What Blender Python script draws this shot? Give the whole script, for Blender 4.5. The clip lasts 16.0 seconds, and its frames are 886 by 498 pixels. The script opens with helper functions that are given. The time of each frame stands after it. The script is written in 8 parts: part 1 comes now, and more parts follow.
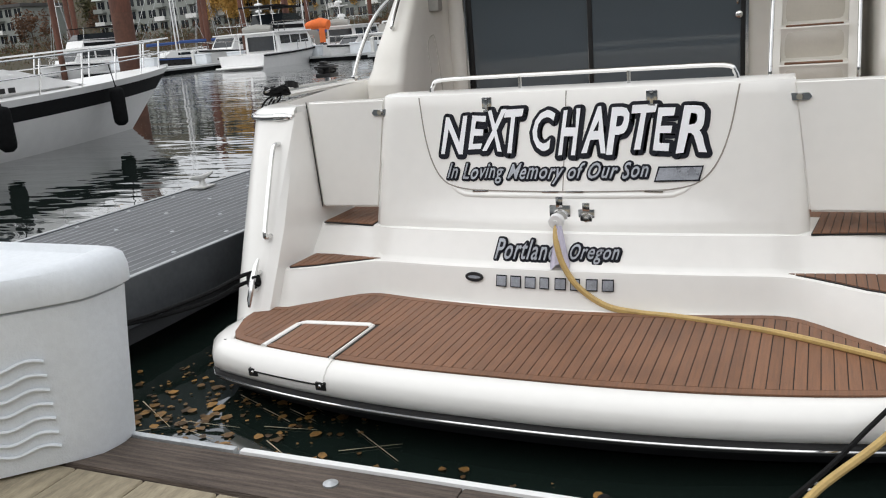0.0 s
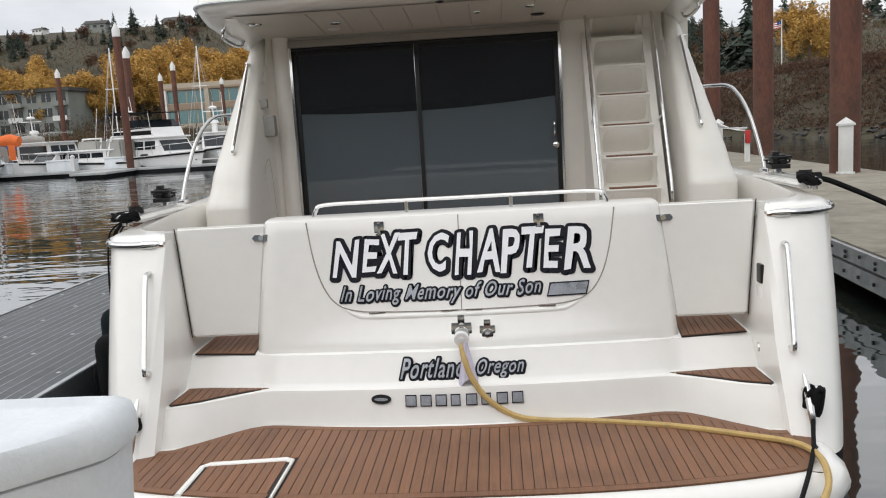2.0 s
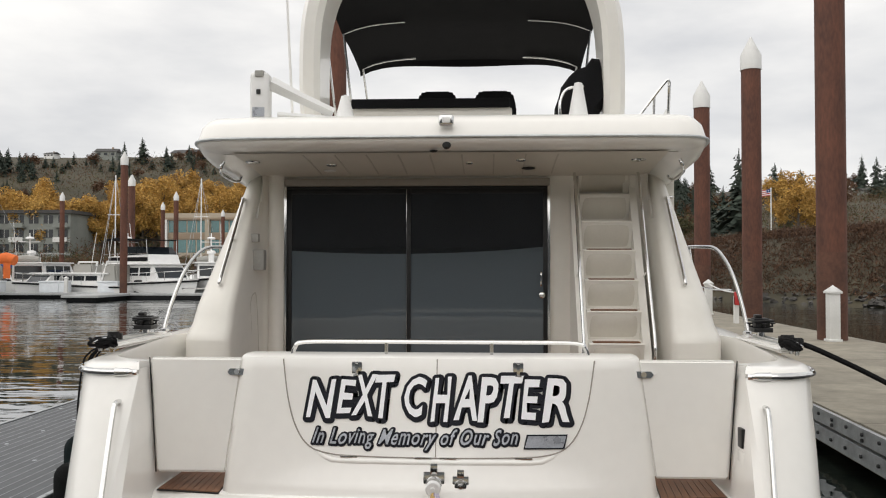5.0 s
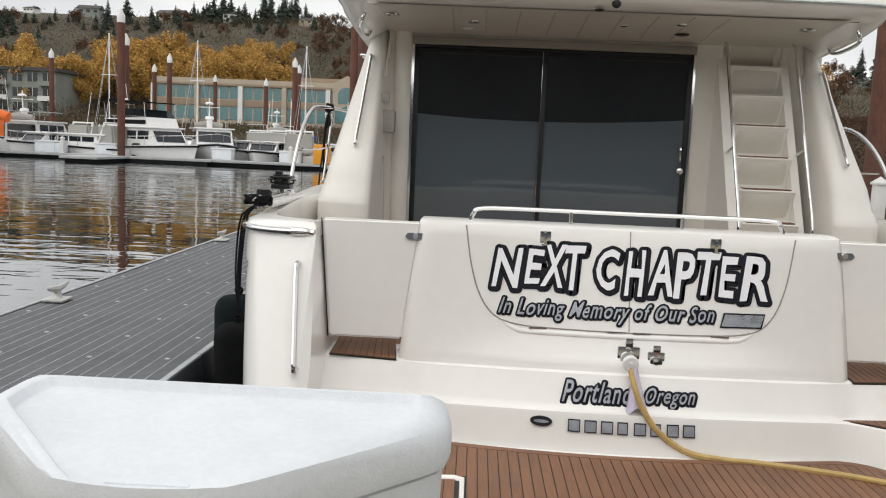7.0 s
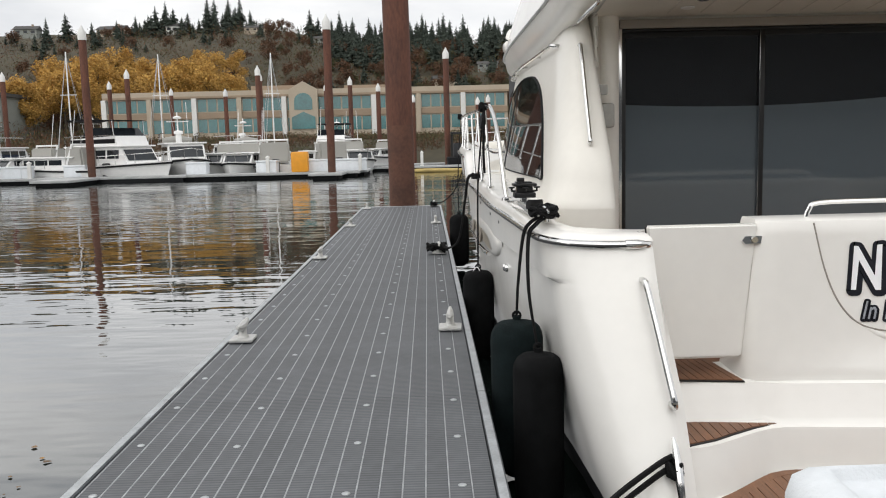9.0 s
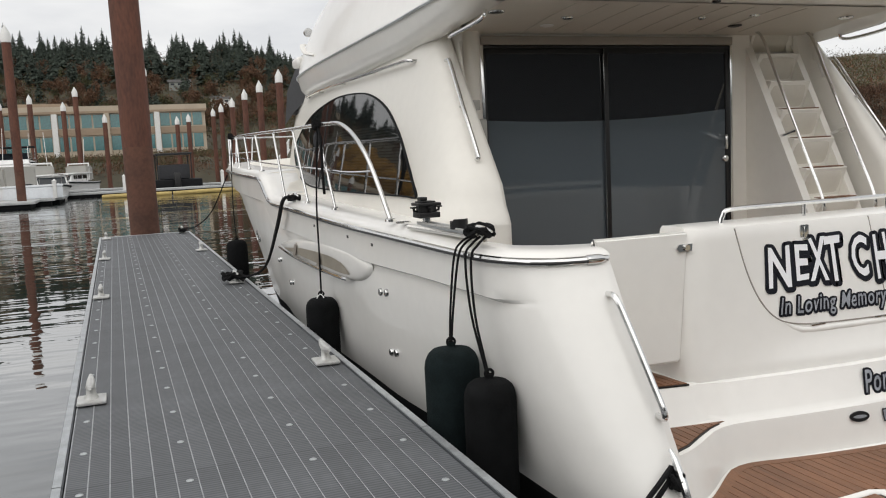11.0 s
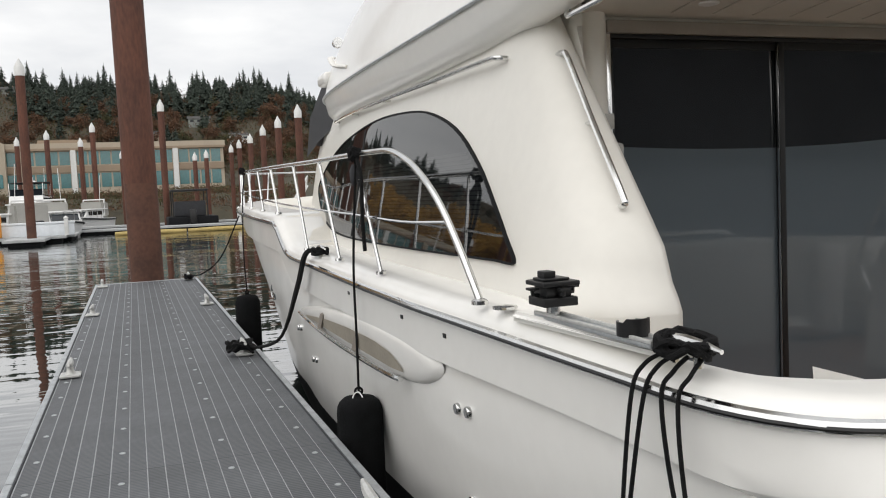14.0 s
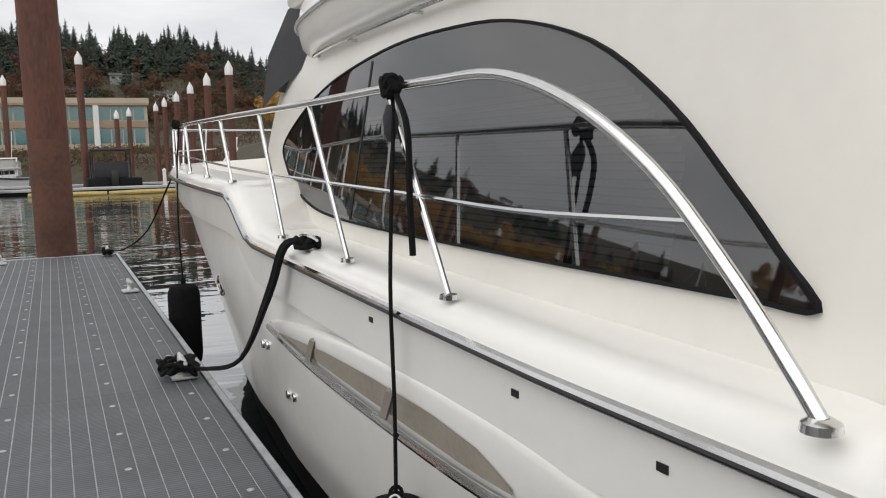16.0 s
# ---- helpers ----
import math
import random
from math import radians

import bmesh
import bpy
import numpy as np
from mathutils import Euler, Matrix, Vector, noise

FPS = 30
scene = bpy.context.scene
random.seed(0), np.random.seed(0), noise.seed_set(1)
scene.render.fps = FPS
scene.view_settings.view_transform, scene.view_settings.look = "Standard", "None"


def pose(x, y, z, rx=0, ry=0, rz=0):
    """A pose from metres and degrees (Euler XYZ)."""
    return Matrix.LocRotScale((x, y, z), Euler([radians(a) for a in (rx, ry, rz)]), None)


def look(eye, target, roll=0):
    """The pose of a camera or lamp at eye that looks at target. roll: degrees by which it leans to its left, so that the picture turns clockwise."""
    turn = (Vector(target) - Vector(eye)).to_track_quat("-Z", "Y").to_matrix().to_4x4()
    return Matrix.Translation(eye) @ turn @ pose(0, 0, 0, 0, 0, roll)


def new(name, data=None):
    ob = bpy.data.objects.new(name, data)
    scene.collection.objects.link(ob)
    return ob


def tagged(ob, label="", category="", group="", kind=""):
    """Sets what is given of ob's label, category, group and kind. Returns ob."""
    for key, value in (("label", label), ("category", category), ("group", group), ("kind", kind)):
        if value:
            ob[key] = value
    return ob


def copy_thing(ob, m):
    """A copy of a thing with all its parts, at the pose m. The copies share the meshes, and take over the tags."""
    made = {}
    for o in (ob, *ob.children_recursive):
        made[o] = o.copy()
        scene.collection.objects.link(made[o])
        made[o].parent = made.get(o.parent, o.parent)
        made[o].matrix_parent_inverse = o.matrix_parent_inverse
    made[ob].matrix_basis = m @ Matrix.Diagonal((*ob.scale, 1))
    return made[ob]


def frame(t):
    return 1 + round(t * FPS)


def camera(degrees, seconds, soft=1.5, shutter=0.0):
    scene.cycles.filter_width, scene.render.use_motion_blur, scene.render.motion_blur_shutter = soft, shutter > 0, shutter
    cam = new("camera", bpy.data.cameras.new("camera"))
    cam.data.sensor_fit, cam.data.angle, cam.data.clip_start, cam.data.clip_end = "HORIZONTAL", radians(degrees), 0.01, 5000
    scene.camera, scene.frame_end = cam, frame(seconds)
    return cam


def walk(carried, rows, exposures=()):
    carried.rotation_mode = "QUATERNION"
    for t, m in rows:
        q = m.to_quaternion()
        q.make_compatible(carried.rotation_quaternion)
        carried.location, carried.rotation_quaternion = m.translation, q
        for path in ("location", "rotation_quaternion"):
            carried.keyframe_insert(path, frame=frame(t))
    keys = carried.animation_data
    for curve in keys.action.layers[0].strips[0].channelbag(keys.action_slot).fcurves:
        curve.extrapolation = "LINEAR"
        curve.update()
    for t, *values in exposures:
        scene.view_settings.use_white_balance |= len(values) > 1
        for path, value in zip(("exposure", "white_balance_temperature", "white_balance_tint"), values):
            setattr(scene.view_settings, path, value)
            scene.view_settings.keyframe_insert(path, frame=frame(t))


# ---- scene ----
cam = camera(55.0, 16.0, 1.1)
PATH = [
    (0, (0.082, -0.15, 1.362), (-0.717, 1.611, 0.854), -4.7),
    (0.5, (-0.351, -0.297, 1.354), (-0.885, 1.569, 0.872), -4.5),
    (1, (-0.667, -0.272, 1.362), (-1.017, 1.641, 0.893), -5.7),
    (1.5, (-0.853, -0.373, 1.41), (-1.117, 1.564, 0.99), -5.3),
    (2, (-0.973, -0.472, 1.481), (-1.109, 1.503, 1.193), -3.4),
    (2.5, (-0.955, -0.495, 1.505), (-1.029, 1.501, 1.402), -2.2),
    (3, (-0.936, -0.541, 1.512), (-0.993, 1.458, 1.562), -1.4),
    (5.3, (-0.912, -0.456, 1.481), (-1.023, 1.54, 1.527), 0.1),
    (5.5, (-0.977, -0.472, 1.483), (-1.068, 1.526, 1.491), 0.3),
    (6, (-1.268, -0.441, 1.464), (-1.317, 1.555, 1.348), 0.1),
    (6.5, (-1.607, -0.323, 1.444), (-1.672, 1.654, 1.155), 1.5),
    (7, (-2.107, -0.23, 1.38), (-2.174, 1.755, 1.141), 2.5),
    (7.5, (-2.569, -0.136, 1.418), (-2.589, 1.853, 1.216), 0.7),
    (8, (-3.038, 0.103, 1.403), (-3.131, 2.089, 1.184), -0.1),
    (8.5, (-3.575, 0.185, 1.421), (-3.624, 2.169, 1.174), 0.7),
    (9, (-4.068, 0.368, 1.378), (-4.037, 2.353, 1.135), -1.4),
    (9.5, (-4.502, 0.503, 1.399), (-4.15, 2.462, 1.208), -0.4),
    (10, (-4.891, 0.66, 1.415), (-4.286, 2.554, 1.196), -2.3),
    (10.2, (-4.982, 0.754, 1.406), (-4.33, 2.629, 1.162), -3.3),
    (12.3, (-5.296, 1.263, 1.467), (-4.524, 3.099, 1.288), -1.3),
    (12.5, (-5.24, 1.434, 1.473), (-4.499, 3.281, 1.281), -1.1),
    (13, (-5.123, 1.957, 1.467), (-4.394, 3.811, 1.29), -1.8),
    (13.5, (-4.928, 2.529, 1.438), (-4.217, 4.394, 1.311), -2.7),
    (14, (-4.846, 3.039, 1.459), (-4.168, 4.915, 1.322), -2.5),
    (14.5, (-4.774, 3.574, 1.467), (-4.049, 5.43, 1.296), -2.8),
    (15, (-4.749, 4.138, 1.472), (-3.984, 5.977, 1.294), -1.9),
    (15.5, (-4.757, 4.689, 1.469), (-3.929, 6.499, 1.274), -1.6),
    (16, (-4.671, 5.275, 1.463), (-3.846, 7.084, 1.241), -1.4),
]
EXPOSURE = [(0.0, 0.18, 6300, 10), (1.5, 0.2, 6300, 10), (2.0, 0.17, 6350, 10), (2.5, 0.02, 6450, 10), (3.0, -0.03, 6500, 10), (5.5, 0.15, 6650, 10), (6.0, 0.19, 6650, 10), (6.5, 0.2, 6600, 10), (7.0, 0.13, 6550, 10), (7.5, 0.06, 6500, 10), (8.0, -0.02, 6500, 10), (8.5, 0.15, 6500, 10), (9.0, 0.21, 6500, 10), (9.5, 0.15, 6550, 10), (10.0, 0.06, 6550, 10), (12.5, 0.09, 6500, 10), (13.0, 0.14, 6500, 10), (14.0, 0.15, 6500, 10), (15.0, 0.15, 6500, 10), (16.0, 0.07, 6500, 10)]
walk(cam, [(t, look(eye, target, roll)) for t, eye, target, roll in PATH], EXPOSURE)
import collections


# ---- sky and sun: a bright overcast day ----
world = bpy.data.worlds.new("overcast_sky")
scene.world = world
world.use_nodes = True
wn, wl = world.node_tree.nodes, world.node_tree.links
wn.clear()
w_out = wn.new("ShaderNodeOutputWorld")
w_bg = wn.new("ShaderNodeBackground")
w_sky = wn.new("ShaderNodeTexSky")
w_sky.sky_type, w_sky.sun_disc = "NISHITA", False
w_sky.sun_elevation, w_sky.sun_rotation = radians(38), radians(200)
w_co = wn.new("ShaderNodeTexCoord")
w_map = wn.new("ShaderNodeMapping")
w_map.inputs["Scale"].default_value = (1.6, 1.6, 5.0)
w_no = wn.new("ShaderNodeTexNoise")
w_no.inputs["Scale"].default_value, w_no.inputs["Detail"].default_value, w_no.inputs["Roughness"].default_value = 1.7, 6.0, 0.52
w_ra = wn.new("ShaderNodeValToRGB")
w_ra.color_ramp.elements[0].position, w_ra.color_ramp.elements[0].color = 0.33, (8.4, 8.6, 9.0, 1)
w_ra.color_ramp.elements[1].position, w_ra.color_ramp.elements[1].color = 0.66, (13.4, 13.3, 13.1, 1)
w_mix = wn.new("ShaderNodeMix")
w_mix.data_type = "RGBA"
w_mix.inputs[0].default_value = 0.93
wl.new(w_co.outputs["Generated"], w_map.inputs["Vector"])
wl.new(w_map.outputs["Vector"], w_no.inputs["Vector"])
wl.new(w_no.outputs["Fac"], w_ra.inputs["Fac"])
wl.new(w_sky.outputs["Color"], w_mix.inputs[6])
wl.new(w_ra.outputs["Color"], w_mix.inputs[7])
wl.new(w_mix.outputs[2], w_bg.inputs["Color"])
w_bg.inputs["Strength"].default_value = 0.075
wl.new(w_bg.outputs["Background"], w_out.inputs["Surface"])

sun = new("sun", bpy.data.lights.new("sun", "SUN"))
sun.data.energy, sun.data.angle, sun.data.color = 1.8, radians(130), (1.0, 0.97, 0.93)
sun.matrix_world = look((-27, -28, 31), (0, 0, 0))


# ---- materials ----
def mat(name, col, rough=0.5, metal=0.0, vary=0.12, scale=6.0, bump=0.0, bscale=40.0, col2=None, coat=0.0, rand=0.0,
        stretch=(1, 1, 1), rvary=0.1, spec=0.5, spots=0.0, island=False):
    """A surface: base colour varied at two scales, roughness varied, fine relief; rand: per-object brightness."""
    m = bpy.data.materials.new(name)
    m.use_nodes = True
    nt = m.node_tree
    n, l = nt.nodes, nt.links
    b = n["Principled BSDF"]
    b.inputs["Metallic"].default_value = metal
    b.inputs["Specular IOR Level"].default_value = spec
    b.inputs["Coat Weight"].default_value = coat
    b.inputs["Coat Roughness"].default_value = 0.06
    co = n.new("ShaderNodeTexCoord")
    mp = n.new("ShaderNodeMapping")
    mp.inputs["Scale"].default_value = stretch
    l.new(co.outputs["Object"], mp.inputs["Vector"])
    big = n.new("ShaderNodeTexNoise")
    big.inputs["Scale"].default_value, big.inputs["Detail"].default_value = scale, 4
    fine = n.new("ShaderNodeTexNoise")
    fine.inputs["Scale"].default_value, fine.inputs["Detail"].default_value = scale * 9, 5
    l.new(mp.outputs["Vector"], big.inputs["Vector"])
    l.new(mp.outputs["Vector"], fine.inputs["Vector"])
    mul = n.new("ShaderNodeMath")
    mul.operation = "MULTIPLY_ADD"
    mul.inputs[1].default_value = 0.6
    l.new(big.outputs["Fac"], mul.inputs[0])
    sc = n.new("ShaderNodeMath")
    sc.operation = "MULTIPLY"
    sc.inputs[1].default_value = 0.4
    l.new(fine.outputs["Fac"], sc.inputs[0])
    l.new(sc.outputs[0], mul.inputs[2])
    ra = n.new("ShaderNodeValToRGB")
    c2 = col2 or tuple(min(1.0, c * (1 + vary)) for c in col)
    c1 = col if col2 else tuple(c * (1 - vary) for c in col)
    ra.color_ramp.elements[0].position, ra.color_ramp.elements[0].color = 0.36, (*c1, 1)
    ra.color_ramp.elements[1].position, ra.color_ramp.elements[1].color = 0.64, (*c2, 1)
    l.new(mul.outputs[0], ra.inputs["Fac"])
    out = ra.outputs["Color"]
    if spots:
        # broad stains that ignore the grain
        st = n.new("ShaderNodeTexNoise")
        st.inputs["Scale"].default_value, st.inputs["Detail"].default_value = 1.7, 5
        l.new(co.outputs["Object"], st.inputs["Vector"])
        sr = n.new("ShaderNodeMapRange")
        sr.inputs["From Min"].default_value, sr.inputs["From Max"].default_value = 0.45, 0.62
        sr.inputs["To Min"].default_value, sr.inputs["To Max"].default_value = 1.0, 1 - spots
        l.new(st.outputs["Fac"], sr.inputs["Value"])
        sm = n.new("ShaderNodeVectorMath")
        sm.operation = "SCALE"
        l.new(out, sm.inputs[0])
        l.new(sr.outputs[0], sm.inputs["Scale"])
        out = sm.outputs[0]
    if rand:
        if island:
            src = n.new("ShaderNodeNewGeometry").outputs["Random Per Island"]
        else:
            src = n.new("ShaderNodeObjectInfo").outputs["Random"]
        mr = n.new("ShaderNodeMapRange")
        mr.inputs["To Min"].default_value, mr.inputs["To Max"].default_value = 1 - rand, 1 + rand
        l.new(src, mr.inputs["Value"])
        vm = n.new("ShaderNodeVectorMath")
        vm.operation = "SCALE"
        l.new(out, vm.inputs[0])
        l.new(mr.outputs[0], vm.inputs["Scale"])
        out = vm.outputs[0]
    l.new(out, b.inputs["Base Color"])
    rr = n.new("ShaderNodeMapRange")
    rr.inputs["To Min"].default_value, rr.inputs["To Max"].default_value = max(0.02, rough - rvary), min(1.0, rough + rvary)
    l.new(big.outputs["Fac"], rr.inputs["Value"])
    l.new(rr.outputs[0], b.inputs["Roughness"])
    if bump:
        bn = n.new("ShaderNodeTexNoise")
        bn.inputs["Scale"].default_value, bn.inputs["Detail"].default_value = bscale, 4
        l.new(mp.outputs["Vector"], bn.inputs["Vector"])
        bp = n.new("ShaderNodeBump")
        bp.inputs["Strength"].default_value, bp.inputs["Distance"].default_value = bump, 0.01
        l.new(bn.outputs["Fac"], bp.inputs["Height"])
        l.new(bp.outputs["Normal"], b.inputs["Normal"])
    return m


M = {}
M["gel"] = mat("white_gelcoat", (0.89, 0.875, 0.835), 0.24, vary=0.02, scale=1.3, coat=0.35, rvary=0.06)
M["gel2"] = mat("cream_gelcoat", (0.81, 0.785, 0.725), 0.36, vary=0.025, scale=1.5, coat=0.15, rvary=0.08)
M["grip"] = mat("non_slip_deck", (0.74, 0.71, 0.64), 0.6, vary=0.04, scale=8, bump=0.35, bscale=500)
M["teak"] = mat("synthetic_teak", (0.212, 0.100, 0.052), 0.55, vary=0.22, scale=3, stretch=(30, 1.5, 30), bump=0.15, bscale=60, rand=0.09, spots=0.22)
M["caulk"] = mat("black_caulk", (0.018, 0.016, 0.015), 0.6)
M["steel"] = mat("polished_steel", (0.72, 0.72, 0.71), 0.14, metal=1.0, vary=0.06, scale=5, rvary=0.06)
M["alu"] = mat("galvanised_metal", (0.50, 0.52, 0.53), 0.45, metal=0.75, vary=0.18, scale=9, bump=0.1, bscale=60)
M["castalu"] = mat("cast_aluminium", (0.62, 0.62, 0.60), 0.42, metal=0.5, vary=0.12, scale=20, bump=0.2, bscale=90)
M["black"] = mat("black_plastic", (0.007, 0.007, 0.0075), 0.42, vary=0.2, scale=20, bump=0.1, bscale=120)
M["rubber"] = mat("black_rubber", (0.012, 0.012, 0.012), 0.6, vary=0.3, scale=9)
M["fleece"] = mat("black_fleece", (0.008, 0.0085, 0.009), 0.95, vary=0.3, scale=14, bump=0.5, bscale=260, spec=0.12)
M["fleece2"] = mat("dark_green_fleece", (0.010, 0.016, 0.017), 0.95, vary=0.3, scale=14, bump=0.5, bscale=260, spec=0.12)
M["rope"] = mat("black_rope", (0.009, 0.009, 0.0095), 0.85, vary=0.4, scale=60, bump=0.8, bscale=220, spec=0.2)
M["canvas"] = mat("black_canvas", (0.006, 0.006, 0.007), 0.9, vary=0.25, scale=6, bump=0.3, bscale=300, spec=0.2)
M["greycover"] = mat("charcoal_canvas", (0.035, 0.036, 0.04), 0.85, vary=0.2, scale=4, bump=0.3, bscale=200)
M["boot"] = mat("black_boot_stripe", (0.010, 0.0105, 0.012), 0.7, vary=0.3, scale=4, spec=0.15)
M["vinylgrey"] = mat("beige_vinyl", (0.55, 0.52, 0.46), 0.55, vary=0.05, scale=6, bump=0.1, bscale=200)
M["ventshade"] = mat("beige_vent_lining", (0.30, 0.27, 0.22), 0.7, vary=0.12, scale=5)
M["speaker"] = mat("grey_speaker_cloth", (0.34, 0.335, 0.31), 0.8, vary=0.1, scale=30)
M["cord"] = mat("yellow_power_cord", (0.50, 0.345, 0.125), 0.55, vary=0.14, scale=14, bump=0.15, bscale=80)
M["rag"] = mat("lilac_rag", (0.60, 0.57, 0.68), 0.9, vary=0.1, scale=25, bump=0.4, bscale=60)
M["white"] = mat("white_paint", (0.80, 0.80, 0.79), 0.4, vary=0.03, scale=4)
M["letter"] = mat("white_vinyl_letter", (0.93, 0.94, 0.96), 0.35, vary=0.02)
M["navy"] = mat("dark_navy_vinyl", (0.010, 0.011, 0.017), 0.5, vary=0.2, spec=0.2)
M["silver"] = mat("silver_vinyl_letter", (0.40, 0.42, 0.46), 0.3, metal=0.4, vary=0.25, scale=14)
M["boxwhite"] = mat("white_moulded_fibreglass", (0.725, 0.758, 0.787), 0.48, vary=0.05, scale=5, bump=0.22, bscale=160)
M["grate"] = mat("grey_grating_plank", (0.110, 0.117, 0.125), 0.6, vary=0.2, scale=1.4, rand=0.10, spots=0.16)
M["gratelow"] = mat("dark_dock_frame", (0.04, 0.042, 0.045), 0.7)
M["seam"] = mat("pale_plank_edge", (0.36, 0.372, 0.385), 0.55, vary=0.25, scale=9)
M["timber"] = mat("weathered_timber", (0.045, 0.034, 0.028), 0.85, col2=(0.16, 0.125, 0.10), scale=3.0, stretch=(0.9, 22, 22), bump=1.0, bscale=9, rand=0.12)
M["plank"] = mat("pale_weathered_plank", (0.34, 0.29, 0.20), 0.8, vary=0.3, scale=3, stretch=(9, 1.4, 9), bump=0.5, bscale=14, rand=0.1)
M["concrete"] = mat("weathered_concrete", (0.27, 0.245, 0.195), 0.85, vary=0.2, scale=0.9, bump=0.3, bscale=30, spots=0.2)
M["rust"] = mat("rusted_steel_pile", (0.105, 0.040, 0.024), 0.75, vary=0.4, scale=1.2, stretch=(2, 2, 0.6), bump=0.4, bscale=20)
M["rustlow"] = mat("weathered_pile_foot", (0.100, 0.044, 0.028), 0.8, vary=0.35, scale=1.5, bump=0.4, bscale=20)
M["capwhite"] = mat("white_plastic_cap", (0.68, 0.68, 0.66), 0.5, vary=0.06, scale=3)
M["brush"] = mat("autumn_brush", (0.045, 0.022, 0.013), 0.95, col2=(0.095, 0.048, 0.024), scale=2.2, rand=0.45, island=True)
M["land"] = mat("brown_hillside", (0.040, 0.036, 0.022), 0.95, col2=(0.074, 0.062, 0.036), scale=0.09, bump=0.6, bscale=1.2)
M["rock"] = mat("riprap_stone", (0.075, 0.07, 0.064), 0.9, vary=0.35, scale=1.5, bump=0.5, bscale=6, rand=0.35, island=True)
M["yellowleaf"] = mat("yellow_leaves", (0.36, 0.20, 0.045), 0.85, col2=(0.56, 0.35, 0.09), scale=0.5, rand=0.35, island=True)
# needle green lifted towards grey, with distance haze put into the colour
M["conifer"] = mat("conifer_needles", (0.024, 0.036, 0.027), 0.95, col2=(0.046, 0.06, 0.044), scale=0.6, rand=0.28, island=True)
M["russet"] = mat("russet_leaves", (0.075, 0.042, 0.024), 0.95, col2=(0.13, 0.062, 0.03), scale=0.6, rand=0.4, island=True)
M["olive"] = mat("olive_leaves", (0.045, 0.05, 0.02), 0.95, col2=(0.085, 0.075, 0.03), scale=0.6, rand=0.4, island=True)
M["bark"] = mat("grey_bark", (0.08, 0.065, 0.05), 0.95, vary=0.3, scale=3, bump=0.5, bscale=12)
M["bldg"] = mat("beige_facade", (0.42, 0.36, 0.28), 0.85, vary=0.06, scale=0.4)
M["bldg2"] = mat("buff_band", (0.30, 0.23, 0.165), 0.85, vary=0.08, scale=0.4)
M["bldggrey"] = mat("grey_siding", (0.23, 0.245, 0.225), 0.85, vary=0.1, scale=0.5)
M["roofgrey"] = mat("dark_roof", (0.07, 0.068, 0.066), 0.9, vary=0.15, scale=1)
M["teal"] = mat("teal_window_glass", (0.035, 0.145, 0.15), 0.12, vary=0.3, scale=0.3, spec=0.8)
M["darkglass"] = mat("dark_window_glass", (0.016, 0.02, 0.024), 0.12, vary=0.3, scale=0.5, spec=0.35)
M["orange"] = mat("orange_cover", (0.72, 0.15, 0.025), 0.7, vary=0.12, scale=3)
M["amber"] = mat("amber_box", (0.75, 0.32, 0.02), 0.5, vary=0.08, scale=3)
M["boom"] = mat("yellow_boom", (0.44, 0.33, 0.12), 0.7, vary=0.2, scale=1)
M["blue"] = mat("blue_canvas", (0.03, 0.07, 0.22), 0.8, vary=0.1)
M["red"] = mat("red_paint", (0.45, 0.03, 0.03), 0.5)
M["leafwater"] = mat("fallen_leaves", (0.07, 0.038, 0.014), 0.5, col2=(0.25, 0.13, 0.028), scale=5, rand=0.7, island=True)
M["dockdark"] = mat("grey_dock_deck", (0.10, 0.105, 0.11), 0.7, vary=0.2, scale=1)
# tones of the unseen shed, set by what the door glass should reflect
M["shedwall"] = mat("grey_blue_shed_wall", (0.22, 0.245, 0.26), 0.6, vary=0.08, scale=0.4)
M["shedfront"] = mat("dark_shed_front", (0.105, 0.11, 0.117), 0.9, vary=0.2, scale=0.5, spec=0.1)
M["dockpale"] = mat("pale_concrete_dock", (0.40, 0.41, 0.41), 0.8, vary=0.15, scale=1.2)
M["dockside"] = mat("dark_grey_dock_beam", (0.085, 0.092, 0.10), 0.55, metal=0.3, vary=0.2, scale=3)
M["taupe"] = mat("taupe_trim", (0.30, 0.27, 0.235), 0.5, vary=0.05, scale=6)
M["cushion"] = mat("beige_moulded_step", (0.66, 0.625, 0.555), 0.45, vary=0.03, scale=6)
M["darkhull"] = mat("dark_boat_hull", (0.02, 0.018, 0.018), 0.3, vary=0.2)
M["blind"] = mat("pale_blind", (0.22, 0.22, 0.215), 0.8, vary=0.05)


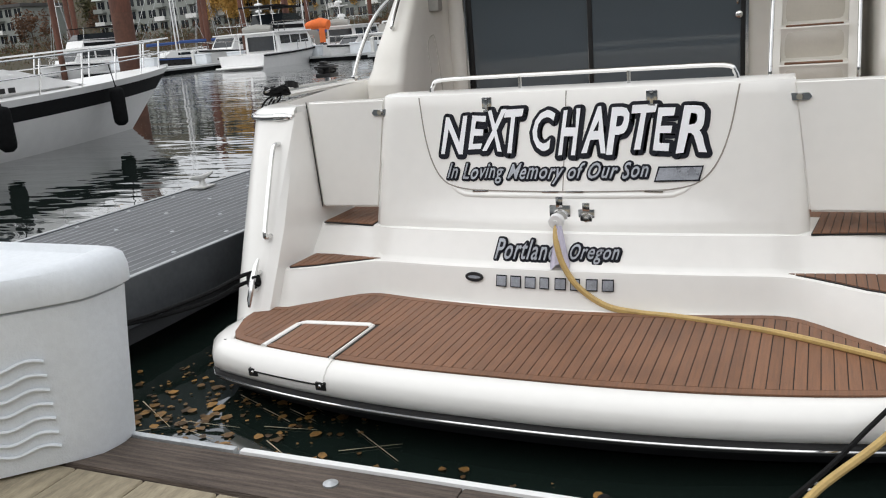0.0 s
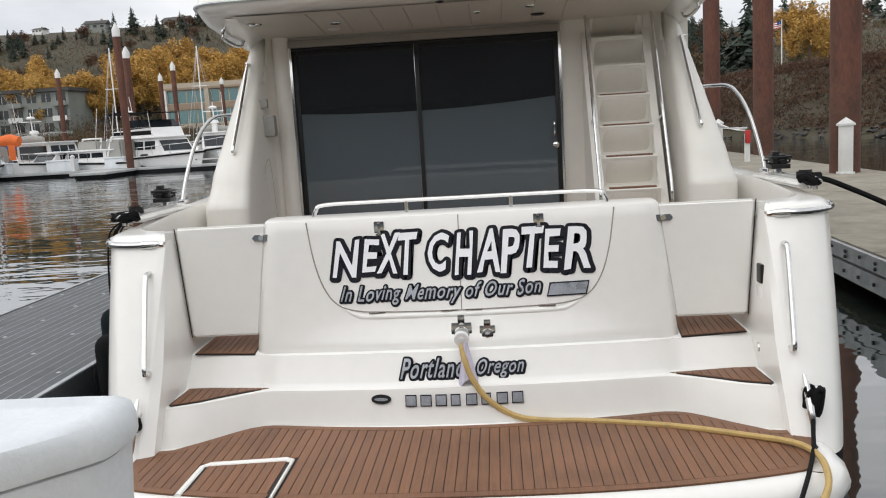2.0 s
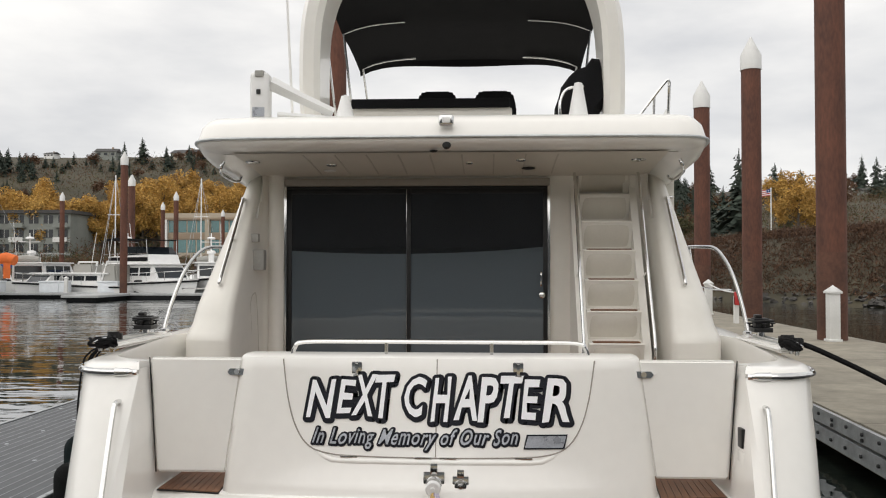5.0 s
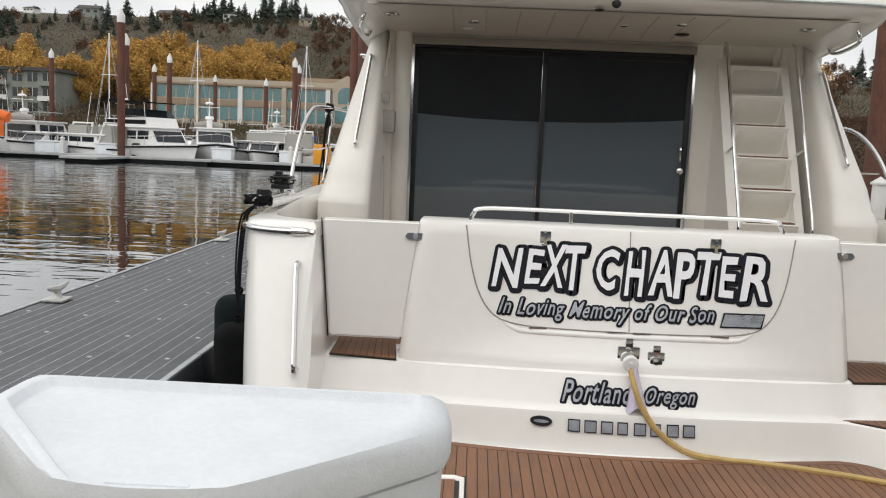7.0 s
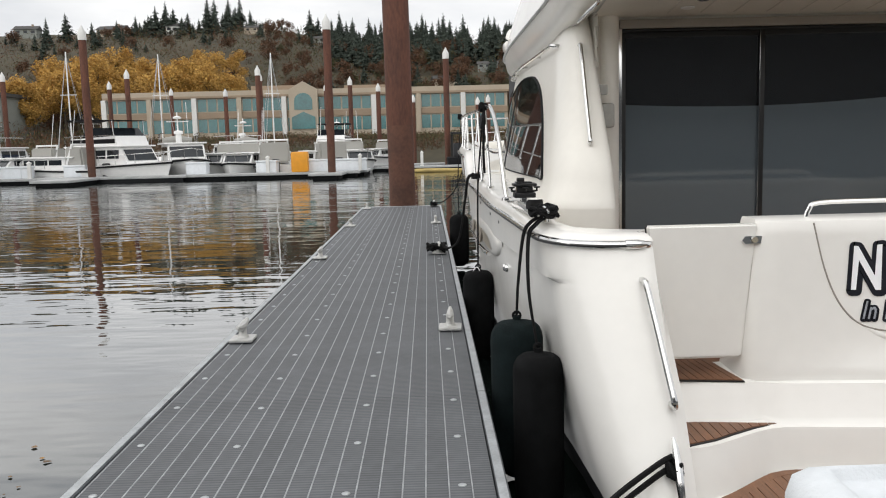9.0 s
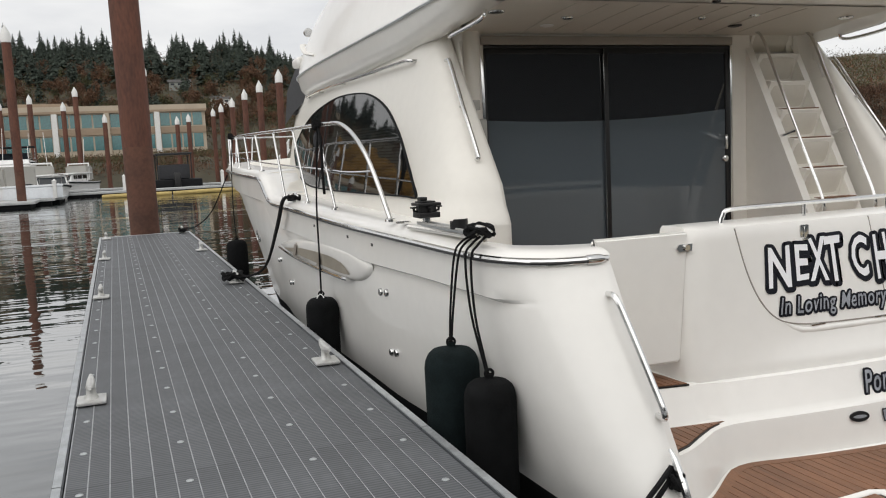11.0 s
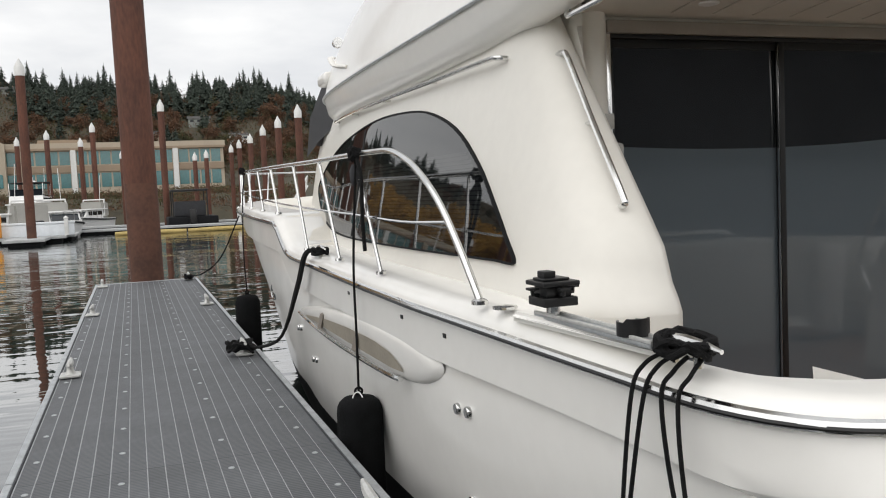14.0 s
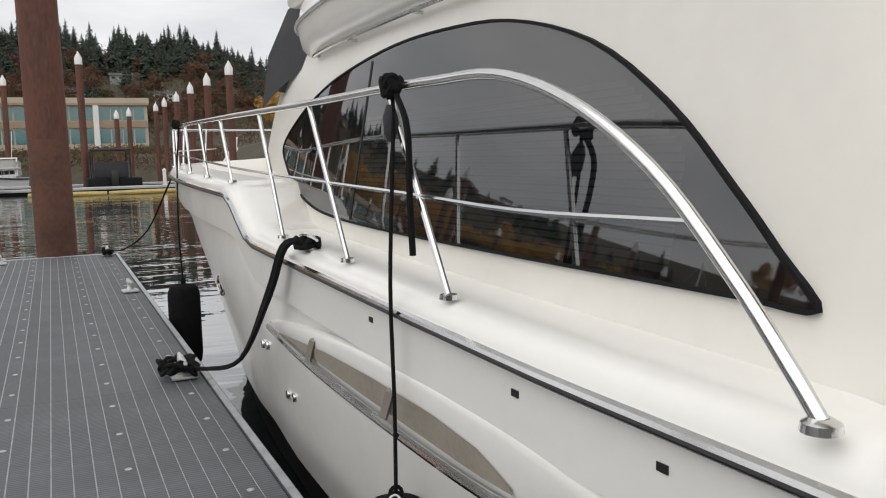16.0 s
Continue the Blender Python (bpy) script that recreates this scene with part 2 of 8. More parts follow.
def ribbed(name, base, pitch, axis):
    """Adds fine cross ribs to a material, as relief and as darker slots."""
    n, l = base.node_tree.nodes, base.node_tree.links
    b = n["Principled BSDF"]
    co = n.new("ShaderNodeTexCoord")
    wv = n.new("ShaderNodeTexWave")
    wv.bands_direction = axis
    wv.inputs["Scale"].default_value = 0.314159 / pitch
    l.new(co.outputs["Object"], wv.inputs["Vector"])
    old = b.inputs["Base Color"].links[0].from_socket
    rm = n.new("ShaderNodeMapRange")
    rm.inputs["From Min"].default_value, rm.inputs["From Max"].default_value = 0.25, 0.6
    rm.inputs["To Min"].default_value, rm.inputs["To Max"].default_value = 0.74, 1.08
    l.new(wv.outputs["Fac"], rm.inputs["Value"])
    vm = n.new("ShaderNodeVectorMath")
    vm.operation = "SCALE"
    l.new(old, vm.inputs[0])
    l.new(rm.outputs[0], vm.inputs["Scale"])
    l.new(vm.outputs[0], b.inputs["Base Color"])
    bp = n.new("ShaderNodeBump")
    bp.inputs["Strength"].default_value, bp.inputs["Distance"].default_value = 0.2, 0.006
    l.new(wv.outputs["Fac"], bp.inputs["Height"])
    l.new(bp.outputs["Normal"], b.inputs["Normal"])


ribbed("grate", M["grate"], 0.026, "Y")


def glass_mat(name, tint, rough=0.02, ior=1.52):
    m = bpy.data.materials.new(name)
    m.use_nodes = True
    n, l = m.node_tree.nodes, m.node_tree.links
    b = n["Principled BSDF"]
    b.inputs["Base Color"].default_value = (*tint, 1)
    b.inputs["Roughness"].default_value = rough
    b.inputs["Specular IOR Level"].default_value = 0.75
    b.inputs["IOR"].default_value = ior
    co = n.new("ShaderNodeTexCoord")
    no = n.new("ShaderNodeTexNoise")
    no.inputs["Scale"].default_value = 1.2
    l.new(co.outputs["Object"], no.inputs["Vector"])
    bp = n.new("ShaderNodeBump")
    bp.inputs["Strength"].default_value, bp.inputs["Distance"].default_value = 0.03, 0.01
    l.new(no.outputs["Fac"], bp.inputs["Height"])
    l.new(bp.outputs["Normal"], b.inputs["Normal"])
    return m


M["smoked"] = glass_mat("smoked_glass", (0.004, 0.0045, 0.005), 0.02, 1.7)
# the side windows let a little light through to the blinds
M["sidepane"] = glass_mat("tinted_side_glass", (0.004, 0.005, 0.006), 0.02, 2.1)
pn, pl_ = M["sidepane"].node_tree.nodes, M["sidepane"].node_tree.links
p_tr = pn.new("ShaderNodeBsdfTransparent")
p_tr.inputs["Color"].default_value = (0.62, 0.65, 0.67, 1)
p_mx = pn.new("ShaderNodeMixShader")
p_mx.inputs[0].default_value = 0.3
pl_.new(pn["Principled BSDF"].outputs["BSDF"], p_mx.inputs[1])
pl_.new(p_tr.outputs["BSDF"], p_mx.inputs[2])
pl_.new(p_mx.outputs["Shader"], pn["Material Output"].inputs["Surface"])
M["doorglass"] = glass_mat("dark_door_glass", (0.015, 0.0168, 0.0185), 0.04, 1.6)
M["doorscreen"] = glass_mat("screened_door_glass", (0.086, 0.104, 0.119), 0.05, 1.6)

water_m = bpy.data.materials.new("harbour_water")
water_m.use_nodes = True
n_, l_ = water_m.node_tree.nodes, water_m.node_tree.links
wb = n_["Principled BSDF"]
wb.inputs["Base Color"].default_value = (0.010, 0.017, 0.014, 1)
wb.inputs["Roughness"].default_value, wb.inputs["IOR"].default_value = 0.02, 2.0
wco = n_.new("ShaderNodeTexCoord")
wm1 = n_.new("ShaderNodeMapping")
wm1.inputs["Scale"].default_value = (0.55, 1.5, 1)
wm1.inputs["Rotation"].default_value = (0, 0, radians(14))
l_.new(wco.outputs["Object"], wm1.inputs["Vector"])
wn1 = n_.new("ShaderNodeTexNoise")
wn1.inputs["Scale"].default_value, wn1.inputs["Detail"].default_value = 1.5, 2
wn2 = n_.new("ShaderNodeTexNoise")
wn2.inputs["Scale"].default_value, wn2.inputs["Detail"].default_value = 0.33, 1
for q in (wn1, wn2):
    l_.new(wm1.outputs["Vector"], q.inputs["Vector"])
wadd = n_.new("ShaderNodeMath")
wadd.operation = "MULTIPLY_ADD"
wadd.inputs[1].default_value = 2.2
l_.new(wn2.outputs["Fac"], wadd.inputs[0])
l_.new(wn1.outputs["Fac"], wadd.inputs[2])
wbp = n_.new("ShaderNodeBump")
wbp.inputs["Distance"].default_value = 0.05
wb.inputs["Coat Weight"].default_value, wb.inputs["Coat Roughness"].default_value, wb.inputs["Coat IOR"].default_value = 0.7, 0.02, 1.8
l_.new(wbp.outputs["Normal"], wb.inputs["Coat Normal"])
# calm and ruffled patches
wn3 = n_.new("ShaderNodeTexNoise")
wn3.inputs["Scale"].default_value, wn3.inputs["Detail"].default_value = 0.07, 2
l_.new(wm1.outputs["Vector"], wn3.inputs["Vector"])
wmr = n_.new("ShaderNodeMapRange")
wmr.inputs["From Min"].default_value, wmr.inputs["From Max"].default_value = 0.38, 0.62
wmr.inputs["To Min"].default_value, wmr.inputs["To Max"].default_value = 0.14, 0.48
l_.new(wn3.outputs["Fac"], wmr.inputs["Value"])
l_.new(wmr.outputs[0], wbp.inputs["Strength"])
l_.new(wadd.outputs[0], wbp.inputs["Height"])
l_.new(wbp.outputs["Normal"], wb.inputs["Normal"])
M["water"] = water_m

# ---- mesh helpers ----
ORG = {}
WZ = -0.56      # water level
CX = -1.22      # the yacht's centre line


def thing(name, loc, label, category, org=None, group="", kind=""):
    """An Empty at a thing's base. org: the point of the part coordinates that lies there."""
    ob = new(name)
    ob.location = loc
    ob.empty_display_size = 0.2
    ORG[ob.name] = Vector(org if org is not None else loc)
    return tagged(ob, label, category, group, kind)


def part(name, bm, material, parent=None, label="", sharp=38, kind=""):
    """Links a bmesh as one mesh object under a thing or a part, and frees it."""
    root = parent
    while root is not None and root.parent is not None:
        root = root.parent
    if root is not None and root.name in ORG:
        bm.transform(Matrix.Translation(-ORG[root.name]))
    me = bpy.data.meshes.new(name)
    bmesh.ops.recalc_face_normals(bm, faces=bm.faces)
    bm.to_mesh(me)
    bm.free()
    me.polygons.foreach_set("use_smooth", [True] * len(me.polygons))
    me.set_sharp_from_angle(angle=radians(sharp))
    for m in material if isinstance(material, (list, tuple)) else (material,):
        me.materials.append(m)
    ob = new(name, me)
    ob.parent = parent
    return tagged(ob, label, kind=kind)


def BM():
    return bmesh.new()


def box(bm, lo, hi, bevel=0.0, seg=2, turn=None):
    c = [(a + b) / 2 for a, b in zip(lo, hi)]
    s = [b - a for a, b in zip(lo, hi)]
    r = bmesh.ops.create_cube(bm, size=1.0)
    vs = r["verts"]
    mt = Matrix.Translation(c) @ (turn or Matrix.Identity(4)) @ Matrix.Diagonal((*s, 1))
    bmesh.ops.transform(bm, matrix=mt, verts=vs)
    if bevel:
        es = list({e for v in vs for e in v.link_edges})
        bmesh.ops.bevel(bm, geom=es, offset=bevel, segments=seg, affect="EDGES", profile=0.6)
    return bm


def grid(bm, rows, close_u=False, close_v=False, mi=0):
    """A surface through rows of points."""
    vs = [[bm.verts.new(p) for p in r] for r in rows]
    R, C = len(vs), len(vs[0])
    for i in range(R if close_u else R - 1):
        for j in range(C if close_v else C - 1):
            a, b, c, d = vs[i][j], vs[(i + 1) % R][j], vs[(i + 1) % R][(j + 1) % C], vs[i][(j + 1) % C]
            q = []
            for v in (a, b, c, d):
                if all((v.co - w.co).length > 1e-6 for w in q):
                    q.append(v)
            if len(q) > 2:
                f = bm.faces.new(q)
                f.material_index = mi
    return vs


def spline(pts, n=6, closed=False):
    """Points along a Catmull-Rom curve."""
    P = [Vector(p) for p in pts]
    out = []
    N = len(P)
    for i in range(N if closed else N - 1):
        p1, p2 = P[i], P[(i + 1) % N]
        p0 = P[i - 1] if (closed or i) else p1 * 2 - p2
        p3 = P[(i + 2) % N] if (closed or i + 2 < N) else p2 * 2 - p1
        for k in range(n):
            t = k / n
            out.append(0.5 * (2 * p1 + (p2 - p0) * t + (2 * p0 - 5 * p1 + 4 * p2 - p3) * t * t + (3 * p1 - p0 - 3 * p2 + p3) * t ** 3))
    if not closed:
        out.append(P[-1])
    return out


def tube(bm, pts, r, n=8, closed=False, flat=1.0, mi=0):
    """A round bar along points; r may be a list."""
    P = [Vector(p) for p in pts]
    N = len(P)
    rs = r if isinstance(r, (list, tuple)) else [r] * N
    tang = []
    for i in range(N):
        a = P[i - 1] if (i or closed) else P[i]
        b = P[(i + 1) % N] if (closed or i + 1 < N) else P[i]
        tang.append((b - a).normalized())
    up = Vector((0, 0, 1)) if abs(tang[0].z) < 0.9 else Vector((0, 1, 0))
    side = tang[0].cross(up).normalized()
    rows = []
    for i in range(N):
        side = (side - tang[i] * side.dot(tang[i])).normalized()
        nrm = side.cross(tang[i])
        rows.append([P[i] + (side * math.cos(2 * math.pi * k / n) + nrm * math.sin(2 * math.pi * k / n) * flat) * rs[i] for k in range(n)])
    vs = grid(bm, rows, close_u=closed, close_v=True, mi=mi)
    if not closed:
        for ring in (vs[0], vs[-1][::-1]):
            try:
                f = bm.faces.new(ring)
                f.material_index = mi
            except ValueError:
                pass
    return bm


def lathe(bm, prof, c=(0, 0, 0), n=16, axis="z", mi=0):
    rows = []
    for r, h in prof:
        ring = []
        for k in range(n):
            a = 2 * math.pi * k / n
            x, y = r * math.cos(a), r * math.sin(a)
            p = (x, y, h) if axis == "z" else ((h, x, y) if axis == "x" else (x, h, y))
            ring.append(Vector(p) + Vector(c))
        rows.append(ring)
    vs = grid(bm, rows, close_v=True, mi=mi)
    for ring in (vs[0], vs[-1]):
        try:
            bm.faces.new(ring).material_index = mi
        except ValueError:
            pass
    return bm


def prism(bm, poly, f0, f1, mi=0):
    """A solid between the polygon mapped by f0 and by f1."""
    a = [bm.verts.new(f0(*p)) for p in poly]
    b = [bm.verts.new(f1(*p)) for p in poly]
    N = len(poly)
    for i in range(N):
        bm.faces.new((a[i], a[(i + 1) % N], b[(i + 1) % N], b[i])).material_index = mi
    bm.faces.new(a).material_index = mi
    bm.faces.new(b[::-1]).material_index = mi
    return bm


def lerp(a, b, t):
    return a + (b - a) * t


def smooth(t):
    t = max(0.0, min(1.0, t))
    return t * t * (3 - 2 * t)
# ---- the yacht ----
yacht = thing("motor_yacht", (CX, 10.0, WZ), "white fibreglass motor yacht moored stern-to beside the grey finger dock", "yacht", org=(0, 10.0, WZ))


def ip(x, xs, ys):
    return float(np.interp(x, xs, ys))


def sheer_u(y):
    return ip(y, (4, 5.1, 7, 10, 12, 13, 14, 15, 15.9, 17, 17.8, 18.4, 18.9), (2.20, 2.255, 2.35, 2.37, 2.37, 2.36, 2.33, 2.26, 2.14, 1.78, 1.32, 0.8, 0.0))


def foot_u(y):
    return ip(y, (3, 5, 6.5, 9, 11, 12, 13, 14, 15, 16, 17, 17.8), (1.70, 1.72, 2.02, 2.13, 2.08, 1.96, 1.74, 1.4, 1.08, 0.72, 0.33, 0.0))


def sheer_z(y):
    base = ip(y, (4.3, 5.2, 6.5, 8, 10.4), (0.871, 0.868, 0.886, 0.904, 0.946))
    return base + 0.27 * smooth((y - 10.35) / 0.85) + 0.02 * max(0, y - 11.2)


def quarter_y(z):
    return 4.372 + 0.58 * (z - 0.70)


U_IN = 1.73
Z0 = -0.70


def hull_p(y):
    """How upright the side stands: nearly sheer at the stern, flaring towards the bow."""
    return lerp(lerp(0.28, 0.50, smooth((y - 4.8) / 2.7)), 0.95, smooth(((y - 4.9) / 13.9 - 0.3) / 0.7))


def plan_curve(w, inset=0.0):
    """One waterline of the hull, from the quarter's inner edge round to the bow; w runs from 0 low to 1 at the sheer."""
    zq = lerp(Z0, 0.868, w)
    ya = quarter_y(zq)
    b = lerp(0.44, 0.69, w)
    ex = 2 / lerp(2.1, 2.7, w)
    yc = ya + b
    us = lerp(foot_u(yc), sheer_u(yc), w ** hull_p(yc))
    uc = U_IN + 0.08
    a = us - uc
    pts = []
    for k in range(4):
        t = k / 4
        u = lerp(U_IN + 0.03, uc, t)
        pts.append((u, ya + 0.012 * (1 - t) ** 2, zq))
    for k in range(12):
        th = math.pi / 2 * k / 12
        pts.append((uc + a * math.sin(th) ** ex, yc - b * math.cos(th) ** ex, zq))
    n = 64
    for k in range(n + 1):
        s = k / n
        yw, ys_ = lerp(yc, 17.8, s), lerp(yc, 18.9, s)
        y = lerp(yw, ys_, w)
        u = lerp(foot_u(yw), sheer_u(ys_), w ** hull_p(y))
        pts.append((u, y, lerp(Z0, sheer_z(ys_), w)))
    if inset:
        out = []
        for i, q in enumerate(pts):
            a_, b_ = pts[max(0, i - 1)], pts[min(len(pts) - 1, i + 1)]
            t = Vector((b_[0] - a_[0], b_[1] - a_[1], 0)).normalized()
            nrm = Vector((-t.y, t.x, 0))
            v = Vector(q) + nrm * inset
            v.x = max(v.x, 0.0)
            out.append(tuple(v))
        return out
    return pts


def hull_u(y, z):
    """Half-breadth of the side amidships at a height."""
    w = max(0.02, min(1.0, (z - Z0) / (sheer_z(y) - Z0)))
    return lerp(foot_u(y), sheer_u(y), w ** hull_p(y))


LEV = [0, 0.12, 0.25, 0.28, 0.36, 0.48, 0.6, 0.72, 0.81, 0.862, 0.8775, 0.8780, 0.8925, 0.8930, 0.93, 0.97, 1.0]
curves = [plan_curve(w) for w in LEV]
# a styled step line runs along the side below the rail
CREASE = {0.81: -0.012, 0.862: -0.026, 0.8775: -0.032, 0.8780: -0.034, 0.8925: 0.012, 0.8930: 0.013, 0.93: 0.008, 0.97: 0.003}
for i, w in enumerate(LEV):
    if 0.86 < w < 0.94:
        curves[i] = [(u, y, z - 0.030 - 0.025 * smooth((y - 5.4) / 1.6) + 0.03 * smooth((4.85 - y) / 0.4)) for u, y, z in curves[i]]
    if w in CREASE:
        curves[i] = [(u + CREASE[w] * smooth((y - 4.50) / 0.4) * (1 if u > 0.02 else 0), y, z) for u, y, z in curves[i]]
curves[2] = [(u, y, z - 0.03 * smooth((y - 7.6) / 4.0)) for u, y, z in curves[2]]
bm = BM()
boot_bm = BM()
for sgn in (-1, 1):
    rows = [[(sgn * u, y, z) for u, y, z in c] for c in curves]
    grid(bm, rows[2:])
    grid(boot_bm, rows[:3])
    # inner faces of the quarters
    zz = [lerp(-0.45, 0.89, k / 8) for k in range(9)]
    inu = lambda z: 1.70 + 0.06 * max(0.0, (z - 0.2) / 0.7)
    grid(bm, [[(sgn * (U_IN + 0.03), quarter_y(z) + 0.012, z), (sgn * (inu(z) + 0.008), quarter_y(z) + 0.045, z),
               (sgn * inu(z), 5.02, z)] for z in zz])
hull = part("hull", bm, M["gel"], yacht, "glossy white hull with a styled step line", sharp=30)
part("boot_stripe", boot_bm, M["boot"], hull, "black boot stripe at the waterline")
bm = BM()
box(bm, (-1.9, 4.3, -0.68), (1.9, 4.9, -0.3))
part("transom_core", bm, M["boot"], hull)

# gunwale cap with a chromed rub rail
top = curves[-1]
cap_bm, rail_bm = BM(), BM()


def cap_row(d, dz):
    c = plan_curve(1.0, d)
    return [(u, y, z + dz * lerp(0.62, 1.0, smooth((y - 4.9) / 1.0))) for u, y, z in c]


def house_u(y):
    return 2.02 if y < 9 else max(0.25, 2.02 - 0.021 * (y - 9) ** 2)


rows = [[(u + 0.01, y, z) for u, y, z in top], cap_row(-0.006, 0.03), cap_row(0.012, 0.062), cap_row(0.05, 0.086), cap_row(0.11, 0.092)]
inner = []
for i, (u, y, z) in enumerate(rows[-1]):
    if i < 16:
        t = i / 16
        p = (ip(t, (0, 0.3, 0.6, 0.85, 1), (U_IN, 1.80, 1.93, 2.06, 2.115)), ip(t, (0, 0.3, 0.6, 0.85, 1), (4.665, 4.68, 4.735, 4.86, 5.0)), z)
    else:
        tgt = lerp(2.13, house_u(y) + 0.02, smooth((y - 6.0) / 0.5))
        p = (min(tgt, max(0, u - 0.02)), max(y, 5.03), z)
    inner.append(p)
mid = [tuple(lerp(a, b, 0.5) for a, b in zip(p, q)) for p, q in zip(rows[-1], inner)]
rows += [mid, inner]
for sgn in (-1, 1):
    grid(cap_bm, [[(sgn * u, y, z) for u, y, z in r] for r in rows])
    grid(cap_bm, [[(sgn * r[0][0], r[0][1], r[0][2]) for r in rows], [(sgn * (r[0][0] + 0.004), r[0][1], 0.84) for r in rows]])
    # coaming inside the cockpit
    co = [p for p in inner if p[1] < 6.9]
    grid(cap_bm, [[(sgn * u, y, z) for u, y, z in co], [(sgn * (u - 0.01), y, z - 0.03) for u, y, z in co], [(sgn * (u - 0.02), y, 0.12) for u, y, z in co]])
part("gunwale", cap_bm, M["gel"], yacht, "rounded white gunwale and side deck", sharp=55)
for sgn in (-1, 1):
    line = [(sgn * (u + 0.016), y, z + 0.004) for u, y, z in top]
    rb = BM()
    tube(rb, line, 0.0205, 8, flat=1.0)
    rr = part("rub_rail", rb, M["steel"], yacht, "polished steel rub rail along the sheer")
    rb = BM()
    tube(rb, [(x + sgn * (0.016 if i > 9 else 0.006), y - (0.0165 if i < 10 else 0.004), z - 0.003) for i, (x, y, z) in enumerate(line)], 0.0075, 6)
    part("rub_groove", rb, M["black"], rr, "dark groove along the rub rail")
    rb = BM()
    ends = [Vector(line[0]), Vector(line[2]), Vector(line[4]), Vector(line[4]).lerp(Vector(line[5]), 0.7)]
    tube(rb, [p + Vector((0, -0.006, 0.001)) for p in ends], [0.008, 0.0185, 0.0245, 0.0255], 12)
    part("rail_end_cap", rb, M["steel"], rr, "polished end cap")

# foredeck
bm = BM()
ys = [lerp(10.2, 18.8, k / 30) for k in range(31)]
grid(bm, [[(s * max(0.0, sheer_u(y) - 0.1), y, sheer_z(y) + 0.085 + 0.06 * (1 - abs(s))) for s in (-1, -0.8, -0.4, 0, 0.4, 0.8, 1)] for y in ys])
part("foredeck", bm, M["grip"], yacht)

# cockpit sole and bulkhead
bm = BM()
box(bm, (-1.9, 4.62, 0.06), (1.9, 6.74, 0.13))
# unseen; brown is chosen to cut the light bounced up to the soffit
part("cockpit_sole", bm, M["teak"], yacht, "teak cockpit sole")


# ---- transom with its steps ----
def crown(u, h=0.045):
    return h * max(0.0, 1 - (u / 1.7) ** 2)


def bulge(u):
    return max(0.0, 1 - (u / 1.3) ** 2)


def panel_y(u, z):
    """The aft face of the transom's middle, from its foot at the ledge to the top."""
    t = max(0.0, min(1.0, (z - 0.16) / 0.79))
    return lerp(4.515 - 0.215 * bulge(u), 4.60 - 0.04 * bulge(u), t ** 0.8)


UW_T, UW_B = 1.19, 1.28
bm = BM()
us = [-1, -0.96, -0.9, -0.75, -0.6, -0.45, -0.3, -0.15, 0, 0.15, 0.3, 0.45, 0.6, 0.75, 0.9, 0.96, 1]
zs = [0.10, 0.19, 0.23, 0.3, 0.4, 0.5, 0.6, 0.7, 0.8, 0.88, 0.93]
rows = []
for z in zs:
    t = (z - 0.16) / 0.79
    wd = lerp(UW_B, UW_T, max(0, t))
    rows.append([(s * wd, panel_y(s * wd, max(z, 0.16)) + (0.05 if abs(s) == 1 else (0.008 if abs(s) == 0.96 else 0)), z + (0.04 * bulge(s * wd) if z < 0.25 else 0)) for s in us])
t_ = rows[-1]
rows.append([(x * 0.998, y + 0.012, 0.955) for x, y, z in t_])
rows.append([(x * 0.99, y + 0.05, 0.966) for x, y, z in t_])
rows.append([(x * 0.99, 4.86, 0.962) for x, y, z in t_])
rows.append([(x * 0.99, 4.88, 0.94) for x, y, z in t_])
rows.append([(x * (1.0 + 0.075 * (abs(x) > 1.1)), 4.90, 0.12) for x, y, z in t_])
v = grid(bm, rows)
for sgn in (0, -1):
    bm.faces.new([r[sgn] for r in v])
transom = part("transom", bm, M["gel"], yacht, "smooth white transom", sharp=45)

# sweep ledges: upper ledge, lower ledge and the risers under them


def ledge_y1(u):
    a = abs(u)
    return lerp(4.49 - 0.215 * bulge(u), 4.50 + 0.07 * smooth((a - 1.3) / 0.42), smooth((a - 1.1) / 0.2))


def ledge_y2(u):
    a = abs(u)
    return 4.355 - 0.20 * bulge(u * 1.02) - 0.27 * smooth((a - 1.10) / 0.60)


def foot_y(u):
    a = abs(u)
    return 4.31 - 0.21 * bulge(u * 1.05) - 0.33 * smooth((a - 1.08) / 0.62)


uu = [lerp(-1.735, 1.735, k / 48) for k in range(49)]
bm = BM()
rows = []
Z1 = [0.16 + 0.04 * bulge(u) for u in uu]
Z2 = [-0.022 + 0.04 * bulge(u) for u in uu]
Z3 = [-0.235 + crown(u) for u in uu]
rows.append([(u, 4.9, z) for u, z in zip(uu, Z1)])
rows.append([(u, ledge_y1(u) + 0.03, z) for u, z in zip(uu, Z1)])
rows.append([(u, ledge_y1(u) + 0.006, z - 0.006) for u, z in zip(uu, Z1)])
rows.append([(u, ledge_y1(u), z - 0.02) for u, z in zip(uu, Z1)])
back2 = [min(ledge_y1(u) - 0.03, max(ledge_y2(u) + 0.04, 4.42 if abs(u) > 1.2 else 0)) for u in uu]
rows.append([(u, b + 0.015, z + 0.03) for u, z, b in zip(uu, Z2, back2)])
rows.append([(u, b, z + 0.004) for u, z, b in zip(uu, Z2, back2)])
rows.append([(u, ledge_y2(u) + 0.022, z) for u, z in zip(uu, Z2)])
rows.append([(u, ledge_y2(u) + 0.006, z - 0.004) for u, z in zip(uu, Z2)])
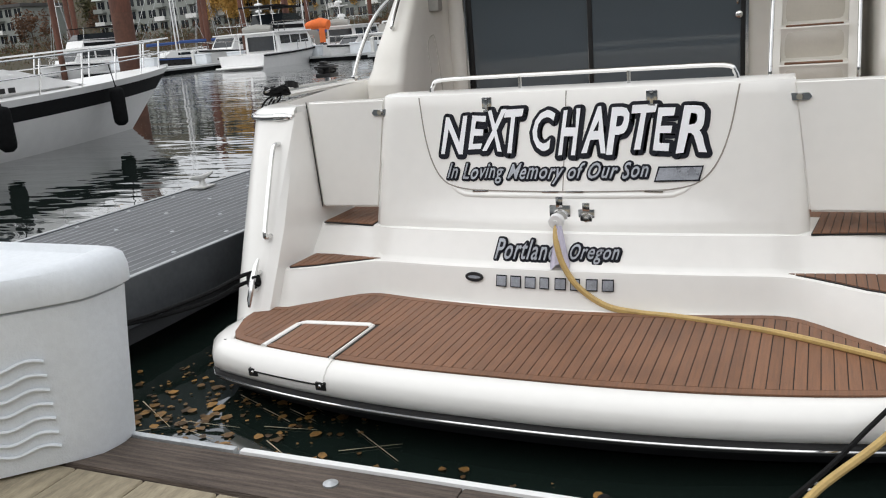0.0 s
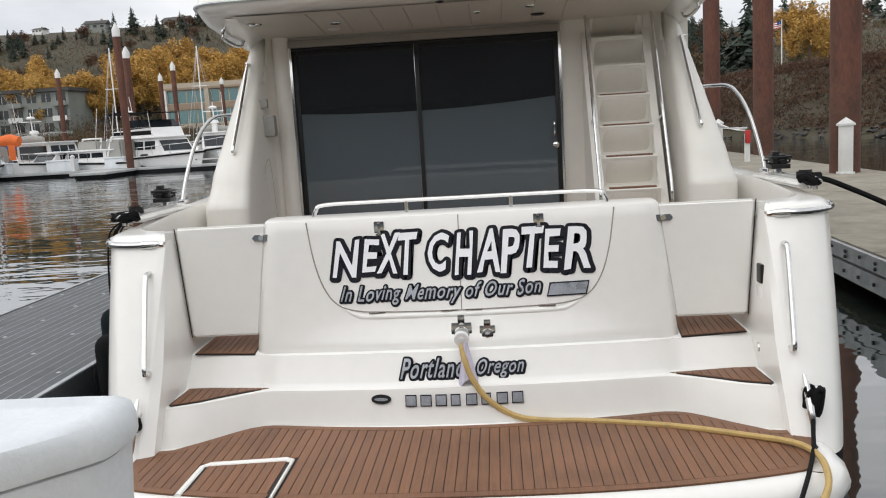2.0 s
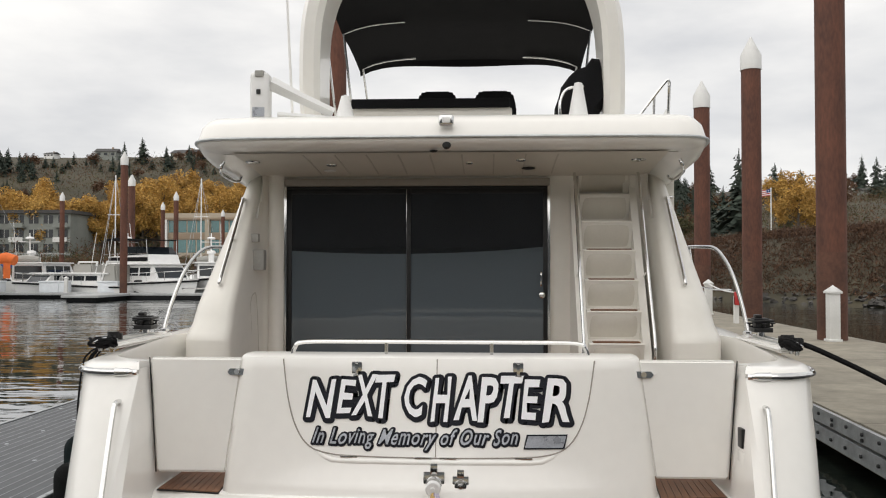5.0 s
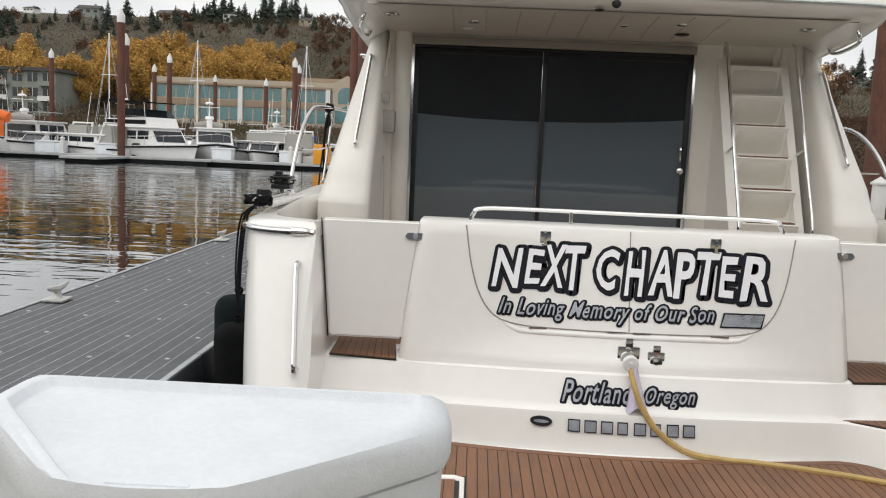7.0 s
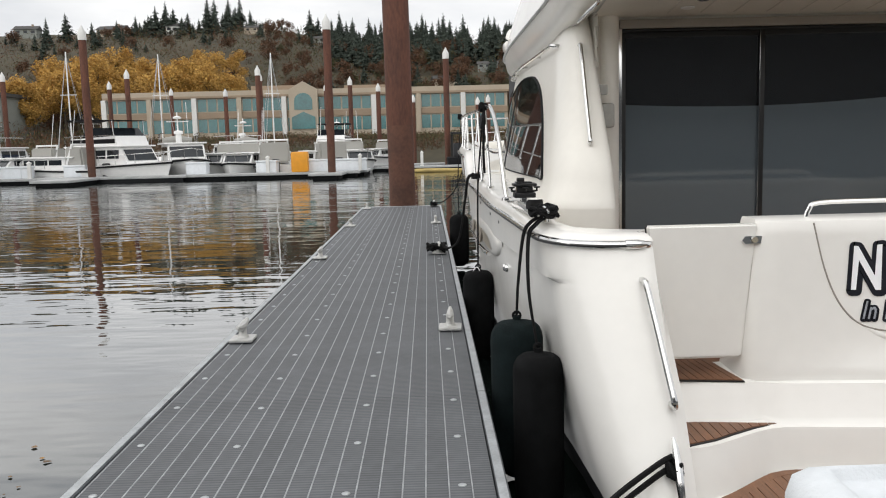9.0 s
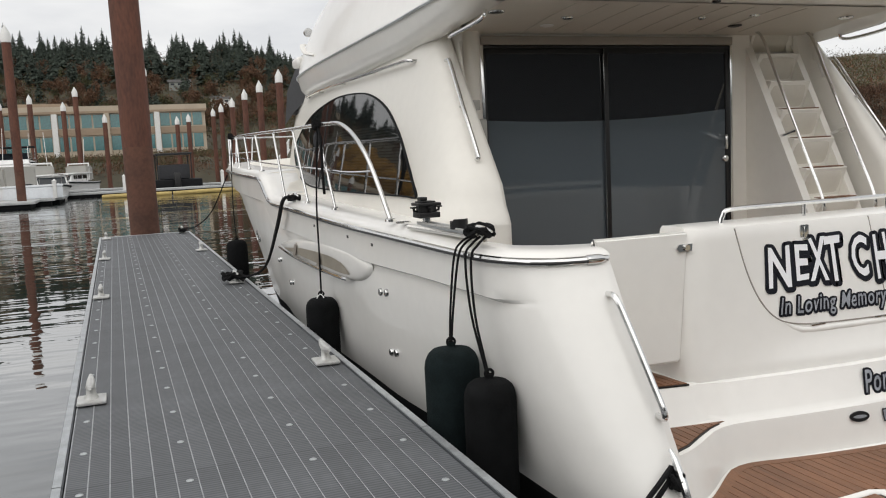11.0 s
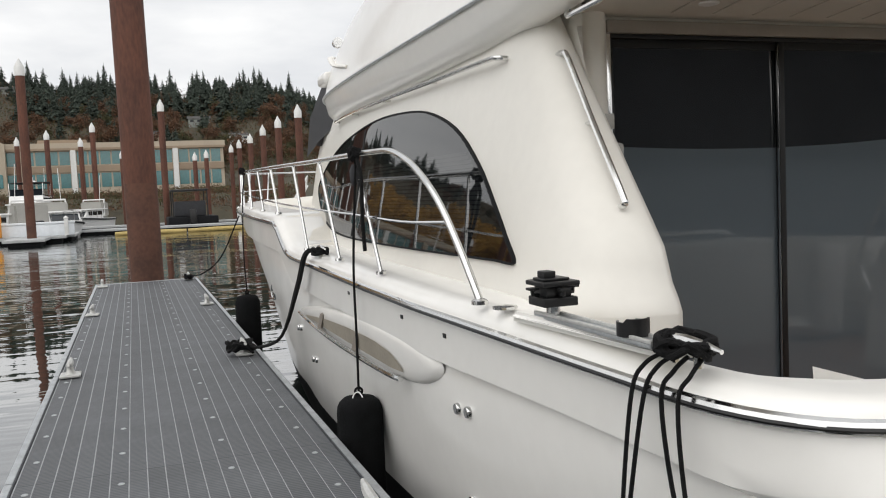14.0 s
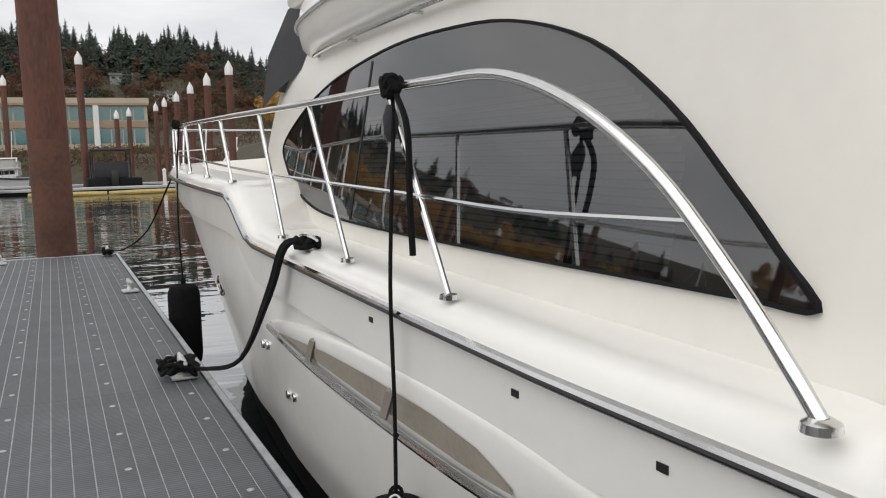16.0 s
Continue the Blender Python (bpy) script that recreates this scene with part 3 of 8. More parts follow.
rows.append([(u, ledge_y2(u), z - 0.02) for u, z in zip(uu, Z2)])
rows.append([(u, foot_y(u) + 0.012, z + 0.03) for u, z in zip(uu, Z3)])
rows.append([(u, foot_y(u), z - 0.02) for u, z in zip(uu, Z3)])
grid(bm, rows)
part("boarding_step", bm, M["gel"], transom, "moulded white boarding steps", sharp=50)


# swim platform: rounded plate
def plat_outline(off=0.0):
    P = []
    for k in range(41):
        u = lerp(-1.72, 1.72, k / 40)
        P.append((u, 3.03 + 0.30 * abs(u / 1.72) ** 2.2 + off))
    left = [(-1.80, 3.42), (-1.87, 3.52), (-1.90, 3.65), (-1.90, 3.85), (-1.88, 4.2)]
    pts = [(u + off, y) for u, y in left[::-1]] + P + [(-u - off, y) for u, y in left]
    return pts


bm = BM()
levels = [(0.16, 0.006), (0.09, 0.0), (0.045, -0.018), (0.012, -0.05), (0.0, -0.09), (0.004, -0.125), (0.03, -0.15), (0.035, -0.19)]
rows = []
for off, dz in levels:
    r = []
    for u, y in plat_outline():
        cu, cy = 0.0, 4.6
        d = Vector((cu - u * 0.25, cy - y, 0))
        if abs(u) > 1.75:
            d = Vector((-u, 0.15 * (4.2 - y), 0))
        d = d.normalized() * off
        r.append((u + d.x, y + d.y, -0.235 + crown(u) + dz))
    rows.append(r)
inner_r = [(u * 0.8, 4.35, z) for u, y, z in rows[0]]
grid(bm, [inner_r] + rows)
platform = part("swim_platform", bm, M["gel"], yacht, "rounded white swim platform with teak decking", sharp=60)
bm = BM()
low = rows[-1]
tube(bm, [(u * 1.0, y - 0.012, z + 0.012) for u, y, z in low], 0.026, 8)
part("bumper_strip", bm, M["rubber"], platform, "black bumper strip with a steel insert")
bm = BM()
tube(bm, [(u * 1.004, y - 0.036, z + 0.016) for u, y, z in low], 0.006, 6)
part("steel_insert", bm, M["steel"], platform)
# a sheet in the boot stripe's black closes the platform from below
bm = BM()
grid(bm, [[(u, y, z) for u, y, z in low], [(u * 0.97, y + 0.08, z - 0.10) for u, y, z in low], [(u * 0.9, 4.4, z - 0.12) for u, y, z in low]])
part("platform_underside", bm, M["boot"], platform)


# teak on the platform, plank by plank
def teak_aft(u):
    return 3.155 + 0.27 * abs(u / 1.62) ** 2.4


def teak_fwd(u):
    return foot_y(u) - 0.035


TE = 1.66
caulk_bm = BM()
cu = [lerp(-1.79, 1.79, k / 60) for k in range(61)]


def teak_lim(u):
    a = abs(u)
    y0, y1 = teak_aft(u), teak_fwd(u)
    if a > 1.60:
        t = (a - 1.60) / 0.20
        y0 = lerp(y0, 3.72, smooth(t) ** 1.3)
        y1 = min(y1, 3.95)
    return y0, max(y1, y0 + 0.02)


grid(caulk_bm, [[(u, lerp(*teak_lim(u), t), -0.2285 + crown(u)) for u in cu] for t in (0, 0.5, 1)])
teakdeck = part("teak_deck", caulk_bm, M["caulk"], platform, "brown teak decking with black caulking")
HX0, HX1, HY0, HY1 = -1.365, -0.88, 3.17, 3.69   # the ladder hatch
pitch = 0.0525
k = 0
u = -1.7525
while u < 1.74:
    a, b = u + 0.0023, u + pitch - 0.0023
    um = (a + b) / 2
    spans = []
    y0, y1 = teak_lim(um)
    y0 += 0.055
    y1 -= 0.05 if abs(um) > 1.1 else 0.052
    if HX0 - 0.02 < um < HX1 + 0.02:
        spans.append((HY1 + 0.022, y1))
        if HX0 + 0.015 < um < HX1 - 0.015:
            spans.append((y0, HY1 - 0.02))
    else:
        spans.append((y0, y1))
    for s0, s1 in spans:
        if s1 - s0 < 0.03:
            continue
        bm = BM()

        def lim(uq, s, aft):
            q0, q1 = teak_lim(uq)
            if aft and s == y0:
                return q0 + 0.055
            if not aft and s == y1:
                return q1 - 0.05
            return s
        h = [(a, lim(a, s0, True)), (b, lim(b, s0, True)), (b, lim(b, s1, False)), (a, lim(a, s1, False))]
        prism(bm, h, lambda x, y: (x, y, -0.232 + crown(x)), lambda x, y: (x, y, -0.2235 + crown(x)))
        part("teak_plank", bm, M["teak"], teakdeck)
    u += pitch
# margin boards round the teak
side_run = [(-1.768, 3.928), (-1.768, 3.84), (-1.764, 3.76)]
lid_run = [lerp(HX0 + 0.026, HX1 - 0.026, k / 10) for k in range(11)]
for nm, pts in (("margin_board", [(HX1 + 0.022, teak_lim(HX1 + 0.022)[0] + 0.026)] + [(u, teak_lim(u)[0] + 0.026) for u in cu if HX1 + 0.03 < u < 1.75] + [(-u, y) for u, y in side_run[::-1]]),
                ("margin_board", [(u, teak_lim(u)[0] + 0.026) for u in lid_run]),
                ("margin_board", [(u, teak_lim(u)[1] - 0.024) for u in cu]),
                ("margin_board", side_run + [(u, teak_lim(u)[0] + 0.026) for u in cu if -1.75 < u < HX0 - 0.03] + [(HX0 - 0.022, teak_lim(HX0 - 0.022)[0] + 0.026)])):
    bm = BM()
    rws = []
    for i, (u, y) in enumerate(pts):
        p, q = pts[max(0, i - 1)], pts[min(len(pts) - 1, i + 1)]
        t = Vector((q[0] - p[0], q[1] - p[1])).normalized()
        n2 = Vector((-t.y, t.x)) * 0.024
        z = -0.2225 + crown(u)
        rws.append([(u - n2.x, y - n2.y, z - 0.01), (u - n2.x, y - n2.y, z), (u + n2.x, y + n2.y, z), (u + n2.x, y + n2.y, z - 0.01)])
    grid(bm, rws)
    part(nm, bm, M["teak"], teakdeck)
# the ladder hatch's white frame, lid edge and latch recesses
bm = BM()
fr = [(HX0, teak_lim(HX0)[0] - 0.012), (HX0 + 0.005, HY1 - 0.03), (HX0 + 0.04, HY1), (HX1 - 0.04, HY1), (HX1, HY1 - 0.03), (HX1, teak_lim(HX1)[0] - 0.012)]
tube(bm, [(u, y, -0.2225 + crown(u)) for u, y in fr], 0.017, 8, flat=0.55)
hatch = part("ladder_hatch", bm, M["gel"], platform, "boarding ladder hatch with a white rim")


def rim(u, off, dz):
    return (u, 3.03 + 0.30 * abs(u / 1.72) ** 2.2 + off, -0.235 + crown(u) + dz)


lip_u = [lerp(HX0 - 0.012, HX1 + 0.012, k / 16) for k in range(17)]
lip_sec = [(0.118, 0.002), (0.115, 0.0075), (0.088, 0.007), (0.042, -0.011), (0.007, -0.045), (-0.007, -0.078), (0.006, -0.083)]
lip_rows = [[rim(u, o, d) for o, d in lip_sec] for u in lip_u]
bm = BM()
grid(bm, [[rim(lip_u[0] - 0.004, o + 0.012, d - 0.012) for o, d in lip_sec]] + lip_rows + [[rim(lip_u[-1] + 0.004, o + 0.012, d - 0.012) for o, d in lip_sec]])
part("hatch_lip", bm, M["gel"], hatch)
bm = BM()
grid(bm, [[rim(u, 0.012, -0.080), rim(u, -0.003, -0.082), rim(u, -0.003, -0.090), rim(u, 0.012, -0.092)] for u in lip_u])
part("finger_gap", bm, M["rubber"], hatch, "dark gap under the hatch lip")
for ux in (HX0 + 0.004, HX1 - 0.004):
    c = rim(ux, 0.0, -0.086)
    bm = BM()
    box(bm, (ux - 0.03, c[1] - 0.009, c[2] - 0.026), (ux + 0.03, c[1] + 0.035, c[2] + 0.018), 0.007)
    part("latch_recess", bm, M["black"], hatch)
    bm = BM()
    lathe(bm, [(0.007, -0.012), (0.010, -0.006), (0.008, 0.012)], (ux, c[1] - 0.009, c[2]), 10, "y")
    part("latch_knob", bm, M["steel"], hatch)

# teak on the boarding steps
for sgn in (-1, 1):
    for nm, z, quad, cnt in (("upper", 0.163, [(1.285, 4.50), (1.68, 4.56), (1.69, 5.02), (1.34, 5.02)], 9), ("lower", -0.018, None, 11)):
        base = BM()
        if quad:
            pl = [(sgn * u, y) for u, y in quad]
        else:
            pl = [(sgn * u, y) for u, y in [(1.135, 4.362), (1.20, 4.352), (1.30, 4.318), (1.42, 4.245), (1.54, 4.165), (1.68, 4.105), (1.70, 4.13), (1.685, 4.425), (1.55, 4.428), (1.30, 4.392)]]
        if sgn < 0:
            pl = pl[::-1]
        prism(base, pl, lambda x, y: (x, y, z - 0.006), lambda x, y: (x, y, z + 0.002))
        pad = part("step_pad", base, M["caulk"], yacht, "teak step pad with black caulking")
        if quad:
            for k in range(cnt):
                a, b = (k + 0.05) / cnt, (k + 0.95) / cnt
                q = [(sgn * lerp(1.29, 1.675, a), lerp(4.51, 4.57, a)), (sgn * lerp(1.29, 1.675, b), lerp(4.51, 4.57, b)),
                     (sgn * lerp(1.34, 1.685, b), 5.01), (sgn * lerp(1.34, 1.685, a), 5.01)]
                bm = BM()
                prism(bm, q, lambda x, y: (x, y, z), lambda x, y: (x, y, z + 0.006))
                part("teak_plank", bm, M["teak"], pad)
        else:
            for k in range(cnt):
                a, b = lerp(1.17, 1.685, (k + 0.05) / cnt), lerp(1.17, 1.685, (k + 0.95) / cnt)
                f = lambda x: ip(x, (1.135, 1.20, 1.30, 1.42, 1.54, 1.68), (4.368, 4.36, 4.328, 4.256, 4.177, 4.118))
                g = lambda x: ip(x, (1.135, 1.30, 1.55, 1.68), (4.366, 4.386, 4.420, 4.418))
                bm = BM()
                prism(bm, [(sgn * a, f(a)), (sgn * b, f(b)), (sgn * b, max(g(b), f(b) + 0.004)), (sgn * a, max(g(a), f(a) + 0.004))], lambda x, y: (x, y, z), lambda x, y: (x, y, z + 0.006))
                part("teak_plank", bm, M["teak"], pad)

# transom gates
for sgn in (-1, 1):
    bm = BM()
    ring = []
    for u, z in ((1.18, 0.945), (1.752, 0.945), (1.692, 0.262), (1.27, 0.262)):
        ring.append((u, z))
    yf = lambda z: 4.625 - (0.95 - z) * 0.055
    prism(bm, ring, lambda u, z: (sgn * u, yf(z), z), lambda u, z: (sgn * u, yf(z) + 0.05, z))
    bmesh.ops.bevel(bm, geom=list(bm.edges), offset=0.012, segments=3, affect="EDGES")
    gate = part("transom_gate", bm, M["gel"], yacht, "closed cream transom gate")
    bm = BM()
    tube(bm, [(sgn * lerp(1.757, 1.697, t), yf(lerp(0.945, 0.262, t)) + 0.004, lerp(0.945, 0.262, t)) for t in (0, 0.5, 1)], 0.0035, 6)
    part("gate_gap", bm, M["black"], gate)
    bm = BM()
    prism(bm, [(1.145, 0.855), (1.16, 0.845), (1.255, 0.845), (1.27, 0.862), (1.255, 0.882), (1.16, 0.882)][::1], lambda u, z: (sgn * u, yf(z) - 0.012, z), lambda u, z: (sgn * u, yf(z) - 0.002, z))
    plate = part("latch_plate", bm, M["steel"], gate, "steel latch plate")
    bm = BM()
    lathe(bm, [(0.016, -0.012), (0.018, 0.0), (0.018, 0.02)], (sgn * 1.21, yf(0.865) - 0.014, 0.865), 12, "y")
    part("latch_button", bm, M["steel"], gate)

# the locker hatch with its outline groove
hatch_half = [(0.922, 0.945), (0.882, 0.72), (0.825, 0.557), (0.74, 0.455), (0.615, 0.417), (0.42, 0.408)]
hatch_out = [(-u, z) for u, z in hatch_half] + [(0.0, 0.405)] + hatch_half[::-1]
bm = BM()
tube(bm, [(u, panel_y(u, z) + 0.001, z) for u, z in [(p.x, p.z) for p in spline([(u, 0, z) for u, z in hatch_out], 4)]], 0.0045, 6)
gro = part("locker_hatch_gap", bm, M["taupe"], transom, "grey gasket line round the locker hatch")
bm = BM()
tube(bm, [(0.0, panel_y(0, z) + 0.001, z) for z in (0.95, 0.8, 0.65, 0.5, 0.41)], 0.0035, 6)
part("centre_gap", bm, M["taupe"], transom)
bm = BM()
lip_line = [lerp(-0.80, 0.80, k / 32) for k in range(33)]
lip_z = [0.378 + 0.115 * smooth((abs(u) - 0.58) / 0.26) for u in lip_line]
tube(bm, [(u, panel_y(u, z) + 0.0155 + 0.008 * smooth((abs(u) - 0.55) / 0.25), z) for u, z in zip(lip_line, lip_z)], 0.021, 12)
part("hatch_drip_lip", bm, M["gel"], transom)
for ux in (-0.5, -0.07, 0.07, 0.5):
    bm = BM()
    box(bm, (ux - 0.05, panel_y(ux, 0.41) - 0.008, 0.400), (ux + 0.05, panel_y(ux, 0.41) + 0.004, 0.411), 0.003)
    part("hatch_hinge", bm, M["steel"], transom)
for ux in (-0.475, 0.475):
    bm = BM()
    box(bm, (ux - 0.03, panel_y(ux, 0.9) - 0.008, 0.862), (ux + 0.03, panel_y(ux, 0.9) + 0.002, 0.935), 0.006)
    box(bm, (ux - 0.009, panel_y(ux, 0.9) - 0.018, 0.855), (ux + 0.009, panel_y(ux, 0.9) - 0.006, 0.925), 0.003)
    box(bm, (ux - 0.02, panel_y(ux, 0.9) - 0.02, 0.85), (ux + 0.02, panel_y(ux, 0.9) - 0.01, 0.862), 0.003)
    part("hatch_latch", bm, M["steel"], transom, "polished hatch latch")

# rail over the transom
bm = BM()
rail_pts = [(-0.90, 4.72, 0.955), (-0.885, 4.72, 1.0), (-0.83, 4.72, 1.035), (-0.5, 4.715, 1.04), (0, 4.71, 1.04), (0.5, 4.715, 1.04), (0.83, 4.72, 1.035), (0.885, 4.72, 1.0), (0.90, 4.72, 0.955)]
tube(bm, spline(rail_pts, 4), 0.013, 8)
trail = part("transom_rail", bm, M["steel"], yacht, "low polished steel rail")
for ux in (-0.32, 0.32):
    bm = BM()
    tube(bm, [(ux, 4.713, 0.955), (ux, 4.713, 1.035)], 0.011, 8)
    part("rail_post", bm, M["steel"], trail)

# shore power inlets
for ux, zc, w in ((-0.005, 0.275, 0.06), (0.145, 0.268, 0.046)):
    yy = panel_y(ux, zc)
    bm = BM()
    box(bm, (ux - w, yy - 0.012, zc - w * 1.1), (ux + w, yy + 0.006, zc + w * 1.1), 0.006)
    inlet = part("power_inlet", bm, M["steel"], yacht, "steel shore power inlet")
    bm = BM()
    lathe(bm, [(0.0001, -0.016), (w * 0.3, -0.015), (w * 0.34, -0.010), (w * 0.72, -0.009), (w * 0.8, 0.0), (w * 0.8, 0.02)], (ux, yy - 0.012, zc - 0.004), 20, "y")
    part("inlet_cap", bm, M["steel"], inlet)
    bm = BM()
    box(bm, (ux - 0.02, yy - 0.02, zc + w * 0.9), (ux + 0.02, yy, zc + w * 1.9), 0.004)
    part("inlet_clip", bm, M["steel"], inlet)


# lettering
def islands(verts, faces):
    """Splits faces into groups that share no vertex."""
    owner = list(range(verts))

    def root(i):
        while owner[i] != i:
            owner[i] = owner[owner[i]]
            i = owner[i]
        return i
    for f in faces:
        for q in f[1:]:
            owner[root(q)] = root(f[0])
    out = collections.OrderedDict()
    for f in faces:
        out.setdefault(root(f[0]), []).append(f)
    return list(out.values())


def lettering(body, size, u0, u1, z0, z1, mats, name, shear=0.0, grow=0.02, lift=0.004, face=0.0, space=1.0, single=False, wobble=0.0):
    """A word set across u0..u1 and z0..z1 on the transom, each letter with a dark rim behind it."""
    c = bpy.data.curves.new(name, "FONT")
    c.body, c.size, c.shear, c.offset, c.space_character, c.resolution_u, c.extrude = body, 1.0, shear, face, space, 3, 0.0
    o = bpy.data.objects.new(name, c)
    scene.collection.objects.link(o)
    bpy.context.view_layer.update()
    me = bpy.data.meshes.new_from_object(o.evaluated_get(bpy.context.evaluated_depsgraph_get()))
    bpy.data.objects.remove(o)
    xs, ys = [v.co.x for v in me.vertices], [v.co.y for v in me.vertices]
    x0, x1, y0, y1 = min(xs), max(xs), min(ys), max(ys)
    P = [(lerp(u0, u1, (x - x0) / (x1 - x0)), lerp(z0, z1, (y - y0) / (y1 - y0))) for x, y in zip(xs, ys)]
    if wobble:
        # brushed strokes are never quite straight
        P = [(u + wobble * noise.noise((u * 9, z * 11, 4)), z + wobble * noise.noise((u * 8, z * 9, 7))) for u, z in P]
    faces = [tuple(p.vertices) for p in me.polygons]
    bpy.data.meshes.remove(me)
    groups = islands(len(P), faces)
    for grp in groups if single else [faces]:
        # the rim: the letter spread evenly to every side
        bm = BM()
        count = collections.Counter(tuple(sorted((f[i], f[i - 1]))) for f in grp for i in range(len(f)))
        last = first = None
        for k in range(13):
            if k < 12:
                du, dz = grow * (math.cos(k * math.pi / 6) + 0.18), grow * (math.sin(k * math.pi / 6) - 0.22)
                vs = {}
                for i in {i for f in grp for i in f}:
                    u, z = P[i][0] + du, P[i][1] + dz
                    vs[i] = bm.verts.new((u, face_y(u, z) - lift + 0.00004 * k, z))
                for f in grp:
                    bm.faces.new([vs[i] for i in f])
            else:
                vs = first
            first = first or vs
            if last:
                for (i, j), n in count.items():
                    if n == 1:
                        bm.faces.new((last[i], last[j], vs[j], vs[i]))
            last = vs
        rim = part(name, bm, mats[0], yacht)
        bm = BM()
        vs = {i: bm.verts.new((P[i][0], face_y(*P[i]) - lift - 0.0045, P[i][1])) for i in {i for f in grp for i in f}}
        for f in grp:
            bm.faces.new([vs[i] for i in f])
        part("letter_face", bm, mats[1], rim)


def face_y(u, z):
    if z > 0.17 + 0.04 * bulge(u):
        return panel_y(u, z)
    z1, z2 = 0.16 + 0.04 * bulge(u), -0.022 + 0.04 * bulge(u)
    if z > z2:
        return lerp(max(ledge_y2(u) + 0.055, 0), ledge_y1(u), (z - z2) / (z1 - z2))
    return lerp(foot_y(u), ledge_y2(u), (z + 0.2) / (z2 + 0.2))


# the boat's name is brushed, its letters dancing a little
for ch, ua, ub, zt, zb in (("N", -0.765, -0.600, 0.835, 0.612), ("E", -0.592, -0.474, 0.832, 0.640), ("X", -0.492, -0.352, 0.862, 0.625), ("T", -0.362, -0.245, 0.858, 0.618),
                           ("C", -0.186, -0.062, 0.856, 0.628), ("H", -0.034, 0.094, 0.852, 0.602), ("A", 0.100, 0.236, 0.860, 0.612), ("P", 0.238, 0.362, 0.855, 0.605),
                           ("T", 0.372, 0.505, 0.858, 0.622), ("E", 0.482, 0.602, 0.838, 0.620), ("R", 0.612, 0.770, 0.850, 0.600)):
    lettering(ch, 1, ua, ub, zb, zt, (M["navy"], M["letter"]), "boat_name_letter", shear=0.20, grow=0.025, face=0.022, single=True, wobble=0.012)
lettering("In Loving Memory of Our Son", 1, -0.722, 0.47, 0.449, 0.562, (M["navy"], M["silver"]), "dedication_line", shear=0.40, grow=0.012, face=0.012, space=1.12, wobble=0.008)
lettering("Portland", 1, -0.365, 0.018, 0.055, 0.165, (M["navy"], M["silver"]), "home_port_word", shear=0.40, grow=0.013, face=0.012, space=1.12, lift=0.012, wobble=0.006)
lettering("Oregon", 1, 0.073, 0.345, 0.045, 0.150, (M["navy"], M["silver"]), "home_port_word", shear=0.40, grow=0.013, face=0.012, space=1.12, lift=0.012, wobble=0.006)


def bars(name, spans, z0, z1, m, slant=0.02, lift=0.004):
    par = None
    for a, b in spans:
        bm = BM()
        rows = []
        for t in (0, 1):
            z = lerp(z0, z1, t)
            rows.append([(u + slant * t, face_y(u, z) - lift - 0.003, z) for u in (a, b)])
        grid(bm, rows)
        ob = part(name, bm, m, yacht if par is None else par)
        par = par or ob
    return par


bars("dedication_bar", [(0.50, 0.735)], 0.455, 0.535, M["navy"])
bars("dedication_bar", [(0.508, 0.727)], 0.463, 0.527, M["silver"], lift=0.006)
bars("maker_bar", [(-0.335 + 0.086 * k, -0.335 + 0.086 * k + (0.064 if k not in (3, 5) else 0.055)) for k in range(8)], -0.082, -0.018, M["navy"], 0.0)
bars("maker_bar_face", [(-0.330 + 0.086 * k, -0.335 + 0.086 * k + (0.059 if k not in (3, 5) else 0.050)) for k in range(8)], -0.076, -0.024, M["silver"], 0.0, 0.006)
bm = BM()
oc = [(-0.475 + 0.058 * math.cos(a), -0.042 + 0.026 * math.sin(a)) for a in [2 * math.pi * k / 24 for k in range(24)]]
prism(bm, oc, lambda u, z: (u, face_y(u, z) - 0.006, z), lambda u, z: (u, face_y(u, z), z))
emblem = part("emblem", bm, M["black"], yacht, "small black oval emblem")
bm = BM()
oc = [(-0.475 + 0.040 * math.cos(a), -0.042 + 0.008 * math.sin(a)) for a in [2 * math.pi * k / 16 for k in range(16)]]
prism(bm, oc, lambda u, z: (u, face_y(u, z) - 0.009, z), lambda u, z: (u, face_y(u, z) - 0.005, z))
part("emblem_bar", bm, M["silver"], emblem)

# quarter grab rails, stern cleats, small fittings
for sgn in (-1, 1):
    bm = BM()
    q = lambda z, out: (sgn * (1.775 + 0.115 * (z - 0.19) - 0.03 * out), quarter_y(z) - out, z)
    tube(bm, spline([q(0.712, -0.01), q(0.712, 0.045), q(0.67, 0.066), q(0.5, 0.07), q(0.33, 0.068), q(0.235, 0.066), q(0.19, 0.045), q(0.19, -0.01)], 4), 0.0155, 8)
    part("quarter_grab_rail", bm, M["steel"], yacht, "polished grab rail on the stern quarter")
    bm = BM()
    c = lambda z, out: (sgn * 1.80, quarter_y(z + 0.01) - out, z + 0.01)
    tube(bm, [c(0.065, 0.05), c(0.03, 0.062), c(-0.06, 0.066), c(-0.15, 0.062), c(-0.195, 0.05)], [0.008, 0.016, 0.021, 0.016, 0.008], 8)
    cl = part("stern_cleat", bm, M["steel"], yacht, "polished stern cleat")
    for z in (-0.02, -0.11):
        bm = BM()
        tube(bm, [c(z, 0.06), c(z, -0.01)], 0.014, 8)
        part("cleat_post", bm, M["steel"], cl)
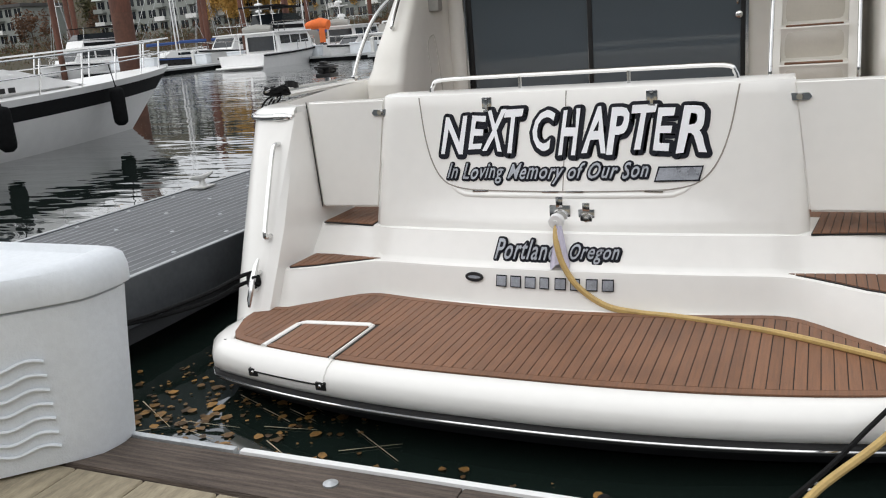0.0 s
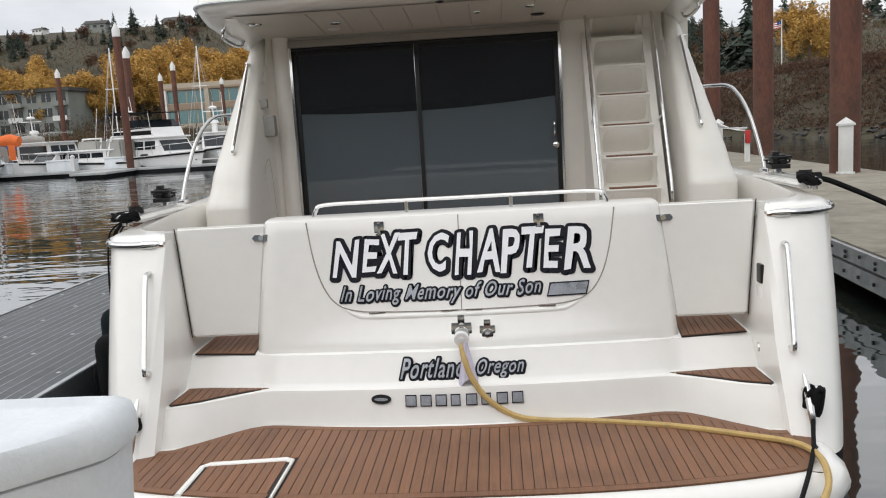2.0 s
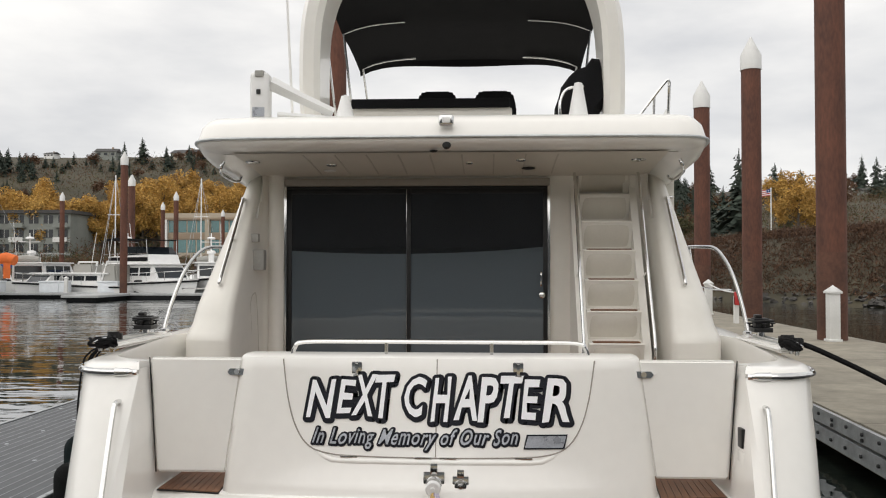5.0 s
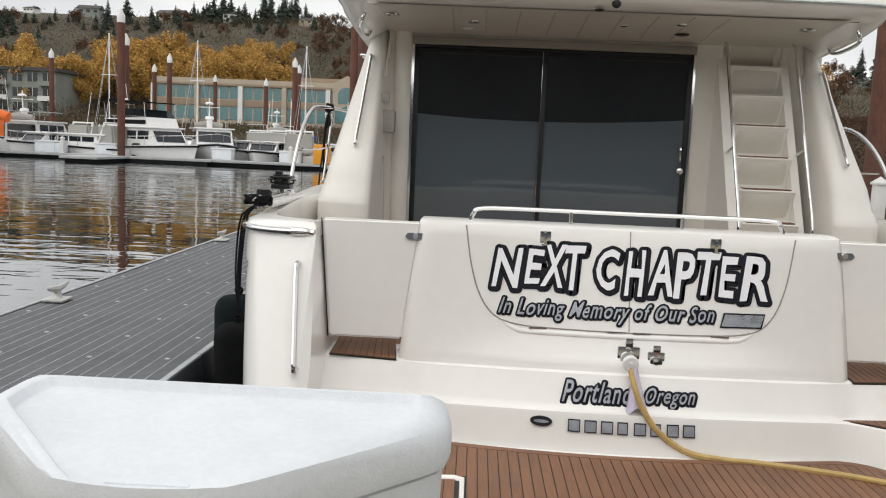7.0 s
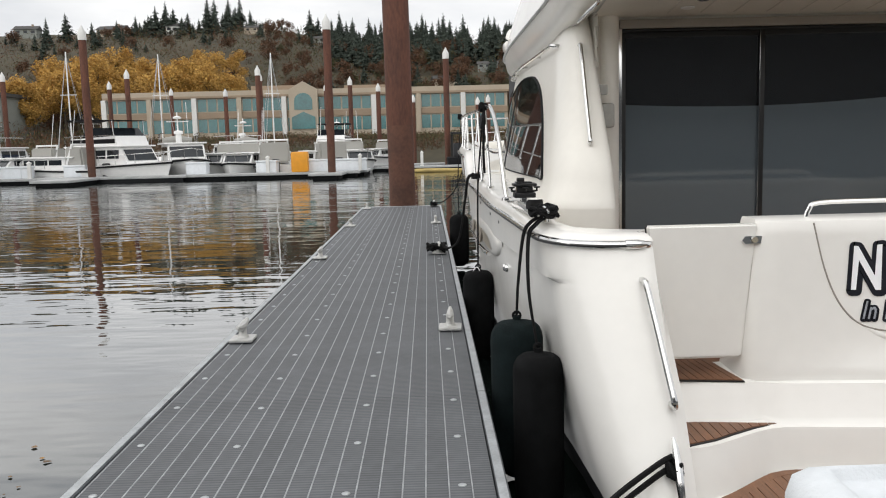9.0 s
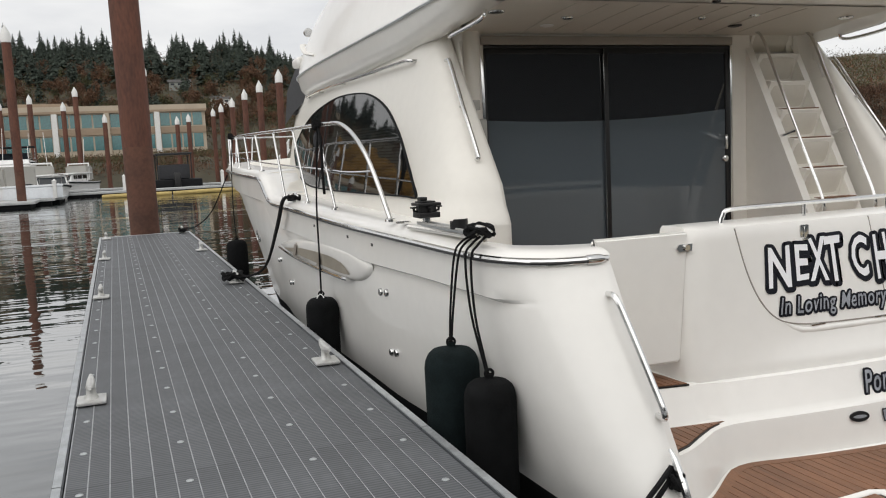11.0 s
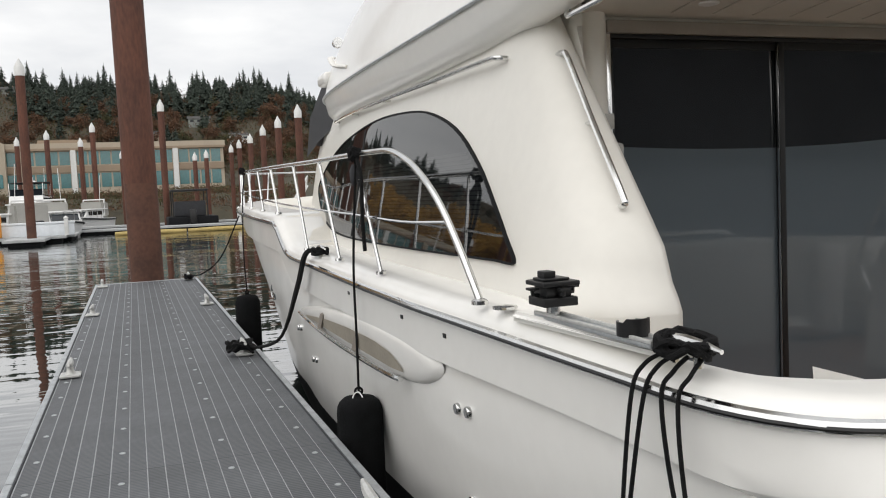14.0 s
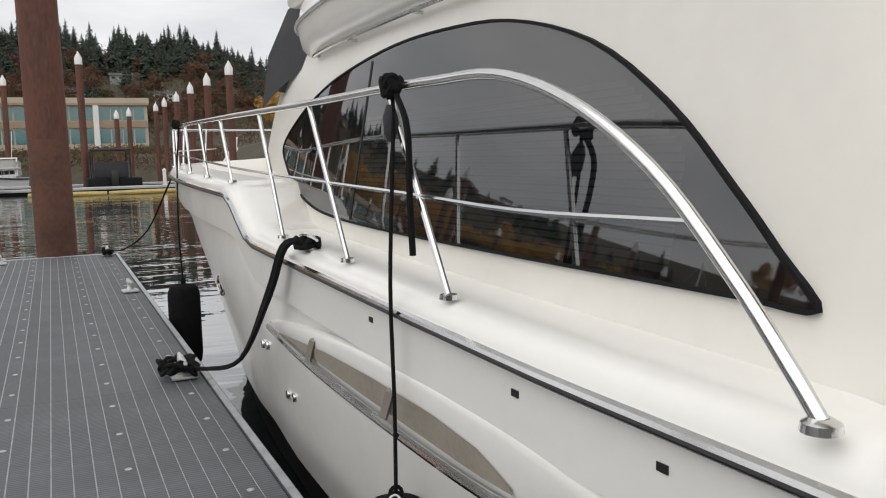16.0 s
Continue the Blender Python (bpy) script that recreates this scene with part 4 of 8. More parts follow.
# switch panel, lid and washdown fitting on the starboard quarter's inner face
bm = BM()
box(bm, (U_IN - 0.012, 4.42, 0.475), (U_IN + 0.01, 4.50, 0.585), 0.006)
part("switch_panel", bm, M["black"], yacht)
bm = BM()
box(bm, (U_IN - 0.008, 4.40, 0.20), (U_IN + 0.01, 4.52, 0.46), 0.01)
part("shower_lid", bm, M["gel"], yacht)
bm = BM()
lathe(bm, [(0.028, -0.03), (0.04, -0.012), (0.05, -0.008), (0.05, 0.01)], (U_IN, 4.43, 0.10), 14, "x")
part("washdown_fitting", bm, M["steel"], yacht)

# ---- deckhouse ----


def wing_y(z):
    if z > 1.2:
        return 6.02 + 0.757 * (z - 1.36)
    return 5.90 - 0.35 * (1.2 - z)


def side_u(y, z):
    return house_u(y) - 0.19 * (z - 1.1)


def front_y(z):
    return ip(z, (0.95, 1.3, 1.6, 1.95, 2.3), (16.2, 15.6, 14.2, 13.4, 12.2))


ZL = [0.12, 0.94, 0.95, 1.0, 1.06, 1.14, 1.2, 1.3, 1.45, 1.6, 1.75, 1.9, 2.05, 2.2, 2.36]
bm = BM()
for sgn in (-1, 1):
    rows = []
    for z in ZL:
        zq = max(z, 0.95)
        fl = 0.022 * smooth((1.06 - zq) / 0.09)
        ya = wing_y(zq) - fl
        su = 2.02 - 0.19 * (zq - 1.1) + fl * 0.6
        r = [(1.42, 6.72, z), (1.50, 6.715, z), (1.585, 6.66, z), (1.60, 6.60, z), (1.615, lerp(6.6, ya, 0.5), z), (1.632, ya + 0.07, z), (1.645, ya + 0.022, z)]
        r += [(lerp(1.645, su, f), ya + o, z) for f, o in ((0.10, 0.004), (0.25, 0.0), (0.42, 0.010), (0.60, 0.036), (0.76, 0.085), (0.89, 0.17), (0.97, 0.28), (1.0, 0.42))]
        y0, y1 = ya + 0.42, front_y(zq)
        for k in range(1, 31):
            y = lerp(y0, y1, (k / 30))
            r.append((max(0.2, side_u(y, zq) + fl * 0.6), y, z))
        r.append((0.0, y1 + 0.25, z))
        rows.append([(sgn * u, y, zz) for u, y, zz in r])
    grid(bm, rows)
house = part("deckhouse", bm, M["gel2"], yacht, "cream deckhouse with sloping side wings", sharp=60)
# trunk top forward of the windscreen
bm = BM()
grid(bm, [[(s * max(0.2, side_u(front_y(z), z)), front_y(z), z) for s in (-1, -0.5, 0, 0.5, 1)] for z in (0.95, 1.3, 1.6, 1.95, 2.3)])
part("trunk_cabin_top", bm, M["gel"], house)

# bulkhead round the door
for a, b, z0, z1, y0, y1 in ((-1.60, -1.42, 0.12, 2.36, 6.70, 6.80), (0.80, 1.02, 0.12, 2.36, 6.70, 6.80), (1.48, 1.60, 0.12, 2.36, 6.70, 6.80), (-1.42, 0.80, 2.245, 2.36, 6.70, 6.80), (1.02, 1.9, 0.1, 2.3, 6.98, 7.02)):
    part("bulkhead_panel", box(BM(), (a, y0, z0), (b, y1, z1)), M["gel2"], house)
# rounded column by the door
bm = BM()
tube(bm, [(-1.50, 6.70, 0.12), (-1.50, 6.70, 2.30)], 0.075, 12)
part("column", bm, M["gel2"], house)

door = tagged(part("sliding_door", box(BM(), (-1.43, 6.655, 2.182), (0.81, 6.75, 2.245), 0.006), M["taupe"], yacht, "wide dark glass sliding door, closed"))
for a, b, nm in ((-1.435, -1.41, 0), (0.79, 0.815, 0)):
    part("door_jamb", box(BM(), (a, 6.665, 0.13), (b, 6.75, 2.18), 0.006), M["steel"], door)
part("door_head", box(BM(), (-1.41, 6.67, 2.16), (0.79, 6.74, 2.18), 0.004), M["black"], door)
for a, b, y in ((-1.41, -0.33, 6.715), (-0.39, 0.79, 6.69)):
    # the lower glass is a paler grey than the upper, its top edge sagging
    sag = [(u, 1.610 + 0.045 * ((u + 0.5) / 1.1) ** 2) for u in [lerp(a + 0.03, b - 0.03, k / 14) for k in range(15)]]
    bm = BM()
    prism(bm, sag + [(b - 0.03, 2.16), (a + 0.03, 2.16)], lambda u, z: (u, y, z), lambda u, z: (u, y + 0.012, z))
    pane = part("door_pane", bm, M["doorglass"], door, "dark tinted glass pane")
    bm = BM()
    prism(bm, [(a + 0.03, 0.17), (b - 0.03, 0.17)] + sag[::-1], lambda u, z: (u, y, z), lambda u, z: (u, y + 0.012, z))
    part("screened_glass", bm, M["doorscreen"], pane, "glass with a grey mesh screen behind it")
    for x0, x1, z0, z1 in ((a, a + 0.035, 0.13, 2.165), (b - 0.035, b, 0.13, 2.165), (a + 0.035, b - 0.035, 0.13, 0.18), (a + 0.035, b - 0.035, 2.12, 2.165)):
        part("pane_frame", box(BM(), (x0, y - 0.012, z0), (x1, y + 0.02, z1), 0.004), M["black"], pane)
part("meeting_strip", box(BM(), (-0.3925, 6.683, 0.14), (-0.3895, 6.697, 2.165), 0.0005), M["steel"], door)
bm = BM()
tube(bm, spline([(0.735, 6.675, 1.455), (0.735, 6.65, 1.45), (0.735, 6.645, 1.40), (0.735, 6.65, 1.35), (0.735, 6.675, 1.345)], 3), 0.011, 6)
part("door_handle", bm, M["steel"], door)
bm = BM()
lathe(bm, [(0.012, -0.02), (0.026, -0.012), (0.03, 0.0)], (0.745, 6.68, 1.265), 14, "y")
part("door_lock", bm, M["steel"], door)

# windows in the deckhouse sides
WIN = [(6.53, 1.117), (6.66, 1.235), (6.83, 1.375), (7.12, 1.592), (7.54, 1.81), (8.1, 1.955), (8.7, 2.005), (9.3, 2.01), (10.0, 1.965), (10.6, 1.90), (11.3, 1.77), (12.0, 1.56), (11.6, 1.38), (11.1, 1.25), (10.6, 1.165), (10.0, 1.12), (9.0, 1.105), (8.0, 1.105), (7.2, 1.11), (6.75, 1.113)]


def win_poly(shrink):
    pts = [(p.y, p.z) for p in spline([(0, a, b) for a, b in WIN], 4, closed=True)]
    if not shrink:
        return pts
    out = []
    for i, (y, z) in enumerate(pts):
        a, b = pts[i - 1], pts[(i + 1) % len(pts)]
        t = Vector((b[0] - a[0], b[1] - a[1])).normalized()
        out.append((y + t.y * shrink, z - t.x * shrink))
    return out


for sgn in (-1, 1):
    outer, inn = win_poly(0), win_poly(0.011)

    def on(y, z, d):
        return (sgn * (side_u(y, z) + d), y, z)
    bm = BM()
    grid(bm, [[on(y, z, -0.004) for y, z in outer], [on(y, z, 0.017) for y, z in outer], [on(y, z, 0.017) for y, z in inn], [on(y, z, 0.0) for y, z in inn]], close_v=True)
    wframe = part("window_surround", bm, M["boot"], house, "black window surround")
    bm = BM()
    # pane as horizontal strips so that it follows the side
    lo, hi = min(z for y, z in outer), max(z for y, z in outer)
    n = 24
    rows = []
    for k in range(n + 1):
        z = lerp(lo + 0.01, hi - 0.012, k / n)
        xs = []
        for i in range(len(outer)):
            (ya_, za), (yb, zb) = outer[i], outer[(i + 1) % len(outer)]
            if (za - z) * (zb - z) <= 0 and abs(za - zb) > 1e-9:
                xs.append(lerp(ya_, yb, (z - za) / (zb - za)))
        if len(xs) < 2:
            continue
        a, b = min(xs), max(xs)
        rows.append((a, b, z))
    # black sheet added to stand for the unlit cabin behind the glass
    grid(bm, [[on(lerp(a, b, t / 14), z, 0.002) for t in range(15)] for a, b, z in rows])
    part("window_lining", bm, M["black"], wframe)
    bm = BM()
    grid(bm, [[on(lerp(a, b, t / 14), z, 0.012) for t in range(15)] for a, b, z in rows])
    part("window_pane", bm, M["sidepane"], wframe, "dark tinted curved window pane")
    # drawn blinds behind the glass, stopping short of the aft corner
    za = 1.15
    while za < 1.66:
        xs = []
        for i in range(len(outer)):
            (ya_, q0), (yb, q1) = outer[i], outer[(i + 1) % len(outer)]
            if (q0 - za) * (q1 - za) <= 0 and abs(q0 - q1) > 1e-9:
                xs.append(lerp(ya_, yb, (za - q0) / (q1 - q0)))
        if len(xs) > 1:
            a, b = max(7.02, min(xs) + 0.10), min(9.56, max(xs) - 0.06)
            if b > a + 0.1:
                bm = BM()
                grid(bm, [[on(lerp(a, b, t / 8), za + q, 0.005 + 0.002 * (q < 0)) for t in range(9)] for q in (-0.009, 0.009)])
                part("blind_slat", bm, M["blind"], wframe)
        za += 0.024
    for yy in (9.6,):
        bm = BM()
        zt = max(z for y, z in outer if abs(y - yy) < 0.35)
        zb_ = min(z for y, z in outer if abs(y - yy) < 0.5)
        tube(bm, [on(yy, z, 0.013) for z in (zb_ + 0.02, (zb_ + zt) / 2, zt - 0.05)], 0.006, 4)
        part("pane_joint", bm, M["black"], wframe)

# grab rails on the wings and along the deckhouse
for sgn in (-1, 1):
    bm = BM()
    g = lambda z, o: (sgn * (1.742 + 0.045 * (2.04 - z)), wing_y(z) + 0.012 - o, z)
    tube(bm, spline([g(2.06, -0.02), g(2.06, 0.03), g(2.02, 0.05), g(1.7, 0.045), g(1.42, 0.05), g(1.37, 0.035), g(1.36, -0.02)], 4), 0.014, 8)
    tube(bm, [g(1.72, 0.045), g(1.72, -0.01)], 0.01, 6)
    part("wing_grab_rail", bm, M["steel"], yacht, "polished grab rail on the wing")
    bm = BM()
    h = lambda y, z, o: (sgn * (side_u(y, z) + o), y, z)
    tube(bm, spline([h(6.95, 2.1, -0.01), h(6.97, 2.105, 0.045), h(7.1, 2.11, 0.055), h(8, 2.12, 0.055), h(9, 2.13, 0.055), h(10.2, 2.14, 0.055), h(10.9, 2.14, 0.05), h(10.95, 2.14, -0.01)], 4), 0.014, 8)
    for y in (8.0, 9.0, 10.0):
        tube(bm, [h(y, 2.12, 0.055), h(y, 2.12, -0.01)], 0.01, 6)
    part("deckhouse_grab_rail", bm, M["steel"], yacht, "long polished grab rail under the flybridge")
# speaker, switch and arched locker line on the port wing
part("speaker", box(BM(), (-1.635, 6.38, 1.47), (-1.525, 6.47, 1.64), 0.02), M["speaker"], yacht, "small grey cockpit speaker")
part("wall_switch", box(BM(), (-1.64, 6.38, 1.70), (-1.575, 6.43, 1.77), 0.006), M["speaker"], yacht)
bm = BM()
tube(bm, spline([(-1.615, 6.35, 0.5), (-1.615, 6.33, 1.0), (-1.615, 6.30, 1.2), (-1.612, 6.38, 1.28), (-1.608, 6.46, 1.2), (-1.602, 6.55, 0.5)], 4), 0.006, 5)
part("locker_outline", bm, M["vinylgrey"], yacht)

# ---- flybridge ----
FO = [(0, 5.60), (0.5, 5.602), (1.0, 5.61), (1.4, 5.62), (1.68, 5.645), (1.83, 5.71), (1.905, 5.86), (1.935, 6.12), (1.945, 6.6), (1.95, 7.3), (1.955, 8.2), (1.955, 9.2), (1.94, 10.0), (1.91, 10.6), (1.84, 11.15), (1.66, 11.65), (1.3, 12.05), (0.8, 12.3), (0, 12.4)]
half = [(p.x, p.y) for p in spline([(a, b, 0) for a, b in FO], 4)]


def fly_row(d, zf):
    out = []
    for i, (u, y) in enumerate(half):
        a, b = half[max(0, i - 1)], half[min(len(half) - 1, i + 1)]
        t = Vector((b[0] - a[0], b[1] - a[1])).normalized()
        if i in (0, len(half) - 1):
            t = Vector((1, 0)) if i == 0 else Vector((-1, 0))
        n2 = Vector((-t.y, t.x)) * d
        out.append((max(0, u + n2.x), y + n2.y, zf(y)))
    return out


rubz = lambda y: ip(y, (5.6, 7.0, 11.5), (2.43, 2.395, 2.365))
botz = lambda y: ip(y, (5.6, 5.8, 6.1, 7.2, 8.6, 12), (2.352, 2.345, 2.265, 2.18, 2.15, 2.15))


def fly_top(y):
    return ip(y, (5.6, 6.4, 7.4, 8.4, 9.8, 10.6, 11.3, 12.4), (2.61, 2.62, 2.86, 3.06, 3.06, 2.96, 2.74, 2.66))


sofz = lambda y: ip(y, (5.6, 5.8, 6.2, 6.7, 12), (2.352, 2.345, 2.318, 2.266, 2.266))
bm = BM()
sect = [(0.50, lambda y: sofz(y) + 0.012), (0.33, lambda y: lerp(sofz(y) + 0.006, botz(y) + 0.09, smooth((y - 6.0) / 1))), (0.20, lambda y: botz(y)), (0.10, lambda y: botz(y) + 0.012), (0.035, lambda y: lerp(botz(y), rubz(y), 0.4)), (0.008, lambda y: rubz(y) - 0.02),
        (0.0, rubz), (0.012, lambda y: rubz(y) + 0.03), (0.036, lambda y: lerp(rubz(y), 2.60, 0.62)), (0.085, lambda y: 2.582 if y < 6.6 else lerp(2.6, fly_top(y), 0.25)),
        (0.13, lambda y: 2.606 if y < 6.6 else lerp(2.6, fly_top(y), 0.55)), (0.20, lambda y: 2.615 if y < 6.6 else fly_top(y) - 0.02), (0.26, lambda y: 2.615 if y < 6.6 else fly_top(y)), (0.34, lambda y: 2.615 if y < 6.6 else fly_top(y) - 0.03), (0.36, lambda y: 2.60)]
for sgn in (-1, 1):
    rows = [[(sgn * u, y, z) for u, y, z in fly_row(d, f)] for d, f in sect]
    grid(bm, rows)
fly = part("flybridge", bm, M["gel"], yacht, "moulded white flybridge overhang", sharp=50)
bm = BM()
half_line = fly_row(-0.006, lambda y: rubz(y))
tube(bm, [(-u, y, z) for u, y, z in half_line[::-1]] + [(u, y, z) for u, y, z in half_line[1:]], 0.011, 8)
part("flybridge_trim", bm, M["alu"], fly, "steel trim strip round the overhang")
# toned darker than the cream: the overhang's shade is in the colour
bm = BM()
grid(bm, [[(s * 1.62, y, sofz(y)) for s in (-1, -0.5, 0, 0.5, 1)] for y in (5.80, 6.0, 6.2, 6.45, 6.7, 6.9, 12.0)])
part("soffit", bm, M["cushion"], fly, "beige soffit lining")
bm = BM()
grid(bm, [[(s * 1.62, y, 2.60) for s in (-1, 0, 1)] for y in (5.9, 12.0)])
part("flybridge_floor", bm, M["gel2"], fly)


def grid_strip(ux, ya, yb):
    """A thin seam that follows the soffit."""
    b = BM()
    grid(b, [[(ux + du, y, sofz(y) - dz) for du, dz in ((-0.006, 0.0), (-0.005, 0.0035), (0.005, 0.0035), (0.006, 0.0))] for y in [lerp(ya, yb, j / 6) for j in range(7)]])
    return b


for k in range(9):
    ux = -1.1 + 0.24 * k
    part("soffit_groove", grid_strip(ux, 5.86, 6.6), M["vinylgrey"], fly)
for ux, yy, r, mm in ((-0.95, 6.25, 0.045, "steel"), (-1.0, 6.45, 0.05, "white"), (-0.1, 5.72, 0.03, "black"), (0.55, 6.1, 0.04, "steel"), (0.62, 6.4, 0.055, "black"), (0.15, 6.2, 0.03, "steel"), (-1.55, 6.12, 0.06, "steel"), (1.45, 6.12, 0.06, "steel")):
    bm = BM()
    lathe(bm, [(r, 0.0), (r * 0.95, -0.008), (r * 0.5, -0.014), (0.0001, -0.014)], (ux, yy, sofz(yy)), 16)
    part("soffit_lamp", bm, M[mm], fly)
# stern light on the overhang
part("stern_light", box(BM(), (-0.055, 5.555, 2.50), (0.055, 5.62, 2.585), 0.025, 3), M["steel"], fly, "chromed stern light")
part("stern_light_lens", box(BM(), (-0.03, 5.545, 2.52), (0.03, 5.57, 2.565), 0.01), M["white"], fly)
bm = BM()
lathe(bm, [(0.0001, -0.02), (0.02, -0.018), (0.032, 0.0)], (0, 5.635, 2.375), 12, "y")
part("camera_dome", bm, M["black"], fly)
for sgn in (-1, 1):
    bm = BM()
    tube(bm, spline([(sgn * 1.72, 5.92, 2.30), (sgn * 1.74, 5.92, 2.25), (sgn * 1.77, 6.05, 2.22), (sgn * 1.78, 6.35, 2.20), (sgn * 1.76, 6.45, 2.21), (sgn * 1.74, 6.46, 2.25)], 4), 0.013, 8)
    part("overhang_grab_rail", bm, M["steel"], fly)
# styling flutes and lamp on the flybridge side
for sgn in (-1, 1):
    bm = BM()
    lathe(bm, [(0.05, 0.0), (0.05, 0.06), (0.035, 0.075), (0.0001, 0.075)], (sgn * 1.66, 11.2, 2.93), 12, "y")
    part("docking_light", bm, M["steel"], fly)
    bm = BM()
    tube(bm, spline([(sgn * 1.90, 9.9, 2.50), (sgn * 1.87, 10.5, 2.60), (sgn * 1.79, 11.0, 2.74), (sgn * 1.72, 11.2, 2.78)], 4), 0.03, 8, flat=0.5)
    part("styling_flute", bm, M["gel2"], fly)
    bm = BM()
    box(bm, (sgn * 1.80 - 0.07, 10.95, 2.50), (sgn * 1.80 + 0.07, 11.30, 2.62), 0.05, 3)
    part("side_scoop", bm, M["gel"], fly)

# windscreen with a dark canvas cover
bm = BM()
rows = []
for t in (0, 0.33, 0.66, 1):
    z = lerp(2.02, 2.62, t)
    y = lerp(13.4, 11.9, t)
    w = lerp(1.66, 1.60, t)
    rows.append([(s * w * (1 if abs(s) < 1 else 1), y - 0.9 * abs(s) ** 2.5, z) for s in (-1, -0.85, -0.6, -0.3, 0, 0.3, 0.6, 0.85, 1)])
grid(bm, rows)
for sgn in (-1, 1):
    grid(bm, [[(sgn * 1.69, 11.1, 2.18), (sgn * 1.66, 12.3, 2.06), (sgn * 1.60, 13.35, 1.93)], [(sgn * 1.66, 11.3, 2.45), (sgn * 1.66, 12.2, 2.45), (sgn * 1.63, 12.9, 2.36)], [(sgn * 1.60, 11.6, 2.64), (sgn * 1.60, 12.0, 2.67), (sgn * 1.58, 12.35, 2.68)]])
part("windscreen_cover", bm, M["greycover"], yacht, "charcoal canvas windscreen cover")

# radar arch and bimini
bm = BM()
arch = [(-1.24, 6.75, 2.60), (-1.235, 6.62, 2.86), (-1.21, 6.5, 3.3), (-1.165, 6.45, 3.58), (-1.06, 6.42, 3.84), (-0.86, 6.4, 4.05), (-0.5, 6.4, 4.20), (0, 6.4, 4.25)]
A = spline(arch, 4)
A = A + [Vector((-p.x, p.y, p.z)) for p in A[-2::-1]]
for p in A:
    p.x += 0.075
rows = []
for i, p in enumerate(A):
    a, b = A[max(0, i - 1)], A[min(len(A) - 1, i + 1)]
    t = (b - a).normalized()
    inn = Vector((0, 1, 0)).cross(t).normalized()
    th, dp = 0.085, 0.26
    sec = [(-th, -dp * 0.8), (-th * 0.5, -dp), (th * 0.5, -dp), (th, -dp * 0.8), (th, dp * 0.8), (th * 0.5, dp), (-th * 0.5, dp), (-th, dp * 0.8)]
    rows.append([p + inn * s + Vector((0, 1, 0)) * d for s, d in sec])
grid(bm, rows, close_v=True)
part("radar_arch", bm, M["gel"], yacht, "white radar arch over the flybridge")
bm = BM()
BW = [lerp(-1.32, 1.32, j / 20) for j in range(21)]
bz = lambda u, y: 4.22 - 0.05 * (u / 1.32) ** 2 - 0.09 * abs(u / 1.32) ** 7 - 0.03 * (y - 6.6) + 0.02 * math.cos((y - 6.6) * 4.6)
grid(bm, [[(u * (1.0 + 0.02 * (y - 8)) + 0.06, y, bz(u, y)) for u in BW] for y in (6.6, 7.1, 7.6, 8.1, 8.6, 9.1, 9.6, 10.1)] + [[(u * 1.043 + 0.06, 10.15, bz(u, 10.1) - 0.06 - 0.02 * math.cos(u * 3)) for u in BW]])
bim = part("bimini_top", bm, M["canvas"], yacht, "black canvas bimini top")
for y, lo in ((7.3, 2.9), (8.5, 2.9), (9.9, 3.1)):
    # the canvas pocket hides the middle of each hoop
    for sgn in (-1, 1):
        bm = BM()
        hp = [(sgn * 1.22 + 0.06, y + 0.3, lo)] + [(sgn * abs(u) * 0.99 + 0.06, y, bz(u, y) - 0.02) for u in BW if u < -0.6]
        tube(bm, hp, 0.013, 6)
        part("bimini_hoop", bm, M["steel"], bim)
# flybridge seats and bolster
for ux, w in ((-0.215, 0.215), (0.36, 0.22)):
    bm = BM()
    prism(bm, [(-w, 2.62), (w, 2.62), (w * 0.98, 3.10), (w * 0.82, 3.24), (w * 0.6, 3.262), (-w * 0.6, 3.262), (-w * 0.82, 3.24), (-w * 0.98, 3.10)], lambda a, z: (ux + a, 8.0, z), lambda a, z: (ux + a, 8.14, z))
    bmesh.ops.bevel(bm, geom=list(bm.edges), offset=0.02, segments=2, affect="EDGES")
    part("helm_seat", bm, M["canvas"], yacht, "black covered helm seat")
bm = BM()
prism(bm, [(-1.05, 2.62), (0.52, 2.62), (0.52, 3.02), (0.36, 3.075), (-0.85, 3.085), (-1.05, 3.03)], lambda a, z: (a, 7.55, z), lambda a, z: (a, 7.75, z))
bmesh.ops.bevel(bm, geom=list(bm.edges), offset=0.02, segments=2, affect="EDGES")
part("lounge_back", bm, M["gel2"], yacht, "cream lounge seat back")
bm = BM()
box(bm, (-1.0, 7.5, 3.0), (0.5, 7.53, 3.09), 0.01)
part("lounge_trim", bm, M["canvas"], yacht)
# davit
bm = BM()
box(bm, (-1.50, 5.84, 2.60), (-1.36, 5.98, 2.97), 0.03, 3)
davit = part("davit", bm, M["white"], yacht, "white folded davit crane")
bm = BM()
tube(bm, [(-1.36, 5.92, 2.90), (-1.15, 5.98, 2.80), (-0.90, 6.05, 2.69)], [0.055, 0.045, 0.04], 4)
tube(bm, [(-1.30, 5.90, 2.65), (-0.88, 6.05, 2.64)], 0.025, 4)
part("davit_arm", bm, M["white"], davit)
part("davit_window", box(BM(), (-1.445, 5.83, 2.80), (-1.415, 5.845, 2.835)), M["black"], davit)
part("davit_label", box(BM(), (-1.475, 5.832, 2.63), (-1.385, 5.845, 2.70)), M["silver"], davit)
part("davit_head", box(BM(), (-1.46, 5.825, 2.93), (-1.39, 5.99, 2.98), 0.012), M["speaker"], davit)
